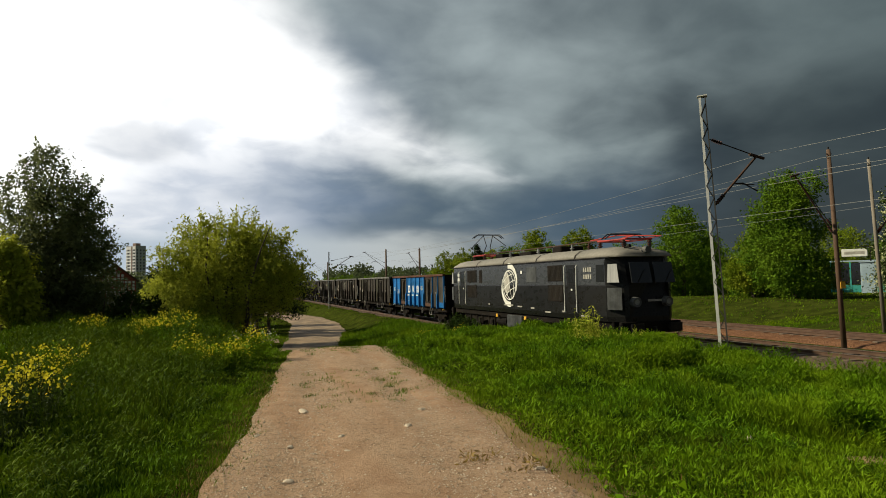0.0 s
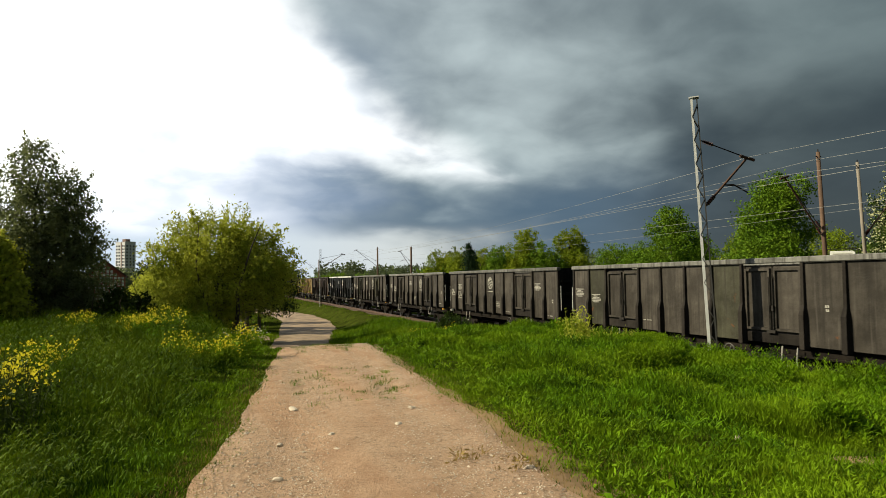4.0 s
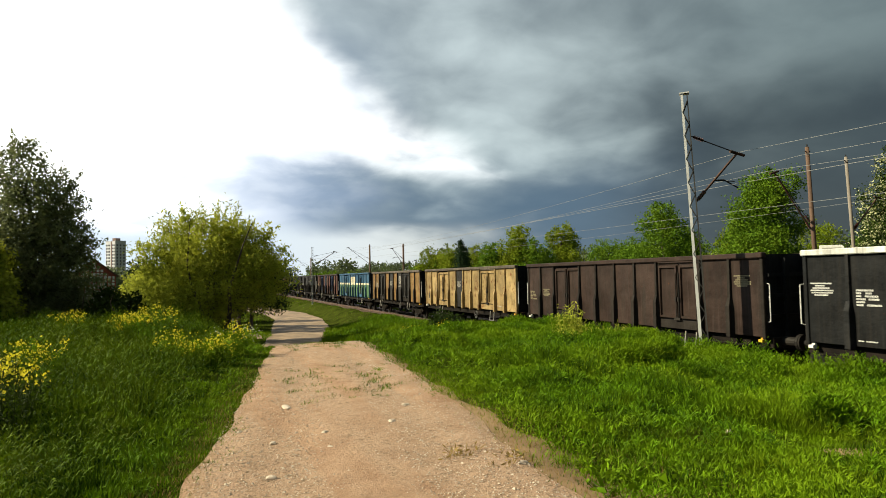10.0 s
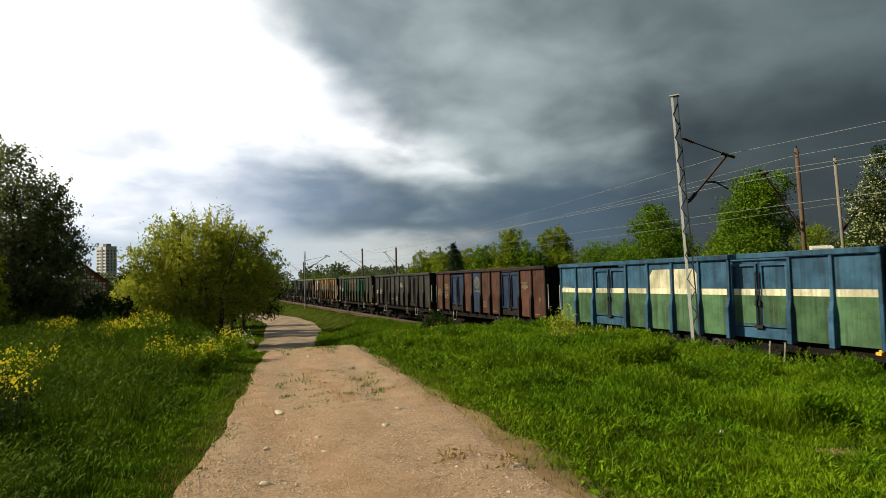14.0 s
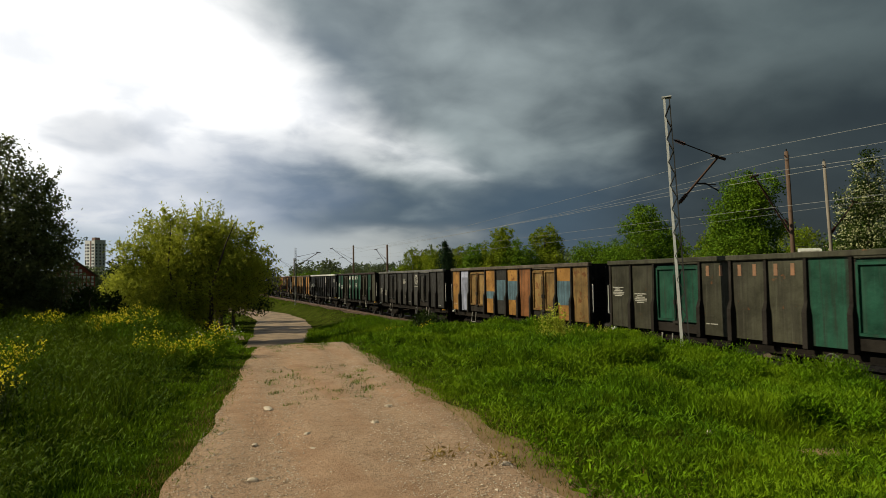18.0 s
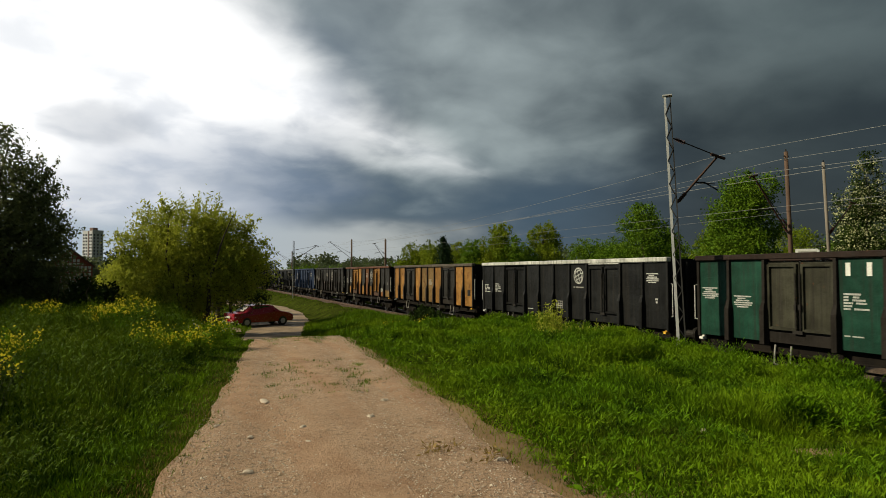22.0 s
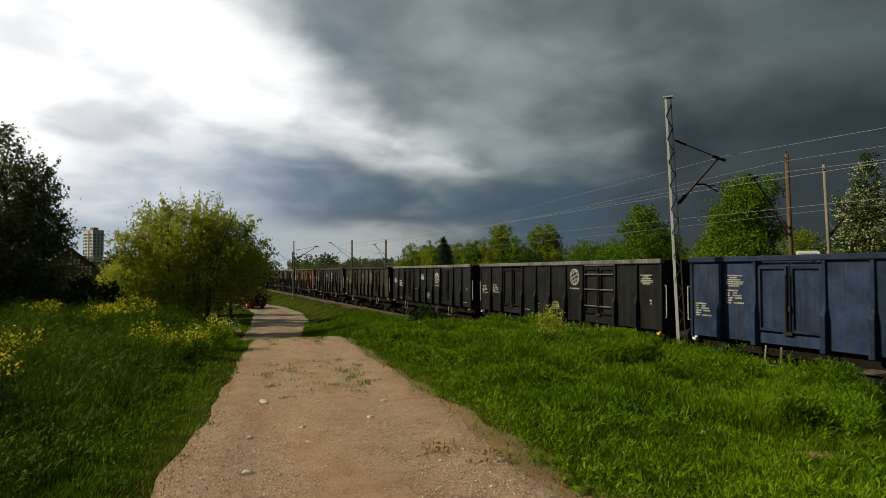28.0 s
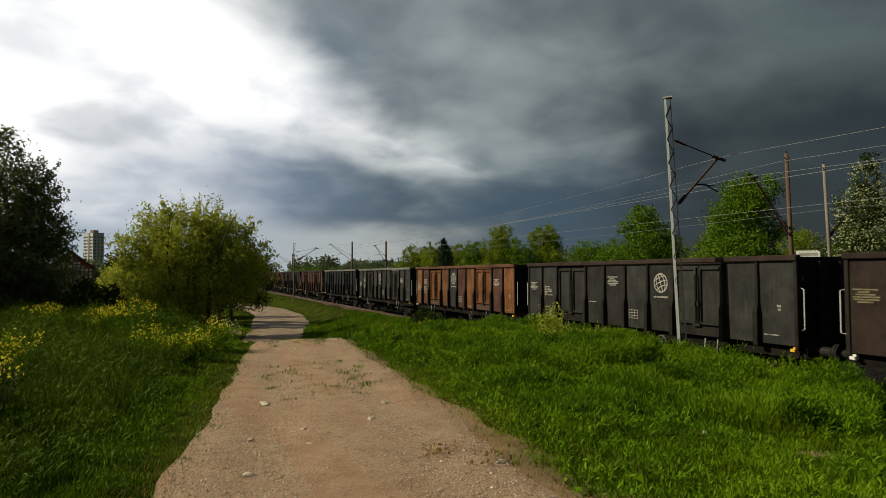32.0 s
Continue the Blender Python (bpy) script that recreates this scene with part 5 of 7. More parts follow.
        for x in (-0.75, 0.0, 0.75):
            part("end_post", Shape().box((x - 0.05, s * (HALF + 0.09) - 0.045, Z0), (x + 0.05, s * (HALF + 0.09) + 0.045, Z1)), C_GREY2, t)
        part("grab_rail", Shape().path([(SIDE + 0.1, s * (HALF + 0.03), 1.55), (SIDE + 0.02, s * (HALF + 0.17), 1.58), (SIDE + 0.02, s * (HALF + 0.17), 2.55), (SIDE + 0.1, s * (HALF + 0.03), 2.58)], 0.013), M_WHITE, t, "white grab rail")
        part("headstock", Shape().box((-1.3, s * 6.42 - 0.09, 0.85), (1.3, s * 6.42 + 0.09, 1.14), 0.02), M_UNDER, t)
        for x in (-0.875, 0.875):
            part("buffer", Shape().tube((x, s * 6.5, 1.04), (x, s * 6.86, 1.04), 0.13, 0.11, 12).tube((x, s * 6.84, 1.04), (x, s * 6.99, 1.04), 0.075, sides=10).tube((x, s * 6.96, 1.04), (x, s * 7.01, 1.04), 0.22, 0.20, 14), M_DARKSTEEL, t, smooth=False)
        part("coupling", Shape().path([(0, s * 6.5, 1.04), (0, s * 6.85, 1.04), (0, s * 7.0, 0.86)], 0.045).path([(0.3, s * 6.5, 0.95), (0.25, s * 6.75, 0.6), (0.1, s * 6.99, 0.62)], 0.025), M_DARKSTEEL, t)
        part("lamp_bracket", Shape().box((SIDE + 0.02, s * 6.28 - 0.04, 1.0), (SIDE + 0.1, s * 6.28 + 0.04, 1.13)).box((SIDE - 0.06, s * 6.28 - 0.06, 1.02), (SIDE + 0.02, s * 6.28 + 0.06, 1.09)), M_WHITE if s > 0 else M_YELLOW, t)
    part("floor", Shape().box((SIDE + 0.06, -HALF + 0.03, 1.16), (-SIDE - 0.06, HALF - 0.03, 1.24)), M_UNDER, t)
    for s in (-1, 1):
        part("sole_bar", Shape().prism([(s * 1.22, 1.16), (s * 1.36, 1.16), (s * 1.36, 1.12), (s * 1.26, 1.12), (s * 1.26, 0.9), (s * 1.36, 0.9), (s * 1.36, 0.86), (s * 1.22, 0.86)], 1, -6.33, 6.33), M_UNDER, t)
    part("air_tank", Shape().tube((-0.6, -1.3, 0.78), (-0.6, 0.0, 0.78), 0.2, sides=14), M_UNDER, t)
    part("brake_cylinder", Shape().tube((0.1, 0.7, 0.78), (0.1, 1.2, 0.78), 0.22, 0.2, 12).tube((0.1, 1.2, 0.78), (0.1, 1.9, 0.75), 0.04, sides=6), M_UNDER, t)
    part("brake_rod", Shape().path([(-0.9, -4.0, 0.62), (-0.9, 4.0, 0.62)], 0.03), M_UNDER, t)
    part("foot_step", Shape().path([(SIDE + 0.02, -3.9, 1.1), (SIDE - 0.04, -3.9, 0.62), (SIDE - 0.04, -3.45, 0.62), (SIDE + 0.02, -3.45, 1.1)], 0.02), M_FADED, t, "pale steel foot step")
    part("foot_step", Shape().path([(SIDE + 0.02, 3.45, 1.1), (SIDE - 0.04, 3.45, 0.62), (SIDE - 0.04, 3.9, 0.62), (SIDE + 0.02, 3.9, 1.1)], 0.02), M_FADED, t, "pale steel foot step")
    bw = Shape().ring((SIDE - 0.02, -1.7, 0.83), (1, 0, 0), 0.19, 0.014, 20, 5)
    for k in range(3):
        a = k * 2.094
        bw.tube((SIDE - 0.02, -1.7, 0.83), (SIDE - 0.02, -1.7 + 0.2 * math.cos(a), 0.83 + 0.2 * math.sin(a)), 0.015, sides=5)
    part("brake_wheel", bw.tube((SIDE - 0.02, -1.7, 0.83), (-0.9, -1.7, 0.83), 0.02), M_GREYSTEEL, t, "grey hand brake wheel")
    bogie(t, -4.5)
    bogie(t, 4.5)
    return t


def bogie(t, y):
    """A two-axle bogie: frame with spring nests and axle boxes; the wheelsets turn in it."""
    sh = Shape()
    for s in (-1, 1):
        x0, x1 = (s * 1.0 - 0.06, s * 1.0 + 0.06)
        sh.prism([(-1.25, 0.62), (-1.15, 0.72), (-0.5, 0.74), (-0.38, 0.86), (0.38, 0.86), (0.5, 0.74), (1.15, 0.72), (1.25, 0.62), (1.2, 0.5), (0.62, 0.52), (0.4, 0.3), (-0.4, 0.3), (-0.62, 0.52), (-1.2, 0.5)], 0, x0, x1)
        for a in (-0.9, 0.9):
            sh.box((s * 1.0 - 0.13, a - 0.15, 0.32), (s * 1.0 + 0.13, a + 0.15, 0.6), 0.03)
            sh.tube((s * 1.0, a, 0.46), (s * 1.16, a, 0.46), 0.13, 0.11, 10)
        for a in (-0.2, 0.0, 0.2):
            sh.tube((s * 1.0, a, 0.36), (s * 1.0, a, 0.62), 0.08, sides=8)
    sh.box((-1.0, -0.2, 0.6), (1.0, 0.2, 0.85), 0.03)
    b = part("bogie", sh, M_UNDER, t, at=pose(0, y, 0))
    ws = Shape().tube((-0.98, 0, 0), (0.98, 0, 0), 0.075, sides=10)
    for s in (-1, 1):
        ws.tube((s * 0.69, 0, 0), (s * 0.82, 0, 0), 0.46, 0.455, 24).tube((s * 0.67, 0, 0), (s * 0.69, 0, 0), 0.49, 0.485, 24)
        for k in range(4):
            a = k * math.pi / 2 + 0.4
            ws.box((s * 0.83 - 0.012, 0.27 * math.cos(a) - 0.03, 0.27 * math.sin(a) - 0.03), (s * 0.83 + 0.012, 0.27 * math.cos(a) + 0.03, 0.27 * math.sin(a) + 0.03))
    me = ws.mesh("wheelset", M_DARKSTEEL)
    for a in (-0.9, 0.9):
        part("wheelset", me, None, b, at=pose(0, a, 0.46))


X_OUT = SIDE - 0.006


def bars(rows, y0, z0, hgt, mat, key):
    """Lines of unreadable lettering: short flat bars. rows: for each line a list of (start, length)."""
    sh = Shape()
    for k, line in enumerate(rows):
        for a, n in line:
            m = max(1, round(n / (hgt * 0.85)))
            for c in range(m):
                e = a + n * c / m
                sh.box((X_OUT, y0 - e - n / m * 0.72, z0 - k * hgt * 1.55 - hgt), (X_OUT + 0.004, y0 - e, z0 - k * hgt * 1.55))
    return sh


def lettering(wg, kind, unit, mat, z=2.75, shift=0.0):
    """Fixes one group of markings on a panel (numbers as bars, tables, ring emblems)."""
    a, b = SPANS[unit][1:]
    y = b - 0.16 + shift
    r = random.Random(unit * 7 + len(kind))
    if kind == "numbers":
        sh = bars([[(0.0, 0.40)], [(0.0, 0.12), (0.22, 0.14)], [(0.0, 0.12), (0.20, 0.30)], [(0.0, 0.22), (0.28, 0.24)], [(0.0, 0.20)], [(0.0, 0.16), (0.24, 0.34)]], y, z, 0.043, mat, kind)
    elif kind == "block":
        sh = bars([[(0.0, 0.56)], [(0.12, 0.26)], [(0.06, 0.44)], [(0.0, 0.60)], [(0.02, 0.56)], [(0.1, 0.36)]], y + 0.02, z, 0.036, mat, kind)
    elif kind == "table":
        sh = Shape()
        for k in range(4):
            sh.box((X_OUT, y - 0.4, z - k * 0.09 - 0.014), (X_OUT + 0.004, y, z - k * 0.09))
            sh.box((X_OUT, y - k * 0.1333 - 0.014 * (k > 0), z - 0.284), (X_OUT + 0.004, y - k * 0.1333 + 0.014 * (k == 0), z))
    elif kind == "small":
        sh = bars([[(0, 0.12)], [(0.02, 0.09)]], y - 0.4, z, 0.06, mat, kind)
    elif kind == "line":
        sh = bars([[(0, 0.14), (0.18, 0.26)]], y, z, 0.03, mat, kind)
    elif kind == "tag":
        sh = bars([[(0, 0.8)], [(0.08, 0.62)]], y, z, 0.16, mat, kind)
    elif kind == "globe":
        sh = globe_shape(X_OUT, (a + b) / 2, z - 0.05, 0.29, 1.9)
        tagged(part("word_bar", bars([[(0.0, 0.10), (0.14, 0.5)]], (a + b) / 2 + 0.32, z - 0.46, 0.055, mat, kind), M_FADED if mat is M_CHALK else mat, wg), kind="stuff")
    tagged(part("lettering", sh, mat, wg), kind="stuff")


def globe_shape(x, y, z, r, bold=1.0):
    """A round emblem of meridians and parallels."""
    sh = Shape()

    def curve(f, n=22, wd=0.02):
        pts = [f(i / n) for i in range(n + 1)]
        pts = [(p * 0.94 - q * 0.34, p * 0.34 + q * 0.94) for p, q in pts]
        for (a, b), (c, d) in zip(pts, pts[1:]):
            L = math.hypot(c - a, d - b) + 1e-6
            nx, ny = -(d - b) / L * wd * 0.5, (c - a) / L * wd * 0.5
            sh._add([(x, y - a - nx, z + b + ny), (x, y - a + nx, z + b - ny), (x, y - c + nx, z + d - ny), (x, y - c - nx, z + d + ny)], [(0, 1, 2, 3)])
    curve(lambda u: (r * math.cos(6.2832 * u), r * math.sin(6.2832 * u)), 36, r * 0.07 * bold)
    for k in (0.0, 0.62):
        for s in ((1,) if k == 0 else (1, -1)):
            curve(lambda u: (s * k * r * math.cos(3.1416 * (u - 0.5)) , r * math.sin(3.1416 * (u - 0.5))), 18, r * 0.05 * bold)
    for k in (-0.5, 0.0, 0.5):
        h = math.sqrt(1 - k * k)
        curve(lambda u: (r * h * (2 * u - 1), r * (k + 0.12 * (1 - (2 * u - 1) ** 2))), 14, r * 0.05 * bold)
    return sh


P = {"q": C_RIB, "k": C_BLACK, "g": C_GREY, "d": C_GREY2, "m": C_GREYGREEN, "b": C_BROWN, "x": C_OXIDE, "t": C_TAN, "o": C_OCHRE, "r": C_ORANGE, "B": C_BLUE, "n": C_NAVY,
     "s": C_STEELBLUE, "p": C_PATCHBLUE, "l": C_LILAC, "G": C_GREEN, "T": C_TEAL, "y": C_SAND}
# panels from the rear end to the leading end, ribs, rim, label
WAGONS = [
    ("BBgBBBBggg", "B", C_RIMRUST, "coal wagon with bright blue panels, grey doors and white emblem"),
    ("gmggggmggg", "q", C_RIMGREY, "weathered grey-brown coal wagon with mossy stains"),
    ("gggggggggg", "q", C_RIMGREY, "grey-brown coal wagon with faded white markings"),
    ("gggggggggg", "q", C_RIMGREY, "grey-brown coal wagon with white table markings"),
    ("ggmggggmgg", "q", C_RIMGREY, "dusty olive-grey coal wagon"),
    ("kkkkkkkkkk", "k", C_RIMWHITE, "clean black coal wagon with white top rim"),
    ("bbbbbbbbbb", "q", C_BROWN, "dark brown coal wagon with faint markings"),
    ("yyyydyyyyy", "y", C_RIMDUST, "tan rusty coal wagon with brown ribs"),
    ("ttdtdtddtt", "q", C_RIMDUST, "tan coal wagon with dark doors and ring emblem"),
    ("ssssssssss", "s", C_STEELBLUE, "coal wagon striped blue, cream and green"),
    ("xxnxnxxnxx", "q", C_BROWN, "rusty brown coal wagon with dull blue panels"),
    ("dddddddddd", "q", C_GREY2, "dark grey coal wagon with a ring emblem"),
    ("mmTmmmGTmm", "q", C_GREYGREEN, "grimy dark green coal wagon with faded bar lettering"),
    ("oltodortot", "q", C_RIMDUST, "orange rusty coal wagon patched with blue and lilac"),
    ("dddddddddd", "q", C_RIMGREY, "dark grey coal wagon with white lettering blocks"),
    ("TTmTTTGmTm", "q", C_BROWN, "green coal wagon with white bar lettering"),
    ("kkkkkkkkkk", "k", C_RIMWHITE, "black coal wagon with white rim and ring emblem"),
    ("oodottodoo", "q", C_RIMDUST, "ochre coal wagon with dark patches"),
    ("ddoodrdodd", "q", C_RIMRUST, "orange and dark grey patched coal wagon with scrawled graffiti"),
    ("dddddddddd", "q", C_GREY2, "dark grey coal wagon with small white marks"),
    ("nnnnnnnnnn", "n", C_NAVY, "navy blue coal wagon with white lettering"),
    ("kkkkkkkkkk", "k", C_RIMGREY, "black coal wagon with barred doors"),
    ("kkkkkkkkkk", "k", C_RIMGREY, "black coal wagon with large white ring emblem"),
    ("bmbbmmbbbm", "q", C_BROWN, "brown coal wagon with faded ring emblem"),
    ("dddddddddd", "q", C_BROWN, "dark grey coal wagon with white markings"),
    ("rxrrdxrrxr", "q", C_RIMRUST, "orange-brown rusty coal wagon"),
    ("dddddddddd", "q", C_RIMGREY, "plain dark grey coal wagon"),
    ("kkkkkkkkkk", "k", C_RIMGREY, "plain black open coal wagon"),
    ("xxxxxxxxxx", "q", C_BROWN, "dull red oxide coal wagon"),
    ("bbbbbbbbbb", "q", C_BROWN, "plain dark brown coal wagon"),
    ("xxxxxxxxxx", "q", C_RIMRUST, "dull red oxide coal wagon"),
    ("xrxxxrxxxx", "q", C_RIMRUST, "rusty red open coal wagon"),
    ("dddddddddd", "q", C_GREY2, "plain dark grey coal wagon"),
    ("bbbbbbbbbb", "q", C_BROWN, "plain dark brown coal wagon"),
    ("dddddddddd", "q", C_GREY2, "plain dark grey coal wagon"),
]
template = wagon_template()
TRAIN = []
for i, (code, ribs, rim, label) in enumerate(WAGONS):
    wg = template if i == 0 else copy_thing(template, pose(0, 0, 0))
    TRAIN.append(wg)
for wg, (code, ribs, rim, label) in zip(TRAIN, WAGONS):
    wg["label"] = label
    for o in wg.children_recursive:
        base = o.name.split(".")[0]
        if "unit" in o.keys():
            repaint(o, P[code[o["unit"]]])
        elif base in ("wall_rib", "corner_post"):
            repaint(o, P[ribs])
        elif base == "door_sill" and rim is not C_RIMRUST:
            repaint(o, P[ribs])
        elif base == "top_rim":
            repaint(o, rim)
        elif base in ("end_wall", "end_rail", "end_post"):
            repaint(o, C_BLACK)
        elif base == "side_wall":
            repaint(o, P[ribs])

# ---------------------------------------------------------------- liveries
MARKS_A = [("numbers", 0, 2.35), ("block", 1, 2.65), ("numbers", 1, 2.2), ("globe", 4, 2.75), ("table", 5, 1.75), ("block", 8, 2.7), ("small", 9, 2.0), ("line", 6, 1.3), ("line", 9, 1.3)]
MARKS_B = [("block", 0, 2.6), ("numbers", 1, 2.45), ("block", 4, 2.85), ("globe", 6, 2.7), ("table", 5, 1.75), ("line", 3, 1.95), ("small", 9, 2.15), ("line", 9, 1.4), ("line", 1, 1.3)]
MARKS_C = [("numbers", 0, 2.1), ("block", 1, 2.9), ("numbers", 1, 2.5), ("table", 5, 1.7), ("tag", 8, 2.9), ("line", 8, 1.35)]
MARKS_D = [("block", 0, 2.5), ("block", 1, 2.3), ("line", 3, 1.5), ("small", 8, 2.2)]
MARKS_E = [("numbers", 0, 2.35), ("numbers", 1, 2.4), ("table", 5, 1.8), ("globe", 6, 2.85), ("block", 9, 2.9), ("small", 9, 2.1), ("line", 3, 1.4)]
for i, wg in enumerate(TRAIN[:27]):
    ink = M_CHALK if i in (0, 5, 15, 16, 22) else (M_BUFF if i in (6, 10, 23) else M_FADED)
    marks = {0: MARKS_D, 1: MARKS_D, 4: MARKS_B, 5: MARKS_B, 7: [("block", 4, 2.6), ("small", 0, 1.6), ("line", 8, 1.4)], 8: [("block", 4, 2.6), ("globe", 6, 2.75), ("line", 6, 2.25), ("numbers", 1, 2.5)],
             9: MARKS_D, 12: MARKS_D, 13: [("line", 0, 1.5)], 15: MARKS_D, 17: [("block", 5, 2.5), ("line", 1, 1.4)], 18: [("globe", 6, 2.75), ("block", 5, 2.85), ("numbers", 1, 2.5), ("numbers", 0, 2.4), ("small", 9, 2.2)],
             20: MARKS_C, 22: MARKS_B, 23: MARKS_B, 16: MARKS_E, 21: MARKS_E, 19: MARKS_B, 24: MARKS_B,
             6: [("numbers", 0, 2.2), ("block", 1, 2.3), ("block", 9, 2.8)], 11: [("block", 0, 2.2), ("numbers", 1, 2.3), ("line", 3, 1.6), ("table", 4, 1.75), ("block", 5, 2.75)],
             14: [("numbers", 0, 2.15), ("numbers", 1, 2.05), ("block", 4, 2.85), ("small", 4, 1.75), ("globe", 6, 2.85), ("line", 5, 1.35), ("line", 9, 1.3)]}.get(i, MARKS_A if i % 3 else MARKS_B)
    for kind, unit, z in marks:
        lettering(wg, kind, unit, ink, z)


def plates(wg, name, rects, mat, label=""):
    """Flat painted fields (rear edge, front edge, low, high) on the side wall."""
    for y0, y1, z0, z1 in rects:
        part(name, Shape().box((X_OUT - 0.001, y1, z0), (X_OUT + 0.003, y0, z1)), mat, wg, label)


def panel_fields(wg, name, units, z0, z1, mat, label=""):
    for u in units:
        kind, a, b = SPANS[u]
        if kind == "P":
            plates(wg, name, [(b - 0.07, a + 0.07, z0, z1)], mat, label)
        else:
            for lo, hi in ((a + 0.08, (a + b) / 2 - 0.04), ((a + b) / 2 + 0.04, b - 0.08)):
                part(name, Shape().box((SIDE - 0.010, lo, max(z0, 1.46)), (SIDE + 0.04, hi, min(z1, Z1 - 0.08))), mat, wg, label)


# blue wagon: large white emblem shapes with bars below, blue foot on the leading panel
for u in (3, 4, 5):
    b = SPANS[u][2]
    plates(TRAIN[0], "underline", [(b - 0.1, b - 1.0, 1.86, 1.95)], M_WHITE, "white underline")
b3, b4, b5 = (SPANS[u][2] for u in (3, 4, 5))
square = Shape().loft([[(X_OUT - 0.002, b3 - 0.56 - q, 2.36 - q), (X_OUT - 0.002, b3 - 0.56 + q, 2.36 - q), (X_OUT - 0.002, b3 - 0.56 + q, 2.36 + q), (X_OUT - 0.002, b3 - 0.56 - q, 2.36 + q)] for q in (0.27, 0.15)], caps=False)
part("emblem", square, M_WHITE, TRAIN[0], "white square ring")
plates(TRAIN[0], "emblem", [(b4 - 0.36, b4 - 0.47, 2.1, 2.62)], M_WHITE, "white upright bar")
for hi, lo in ((2.62, 2.10), (2.10, 2.62)):
    part("emblem", Shape().prism([(b4 - 0.50, 2.36), (b4 - 0.62, 2.36), (b4 - 0.80, hi), (b4 - 0.68, hi)], 0, X_OUT - 0.002, X_OUT + 0.002), M_WHITE, TRAIN[0], "white slanted bar")
plates(TRAIN[0], "emblem", [(b5 - q, b5 - q - 0.1, 2.1, 2.62) for q in (0.32, 0.52, 0.72)], M_WHITE, "white upright bar")
panel_fields(TRAIN[0], "painted_field", [9], 1.16, 1.5, C_BLUE, "bright blue foot of the panel")
lettering(TRAIN[0], "block", 6, M_CHALK, 2.6)
# striped wagon: green below, cream band, cream shield in the middle
panel_fields(TRAIN[9], "green_field", range(10), 1.16, 2.28, C_LIGHTGREEN, "green lower half")
panel_fields(TRAIN[9], "cream_band", range(10), 2.28, 2.45, C_CREAM, "cream band")
a4, b4 = SPANS[4][1:]
a5, b5 = SPANS[5][1:]
for lo, hi, cut in ((a4 + 0.07, b4 - 0.07, 1), (a5 + 0.07, b5 - 0.07, -1)):
    e, f_ = (hi, lo) if cut > 0 else (lo, hi)
    part("cream_shield", Shape().prism([(e, 2.45), (e, 2.85), (e + (f_ - e) * 0.15, 3.05), (f_, 3.05), (f_, 2.45)], 0, X_OUT - 0.002, X_OUT + 0.002), C_CREAM, TRAIN[9], "cream shield")
plates(TRAIN[9], "shield_text", [(b5 - 0.2, b5 - 0.75, 2.9 - k * 0.09, 2.93 - k * 0.09) for k in range(5)] + [(b4 - 0.3, b4 - 0.8, 2.62, 2.74), (b4 - 0.42, b4 - 0.66, 2.74, 2.84)], M_FADED)
# green wagons: tall pale bars near the top in place of letters
for wg, mat, us in ((TRAIN[12], M_RUSTINK, (3, 4, 5)), (TRAIN[15], M_WHITE, (3, 4, 5))):
    for u in us:
        b = SPANS[u][2]
        plates(wg, "bar_lettering", [(b - 0.22, b - 0.33, 2.84, 3.14), (b - 0.70, b - 0.81, 2.84, 3.14)], mat)
lettering(TRAIN[15], "numbers", 3, M_CHALK, 2.45)
lettering(TRAIN[15], "block", 5, M_CHALK, 2.5)
# patched orange wagon
pb = {1: (1.2, 2.9, C_LILAC), 3: (1.85, 2.2, C_PATCHBLUE), 4: (1.8, 2.75, C_PATCHBLUE), 5: (1.85, 2.7, C_PATCHBLUE), 8: (1.75, 2.7, C_PATCHBLUE)}
for u, (z0, z1, mat) in pb.items():
    panel_fields(TRAIN[13], "paint_patch", [u], z0, z1, mat, "faded blue patch of paint")
for u, z1, mat in ((1, 1.75, C_OCHRE), (4, 1.85, C_OCHRE), (5, 1.95, C_ORANGE), (6, 1.85, C_OCHRE), (8, 1.5, C_ORANGE), (9, 1.62, C_TAN), (3, 2.0, C_ORANGE)):
    panel_fields(TRAIN[18], "paint_field", [u], 1.16, z1, mat, "rusty ochre foot of the panel")
# red-brown and dark squares on the ochre wagons, and the hand-drawn letters
for wg, u, z in ((TRAIN[8], 0, 1.5), (TRAIN[17], 9, 1.7), (TRAIN[7], 0, 1.55), (TRAIN[3], 1, 1.5)):
    a, b = SPANS[u][1:]
    plates(wg, "lattice_plate", [(b - 0.45, b - 0.8, z, z + 0.32)], M_DARKSTEEL)
scrawl = bpy.data.curves.new("scrawl", "FONT")
scrawl.body, scrawl.size, scrawl.extrude = "KNT", 0.42, 0.003
gr = new("graffiti", scrawl)
gr.data.materials.append(M_WHITE)
gr.parent = TRAIN[18]
gr.matrix_basis = Matrix.Translation((X_OUT - 0.002, SPANS[8][2] - 0.08, 1.45)) @ Euler((radians(90), 0, radians(-90))).to_matrix().to_4x4() @ pose(0, 0, 0, 0, 0, 4)

# barred doors of the black wagon
for u in (7,):
    a, b = SPANS[u][1:]
    for z in (1.75, 2.35, 2.9):
        part("door_stay", Shape().tube((SIDE - 0.02, b - 0.12, z), (SIDE - 0.02, a + 0.12, z), 0.025, sides=6), M_GREYSTEEL, TRAIN[21])


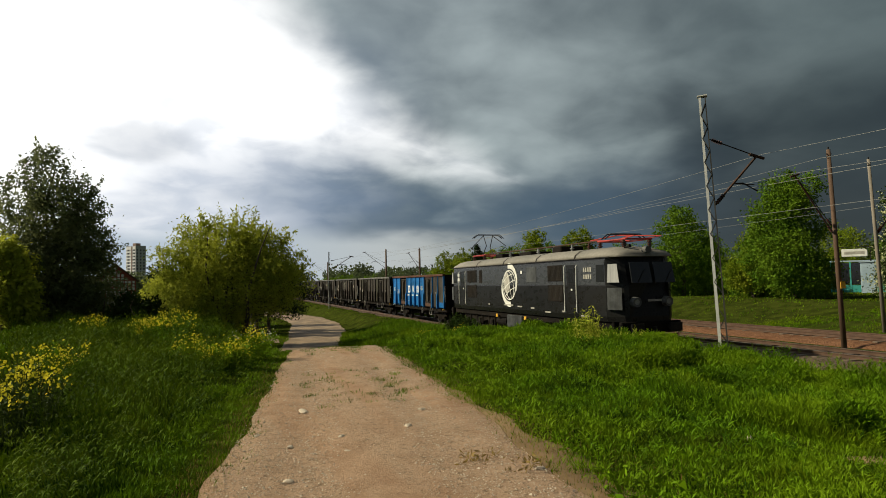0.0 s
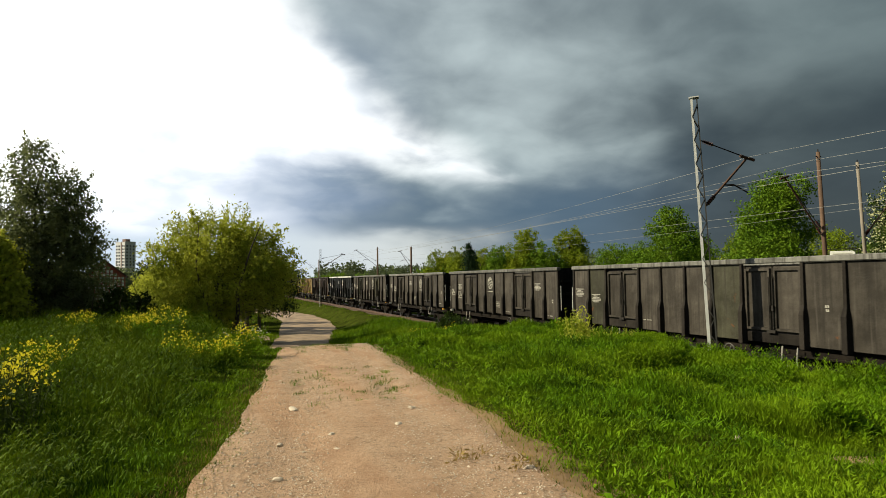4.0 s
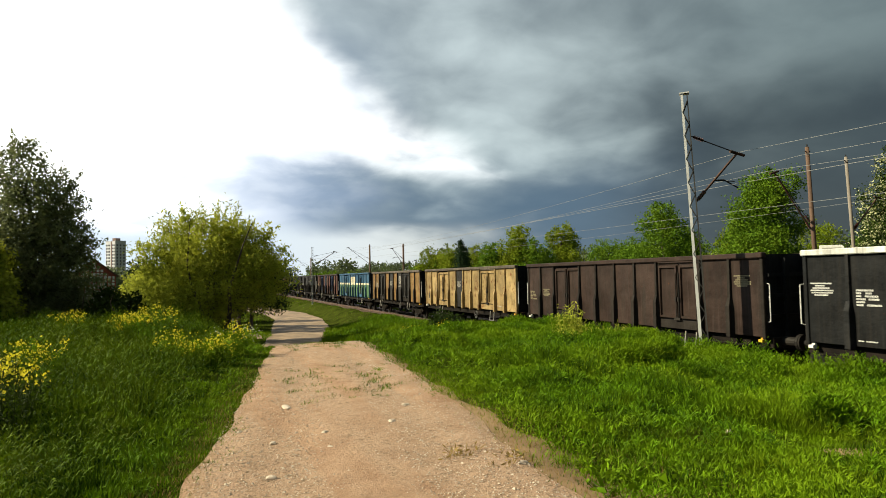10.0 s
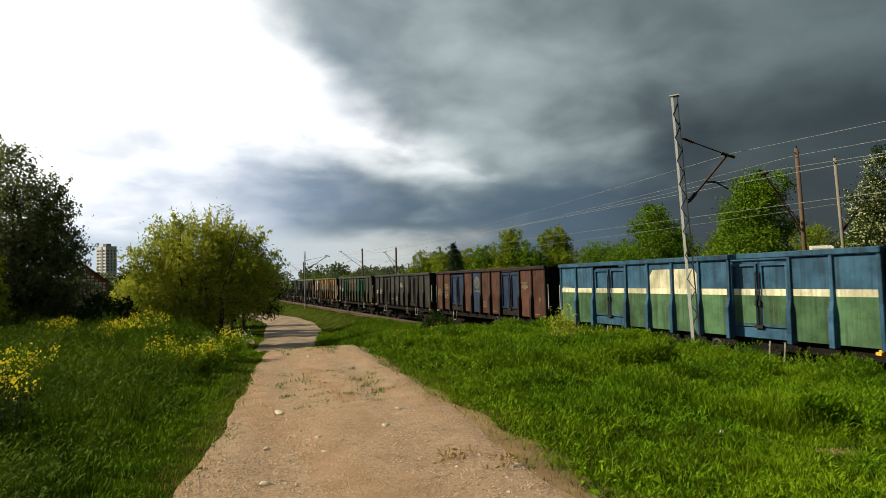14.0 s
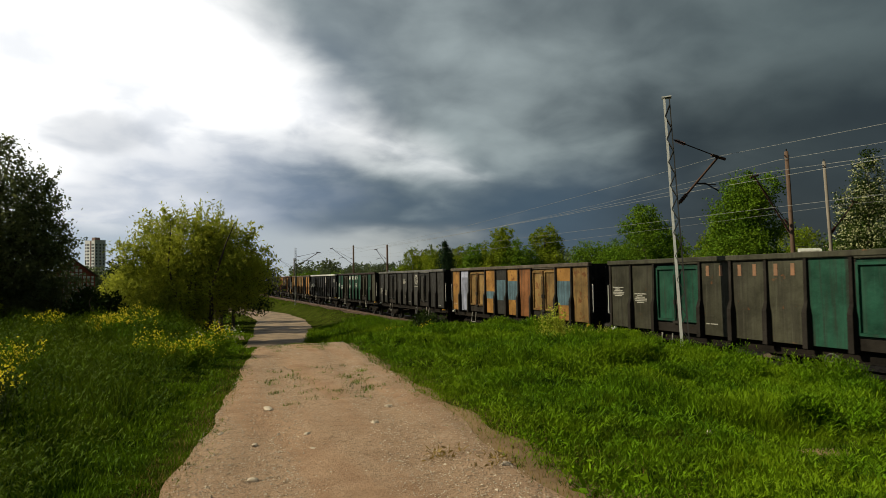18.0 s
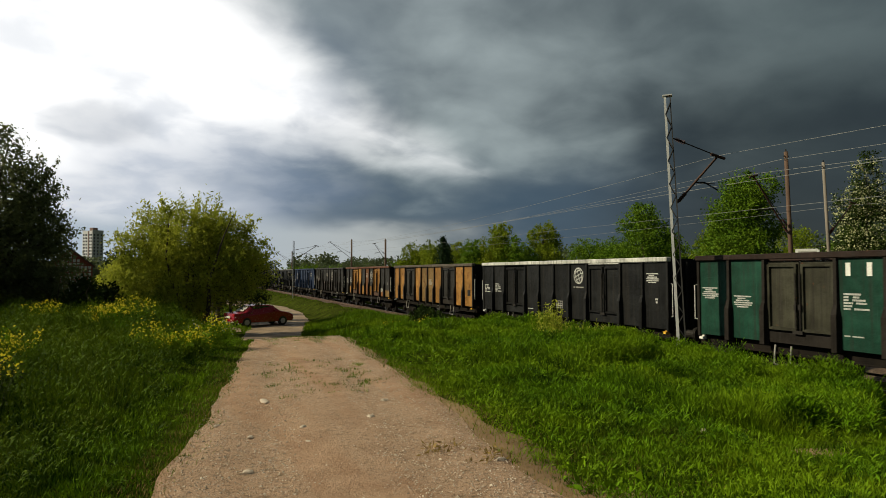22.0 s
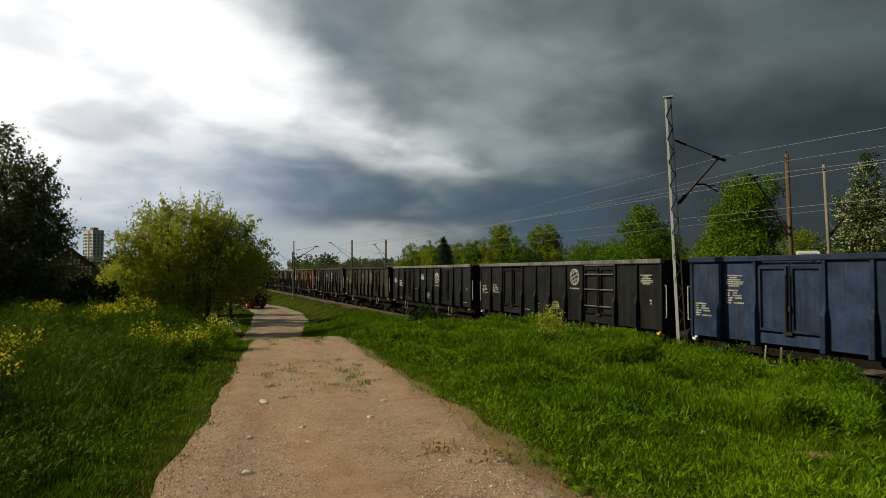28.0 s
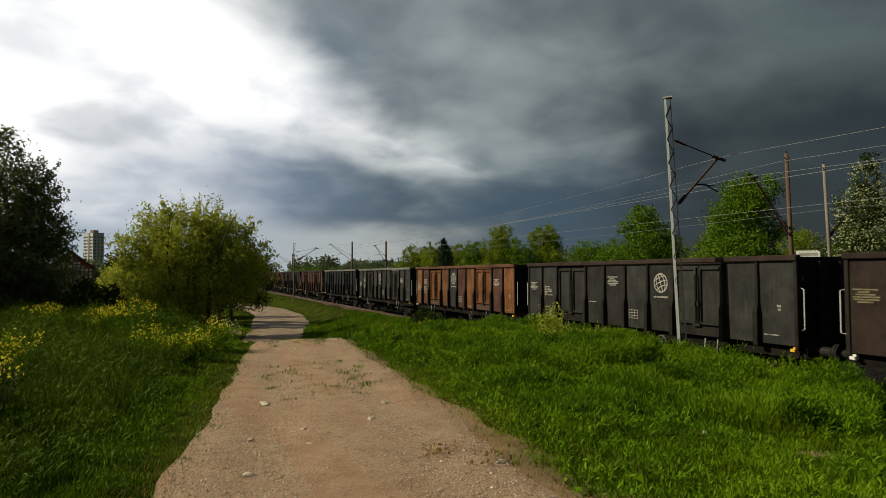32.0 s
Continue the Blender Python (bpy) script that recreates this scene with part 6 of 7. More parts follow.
# ---------------------------------------------------------------- the locomotive
C_LOCO = surface("anthracite_loco_paint", (0.009, 0.0095, 0.010), (0.016, 0.0155, 0.015), 1.2, 0.32, 0.0, 0.04, (1, 0.5, 1), spec=0.22)
C_LOCOSHEEN = surface("sky_sheen_loco_paint", (0.036, 0.040, 0.047), (0.048, 0.052, 0.058), 1.2, 0.3, 0.0, 0.04, (1, 0.5, 1), spec=0.5)
C_LOCOROOF = surface("dusty_roof_paint", (0.17, 0.16, 0.14), (0.25, 0.23, 0.20), 2.0, 0.75, 0.0, 0.06)
C_LOCOPATCH = paint("grey_corner_paint", (0.07, 0.075, 0.08), 0.02, 0.15, 0.4)
M_LENS = surface("headlamp_glass", (0.22, 0.22, 0.22), (0.34, 0.34, 0.33), 6, 0.12, 0.0, 0.05)
M_CURTAIN = surface("pale_curtain", (0.25, 0.25, 0.26), (0.4, 0.4, 0.4), 6, 0.8, stretch=(1, 9, 0.2))


def locomotive():
    """Six-axle electric locomotive. y = 0 at its rear coupling, -y leads; z is 0 on the rail."""
    t = thing("electric_locomotive", pose(0, 0, 0), "dark grey six-axle electric locomotive with white globe emblem and red pantographs", "locomotive")
    yb, yf = -0.72, -18.28
    side = [(-1.40, 1.25), (-1.46, 1.45), (-1.46, 2.62), (-1.455, 2.66), (-1.455, 3.62), (-1.43, 3.74)]
    outline = side + [(-x, z) for x, z in reversed(side)]

    def ring(y, squeeze, push):
        out = []
        for x, z in outline:
            rake = 0.30 * max(0.0, (z - 2.6)) / 1.1
            out.append((x * (1 - squeeze), y + (push * (0.30 * (1 - abs(x) / 1.46) ** 2) - math.copysign(rake, push)) if push else y, z))
        return out
    rings = [ring(yf - 0.18, 0.38, -1.0), ring(yf - 0.10, 0.27, -0.6), ring(yf + 0.5, 0.0, 0), ring(-9.7, 0, 0), ring(yb - 0.5, 0.0, 0), ring(yb + 0.16, 0.17, 0.6), ring(yb + 0.26, 0.26, 1.0)]
    body = part("body", Shape().loft(rings), C_LOCO, t)
    # roof: rounded shoulders, drooping at both cabs
    prof = [(-1.47, 3.72), (-1.40, 3.88), (-1.18, 4.04), (-0.75, 4.15), (0, 4.19), (0.75, 4.15), (1.18, 4.04), (1.40, 3.88), (1.47, 3.72)]

    def roof_ring(y, sq, low):
        return [(x * (1 - sq), y, 3.72 + (z - 3.72) * (1 - low)) for x, z in prof]
    part("roof", Shape().loft([roof_ring(yf - 0.12, 0.2, 0.75), roof_ring(yf + 0.1, 0.1, 0.35), roof_ring(yf + 0.9, 0.0, 0.05), roof_ring(-9.7, 0, 0), roof_ring(yb - 0.9, 0, 0.05), roof_ring(yb - 0.1, 0.1, 0.35), roof_ring(yb + 0.12, 0.2, 0.75)]), C_LOCOROOF, t, "dusty light grey roof", smooth=True)
    part("rain_gutter", Shape().box((-1.50, yf + 0.2, 3.70), (-1.455, yb - 0.2, 3.735)), M_DARKSTEEL, t)
    for y in (-5.0, -8.6, -12.2, -15.6):
        part("roof_strap", Shape().loft([[(x * 1.006, y + d, z + 0.006) for x, z in prof] for d in (-0.05, 0.05)], closed=False, caps=False), M_UNDER, t)
    X = -1.47
    # thin plate added in a lighter grey that paints the sky's sheen
    part("upper_side", Shape().box((-1.464, yf + 0.55, 2.665), (-1.452, yb - 0.55, 3.62)), C_LOCOSHEEN, t, "lighter slate grey upper side")
    # doors with white hand rails
    for a, b in ((-2.25, -3.3), (-14.8, -15.75)):
        d = part("cab_door", Shape().box((X - 0.004, b + 0.12, 1.5), (X + 0.03, a - 0.12, 3.5), 0.01), C_LOCO, t)
        part("door_window", Shape().box((X - 0.009, b + 0.27, 2.75), (X + 0.02, a - 0.27, 3.35), 0.01), M_GLASSDARK, d)
        part("door_latch", Shape().box((X - 0.03, b + 0.35, 2.42), (X, b + 0.45, 2.5)), M_WHITE, d)
        for y in (a, b):
            part("hand_rail", Shape().path([(X + 0.01, y, 1.5), (X - 0.05, y, 1.55), (X - 0.05, y, 3.42), (X + 0.01, y, 3.48)], 0.02), M_WHITE, t, "white hand rail")
    # ventilation grilles
    for a, b in ((-3.55, -4.95), (-13.3, -14.6)):
        for z0, z1 in ((2.82, 3.52), (1.95, 2.65)):
            g = part("grille", Shape().box((X - 0.012, b, z0), (X + 0.02, a, z1)), M_UNDER, t, "black ventilation grille")
            for k in range(12):
                y = b + 0.06 + (a - b - 0.12) * k / 11
                part("grille_slat", Shape().box((X - 0.02, y - 0.012, z0 + 0.04), (X - 0.01, y + 0.012, z1 - 0.04)), M_DARKSTEEL, g)
    for a, b in ((-5.35, -5.75), (-11.2, -12.2)):
        part("side_hatch", Shape().box((X - 0.008, b, 2.78), (X + 0.02, a, 3.5), 0.01), C_LOCOPATCH if b < -10 else M_UNDER, t)
    # cab windows
    part("side_window", Shape().box((X - 0.008, -17.7, 2.78), (X + 0.03, -17.15, 3.45), 0.02), M_GLASSDARK, t)
    part("side_window", Shape().box((X - 0.008, -1.75, 2.78), (X + 0.03, -1.2, 3.45), 0.02), M_GLASSDARK, t)
    for s, y in ((-1, yf), (1, yb)):
        q = [(-1.455, y - s * 0.42, 2.75), (-1.33, y + s * 0.17, 2.75), (-1.33, y + s * 0.06, 3.45), (-1.445, y - s * 0.36, 3.45)]
        n = [(p[0] - 0.02, p[1] + s * 0.02, p[2]) for p in q]
        part("corner_window", Shape().loft([q, n]), M_CURTAIN, t, "corner window with pale curtain")
        q = [(-1.462, y - s * 0.42, 1.72), (-1.29, y + s * 0.27, 1.72), (-1.29, y + s * 0.27, 2.55), (-1.462, y - s * 0.42, 2.55)]
        n = [(p[0] - 0.018, p[1] + s * 0.018, p[2]) for p in q]
        part("corner_plate", Shape().loft([q, n]), C_LOCOPATCH, t, "lighter grey corner plate")
        for x in (-0.62, 0.62):
            w4 = [(x * 0.84 - 0.45, y + s * 0.44, 2.72), (x * 0.84 + 0.45, y + s * 0.44, 2.72), (x * 0.84 + 0.43, y + s * 0.26, 3.5), (x * 0.84 - 0.43, y + s * 0.26, 3.5)]
            part("windscreen", Shape().loft([w4, [(p[0], p[1] + s * 0.05, p[2]) for p in w4]]), M_GLASSDARK, t)
            part("wiper", Shape().path([(x - 0.1, y + s * 0.5, 2.75), (x + 0.25, y + s * 0.42, 3.2)], 0.012), M_DARKSTEEL, t)
        for x in (-0.72, 0.72):
            h = part("headlamp", Shape().tube((x, y + s * 0.2, 2.0), (x, y + s * 0.40, 2.0), 0.2, 0.18, 20).ring((x, y + s * 0.40, 2.0), (0, 1, 0), 0.165, 0.028, 20), M_GREYSTEEL, t, "round headlamp in a grey ring")
            part("lamp_glass", Shape().tube((x, y + s * 0.38, 2.0), (x, y + s * 0.41, 2.0), 0.13, 0.10, 16), M_LENS, h)
        for x in (-0.86, 0.86):
            part("buffer", Shape().tube((x, y + s * 0.25, 1.05), (x, y + s * 0.5, 1.05), 0.14, 0.12, 12).tube((x, y + s * 0.48, 1.05), (x, y + s * 0.6, 1.05), 0.08, sides=10).box((x - 0.28, y + s * 0.585 - 0.02, 0.88), (x + 0.28, y + s * 0.585 + 0.02, 1.22), 0.03), M_DARKSTEEL, t)
            part("step_rail", Shape().path([(x * 1.45, y + s * 0.2, 1.2), (x * 1.45, y + s * 0.25, 0.5), (x * 1.05, y + s * 0.25, 0.5)], 0.02), M_DARKSTEEL, t)
        part("roof_lamp", Shape().tube((0, y + s * 0.02, 3.98), (0, y + s * 0.22, 3.98), 0.15, 0.14, 16).box((-0.2, y - s * 0.05 - 0.1, 3.8), (0.2, y - s * 0.05 + 0.1, 4.0), 0.03), M_GREYSTEEL, t, "round lamp above the windscreens")
        part("buffer_beam", Shape().box((-1.35, y + s * 0.18 - 0.1, 0.82), (1.35, y + s * 0.18 + 0.1, 1.26), 0.03), M_UNDER, t)
        part("rail_guard", Shape().prism([(-1.3, 0.75), (1.3, 0.75), (1.1, 0.28), (-1.1, 0.28)], 1, y + s * 0.1 - 0.03, y + s * 0.1 + 0.03), M_UNDER, t)
        part("coupling", Shape().path([(0, y + s * 0.2, 1.05), (0, y + s * 0.5, 1.05), (0, y + s * 0.55, 0.8)], 0.045).path([(0.3, y + s * 0.2, 0.95), (0.28, y + s * 0.45, 0.55)], 0.03), M_DARKSTEEL, t)
        part("class_plate", Shape().box((-0.3, y + s * 0.49 - 0.012, 2.02), (0.3, y + s * 0.49 + 0.012, 2.10)), M_FADED, t)
    # emblem: globe between two sickles
    gx, gy, gz = X - 0.012, -9.3, 2.66
    part("emblem_globe", globe_shape(gx, gy, gz, 0.74), M_WHITE, t, "white globe emblem")

    def sickle(s):
        sh = Shape()
        for k in range(18):
            a0, a1 = (s * radians(-28 + 126 * k / 18), s * radians(-28 + 126 * (k + 1) / 18))
            p = []
            for aa, rr in ((a0, 0.82), (a1, 0.82), (a1, 0.92 + 0.17 * s * math.sin(a1)), (a0, 0.92 + 0.17 * s * math.sin(a0))):
                p.append((gx, gy - s * (rr * 1.0 * math.cos(aa)), gz + rr * 0.98 * math.sin(aa) + 0.04 * s))
            sh._add(p, [(0, 1, 2, 3)])
        return sh
    part("emblem_arc", sickle(1), M_WHITE, t)
    part("emblem_arc", sickle(-1), M_WHITE, t)
    fill = Shape()
    fill._add([(gx + 0.003, gy + 0.3 + 0.36 * math.cos(a * 0.3927), gz + 0.1 + 0.55 * math.sin(a * 0.3927)) for a in range(16)], [tuple(range(16))])
    part("emblem_glint", fill, M_FADED, t)
    part("emblem_square", Shape().box((X - 0.012, -10.75, 3.2), (X, -10.6, 3.36)), M_WHITE, t)
    # lettering that is kept as bars
    for y0, rows in ((-16.25, [[(0, 0.09), (0.15, 0.09), (0.31, 0.1), (0.47, 0.1)], [(0, 0.09), (0.16, 0.1), (0.32, 0.1), (0.48, 0.09)]]), (-1.95, [[(0, 0.34)], [(0, 0.34)]])):
        sh = Shape()
        for k, line in enumerate(rows):
            for a, n in line:
                sh.box((X - 0.01, y0 - a - n, 3.18 - k * 0.28), (X - 0.004, y0 - a, 3.36 - k * 0.28))
        part("number_bars", sh, M_WHITE if y0 > -5 else M_FADED, t)
    for y0, n, z in ((-8.6, 1.1, 1.62), (-10.2, 0.5, 1.58), (-11.6, 0.35, 1.55), (-13.0, 0.5, 1.42), (-14.5, 0.25, 1.5), (-16.0, 0.55, 1.38), (-6.6, 0.2, 1.6)):
        part("sill_lettering", Shape().box((X - 0.012, y0 - n, z), (X + 0.04, y0, z + 0.06)), M_FADED, t)
    # underframe
    part("underframe", Shape().box((-1.3, yf + 0.3, 0.95), (1.3, yb - 0.3, 1.3), 0.03), M_UNDER, t)
    part("equipment_box", Shape().box((-1.38, -10.4, 0.45), (-0.2, -8.7, 1.15), 0.04), C_LOCOPATCH, t, "grey equipment box under the frame")
    part("air_tank", Shape().tube((-1.05, -8.4, 0.75), (-1.05, -7.2, 0.75), 0.24, sides=14), M_UNDER, t)
    for y in (-7.6, -10.9):
        part("yellow_plate", Shape().box((-1.45, y - 0.1, 0.98), (-1.42, y + 0.1, 1.14)), M_YELLOW, t)
    axle = Shape().tube((-1.0, 0, 0), (1.0, 0, 0), 0.09, sides=10)
    for s in (-1, 1):
        axle.tube((s * 0.69, 0, 0), (s * 0.83, 0, 0), 0.60, 0.595, 28).tube((s * 0.67, 0, 0), (s * 0.69, 0, 0), 0.63, 0.62, 28)
        for k in range(6):
            a = k * math.pi / 3
            axle.tube((s * 0.83, 0.36 * math.cos(a), 0.36 * math.sin(a)), (s * 0.845, 0.36 * math.cos(a), 0.36 * math.sin(a)), 0.06, sides=8)
    axle = axle.mesh("wheelset", M_DARKSTEEL)
    for y in (-4.6, -14.7):
        sh = Shape()
        for s in (-1, 1):
            sh.prism([(-2.5, 0.72), (-2.3, 0.95), (2.3, 0.95), (2.5, 0.72), (2.2, 0.6), (1.2, 0.72), (0.5, 0.62), (-0.5, 0.62), (-1.2, 0.72), (-2.2, 0.6)], 0, s * 1.08 - 0.06, s * 1.08 + 0.06)
            for a in (-1.75, 0, 1.75):
                sh.box((s * 1.08 - 0.16, a - 0.2, 0.42), (s * 1.08 + 0.16, a + 0.2, 0.78), 0.03)
                for d in (-0.38, 0.38):
                    sh.tube((s * 1.12, a + d, 0.5), (s * 1.12, a + d, 0.95), 0.1, sides=10)
        sh.box((-1.0, -0.3, 0.6), (1.0, 0.3, 0.95))
        b = part("bogie", sh, M_UNDER, t, at=pose(0, y, 0))
        for a in (-1.75, 0, 1.75):
            part("wheelset", axle, None, b, at=pose(0, a, 0.60))
    # roof equipment
    for y, lift in ((-17.0, 0.0), (-3.4, 1.0)):
        fr = Shape()
        for x in (-0.6, 0.6):
            fr.tube((x, y - 0.95, 4.42), (x, y + 0.95, 4.42), 0.035)
        for d in (-0.95, 0.95):
            fr.tube((-0.6, y + d, 4.42), (0.6, y + d, 4.42), 0.035)
        pan = part("pantograph", fr, M_RED, t, "red pantograph frame")
        top = 4.62 + 1.0 * lift
        knee = 4.5 + 0.45 * lift
        reach = 1.5 - 0.35 * lift
        for s in (-1, 1):
            part("pantograph_arm", Shape().path([(-0.5, y + s * 0.3, 4.44), (-0.62, y + s * reach, knee), (-0.3, y, top)], 0.024).path([(0.5, y + s * 0.3, 4.44), (0.62, y + s * reach, knee), (0.3, y, top)], 0.024), M_RED if lift < 0.5 else M_DARKSTEEL, pan)
        part("contact_bow", Shape().path([(-0.98, y - 0.12, top - 0.16), (-0.7, y - 0.12, top + 0.05), (0.7, y - 0.12, top + 0.05), (0.98, y - 0.12, top - 0.16)], 0.025).path([(-0.98, y + 0.12, top - 0.16), (-0.7, y + 0.12, top + 0.05), (0.7, y + 0.12, top + 0.05), (0.98, y + 0.12, top - 0.16)], 0.025), M_DARKSTEEL, pan)
        for x in (-0.6, 0.6):
            for d in (-0.8, 0.8):
                part("insulator", Shape().tube((x, y + d, 4.1), (x, y + d, 4.4), 0.07, 0.06, 8).tube((x, y + d, 4.2), (x, y + d, 4.24), 0.11, sides=8).tube((x, y + d, 4.3), (x, y + d, 4.34), 0.11, sides=8), M_INSUL, t)
    part("roof_conductor", Shape().path([(-0.35, -4.4, 4.5), (-0.35, -9, 4.46), (-0.35, -15.9, 4.48)], 0.03), M_RUSTY, t, "rusty red roof conductor")
    for y in (-5.6, -7.2, -8.8, -10.4, -12.0, -13.6, -15.0):
        part("insulator", Shape().tube((-0.35, y, 4.12), (-0.35, y, 4.46), 0.055, 0.05, 8).tube((-0.35, y, 4.25), (-0.35, y, 4.3), 0.1, sides=8), M_INSUL if int(y * 10) % 4 else M_LENS, t)
    for y, h, L in ((-6.4, 0.2, 0.9), (-9.6, 0.16, 1.3), (-12.8, 0.24, 0.8)):
        part("roof_box", Shape().box((-0.7, y - L / 2, 4.08), (0.5, y + L / 2, 4.17 + h), 0.04), M_UNDER, t)
    part("air_horn", Shape().tube((-0.55, yf + 0.5, 4.1), (-0.55, yf + 0.15, 4.14), 0.03, 0.07, 10), M_DARKSTEEL, t)
    return t


loco = locomotive()


# ---------------------------------------------------------------- the car
C_CAR = surface("red_car_paint", (0.24, 0.005, 0.014), (0.29, 0.007, 0.018), 3, 0.22, 0.1, 0.02, spec=0.6)
M_TYRE = surface("tyre_rubber", (0.015, 0.015, 0.015), (0.025, 0.024, 0.023), 9, 0.85)
M_TAIL = surface("tail_lamp", (0.42, 0.02, 0.02), (0.3, 0.01, 0.01), 5, 0.2)


def red_car():
    """A small saloon. y is along it and +y is its front; z is 0 on the road."""
    t = thing("car", pose(0, 0, 0), "red saloon car driving along the dirt road", "car")
    prof = [(-2.15, 0.42), (-2.2, 0.62), (-2.15, 0.92), (-1.6, 0.98), (-1.45, 1.0), (-0.9, 1.40), (-0.4, 1.46), (0.3, 1.44), (0.65, 1.36), (1.15, 1.0), (1.9, 0.84), (2.15, 0.68), (2.2, 0.45), (2.1, 0.28), (-2.05, 0.28)]
    rings = []
    for x, sq, lo in ((-0.86, 0.93, 0.10), (-0.80, 0.99, 0.0), (0.80, 0.99, 0.0), (0.86, 0.93, 0.10)):
        ring = []
        for y, z in prof:
            tuck = 0.78 if z > 1.05 else 1.0
            ring.append((x * tuck, y * sq, z - lo * (z - 0.5) * 0.5))
        rings.append(ring)
    body = part("body", Shape().loft(rings), C_CAR, t)
    for s in (-1, 1):
        part("side_window", Shape().prism([(-1.2, 1.03), (-0.8, 1.33), (0.25, 1.36), (0.95, 1.03)], 0, s * 0.70 - 0.03, s * 0.70 + 0.03), M_GLASSDARK, t)
        part("mirror", Shape().box((s * 0.9 - 0.08, 0.62, 0.98), (s * 0.9 + 0.08, 0.74, 1.1), 0.02), C_CAR, t)
        part("tail_lamp", Shape().box((s * 0.66 - 0.16, -2.2, 0.72), (s * 0.66 + 0.16, -2.1, 0.90), 0.02), M_TAIL, t)
        part("headlamp", Shape().box((s * 0.62 - 0.18, 2.0, 0.62), (s * 0.62 + 0.18, 2.14, 0.76), 0.02), M_LENS, t)
        for y in (-1.32, 1.32):
            wh = part("wheel", Shape().tube((s * 0.70, y, 0.31), (s * 0.88, y, 0.31), 0.31, sides=22), M_TYRE, t)
            part("rim", Shape().tube((s * 0.875, y, 0.31), (s * 0.89, y, 0.31), 0.19, 0.17, 12), M_STEEL, wh)
    # the sky's reflection is painted here as a pale matt colour
    part("rear_window", Shape().loft([[(-0.58, -1.46, 1.03), (0.58, -1.46, 1.03), (0.52, -0.95, 1.37), (-0.52, -0.95, 1.37)], [(-0.58, -1.49, 1.05), (0.58, -1.49, 1.05), (0.52, -0.98, 1.40), (-0.52, -0.98, 1.40)]]), M_FADED, t, "pale sky-reflecting rear window")
    part("windscreen", Shape().loft([[(-0.6, 1.1, 1.02), (0.6, 1.1, 1.02), (0.53, 0.66, 1.36), (-0.53, 0.66, 1.36)], [(-0.6, 1.13, 1.04), (0.6, 1.13, 1.04), (0.53, 0.69, 1.38), (-0.53, 0.69, 1.38)]]), M_GLASSDARK, t)
    part("bumper", Shape().box((-0.8, -2.24, 0.36), (0.8, -2.1, 0.56), 0.04), C_CAR, t)
    part("number_bar", Shape().box((-0.26, -2.255, 0.62), (0.26, -2.2, 0.73)), M_WHITE, t)
    return t


car = red_car()

# ---------------------------------------------------------------- houses and the halt
C_PANEL = surface("pale_concrete_panels", (0.66, 0.66, 0.68), (0.76, 0.76, 0.78), 0.3, 0.85)
C_PANELDARK = surface("brown_facade_strip", (0.17, 0.11, 0.10), (0.22, 0.15, 0.13), 0.3, 0.85)
C_BRICK = surface("red_brick_wall", (0.30, 0.075, 0.05), (0.24, 0.06, 0.042), 2, 0.85)
C_TILE = surface("dark_roof_tiles", (0.07, 0.035, 0.028), (0.11, 0.05, 0.04), 2, 0.85)
C_KIOSK = surface("pale_blue_sheet", (0.30, 0.40, 0.50), (0.36, 0.46, 0.55), 3, 0.6)
C_TEAL2 = surface("turquoise_frame_paint", (0.04, 0.30, 0.28), (0.06, 0.36, 0.33), 5, 0.5)

tw = thing("tower_block", pose(-78.0, 672, -1.0, 0, 0, -48) @ Matrix.Diagonal((0.7, 0.7, 1.0, 1.0)), "tall pale concrete tower block with rows of windows", "tower block")
H = 42.0
part("wall", Shape().box((-10, -8, 0), (10, 8, H)), C_PANEL, tw)
part("facade_strip", Shape().box((1.0, -8.12, 0), (3.6, -7.9, H)), C_PANELDARK, tw)
part("roof_house", Shape().box((-3, -3, H), (4, 4, H + 3.2), 0.1), C_PANELDARK, tw)
for x in (-9.9, 9.9):
    part("parapet", Shape().box((x - 0.3, -8.2, H), (x + 0.3, 8.2, H + 0.7)), C_PANEL, tw)
win = Shape().box((-0.95, -0.1, 0), (0.95, 0.05, 1.6)).mesh("window", M_GLASSDARK)
for fl in range(13):
    for x in (-7.8, -4.8, -1.8, 5.2, 8.0):
        part("window", win, None, tw, at=pose(x, -8.02, 1.4 + fl * 3.0))
    for y in (-5.0, 0, 5.0):
        part("window", win, None, tw, at=pose(10.02, y, 1.4 + fl * 3.0, 0, 0, 90))
        part("window", win, None, tw, at=pose(-10.02, y, 1.4 + fl * 3.0, 0, 0, -90))

hs = thing("brick_house", pose(-13.3, 91.5, -1.8, 0, 0, 8), "red brick house with small white lattice windows behind the trees", "house")
part("wall", Shape().prism([(-2.2, 0), (2.6, 0), (2.6, 4.3), (0.2, 6.3), (-2.2, 4.3)], 1, -3, 4), C_BRICK, hs)
for s in (-1, 1):
    part("roof", Shape().loft([[(0.2, -3.3, 6.38), (0.2, 4.3, 6.38), (0.2 + s * 2.7, 4.3, 4.15), (0.2 + s * 2.7, -3.3, 4.15)], [(0.2, -3.3, 6.5), (0.2, 4.3, 6.5), (0.2 + s * 2.7, 4.3, 4.27), (0.2 + s * 2.7, -3.3, 4.27)]]), C_TILE, hs)
pane = Shape().box((-0.15, -0.06, 0), (0.15, 0.03, 0.30)).mesh("pane", M_WHITE)
for i in range(11):
    for j in range(13):
        if 1.0 + j * 0.42 < 5.7 - abs(-2.1 + i * 0.42) * 0.8:
            part("pane", pane, None, hs, at=pose(-1.9 + i * 0.42, -3.02, 1.0 + j * 0.42))

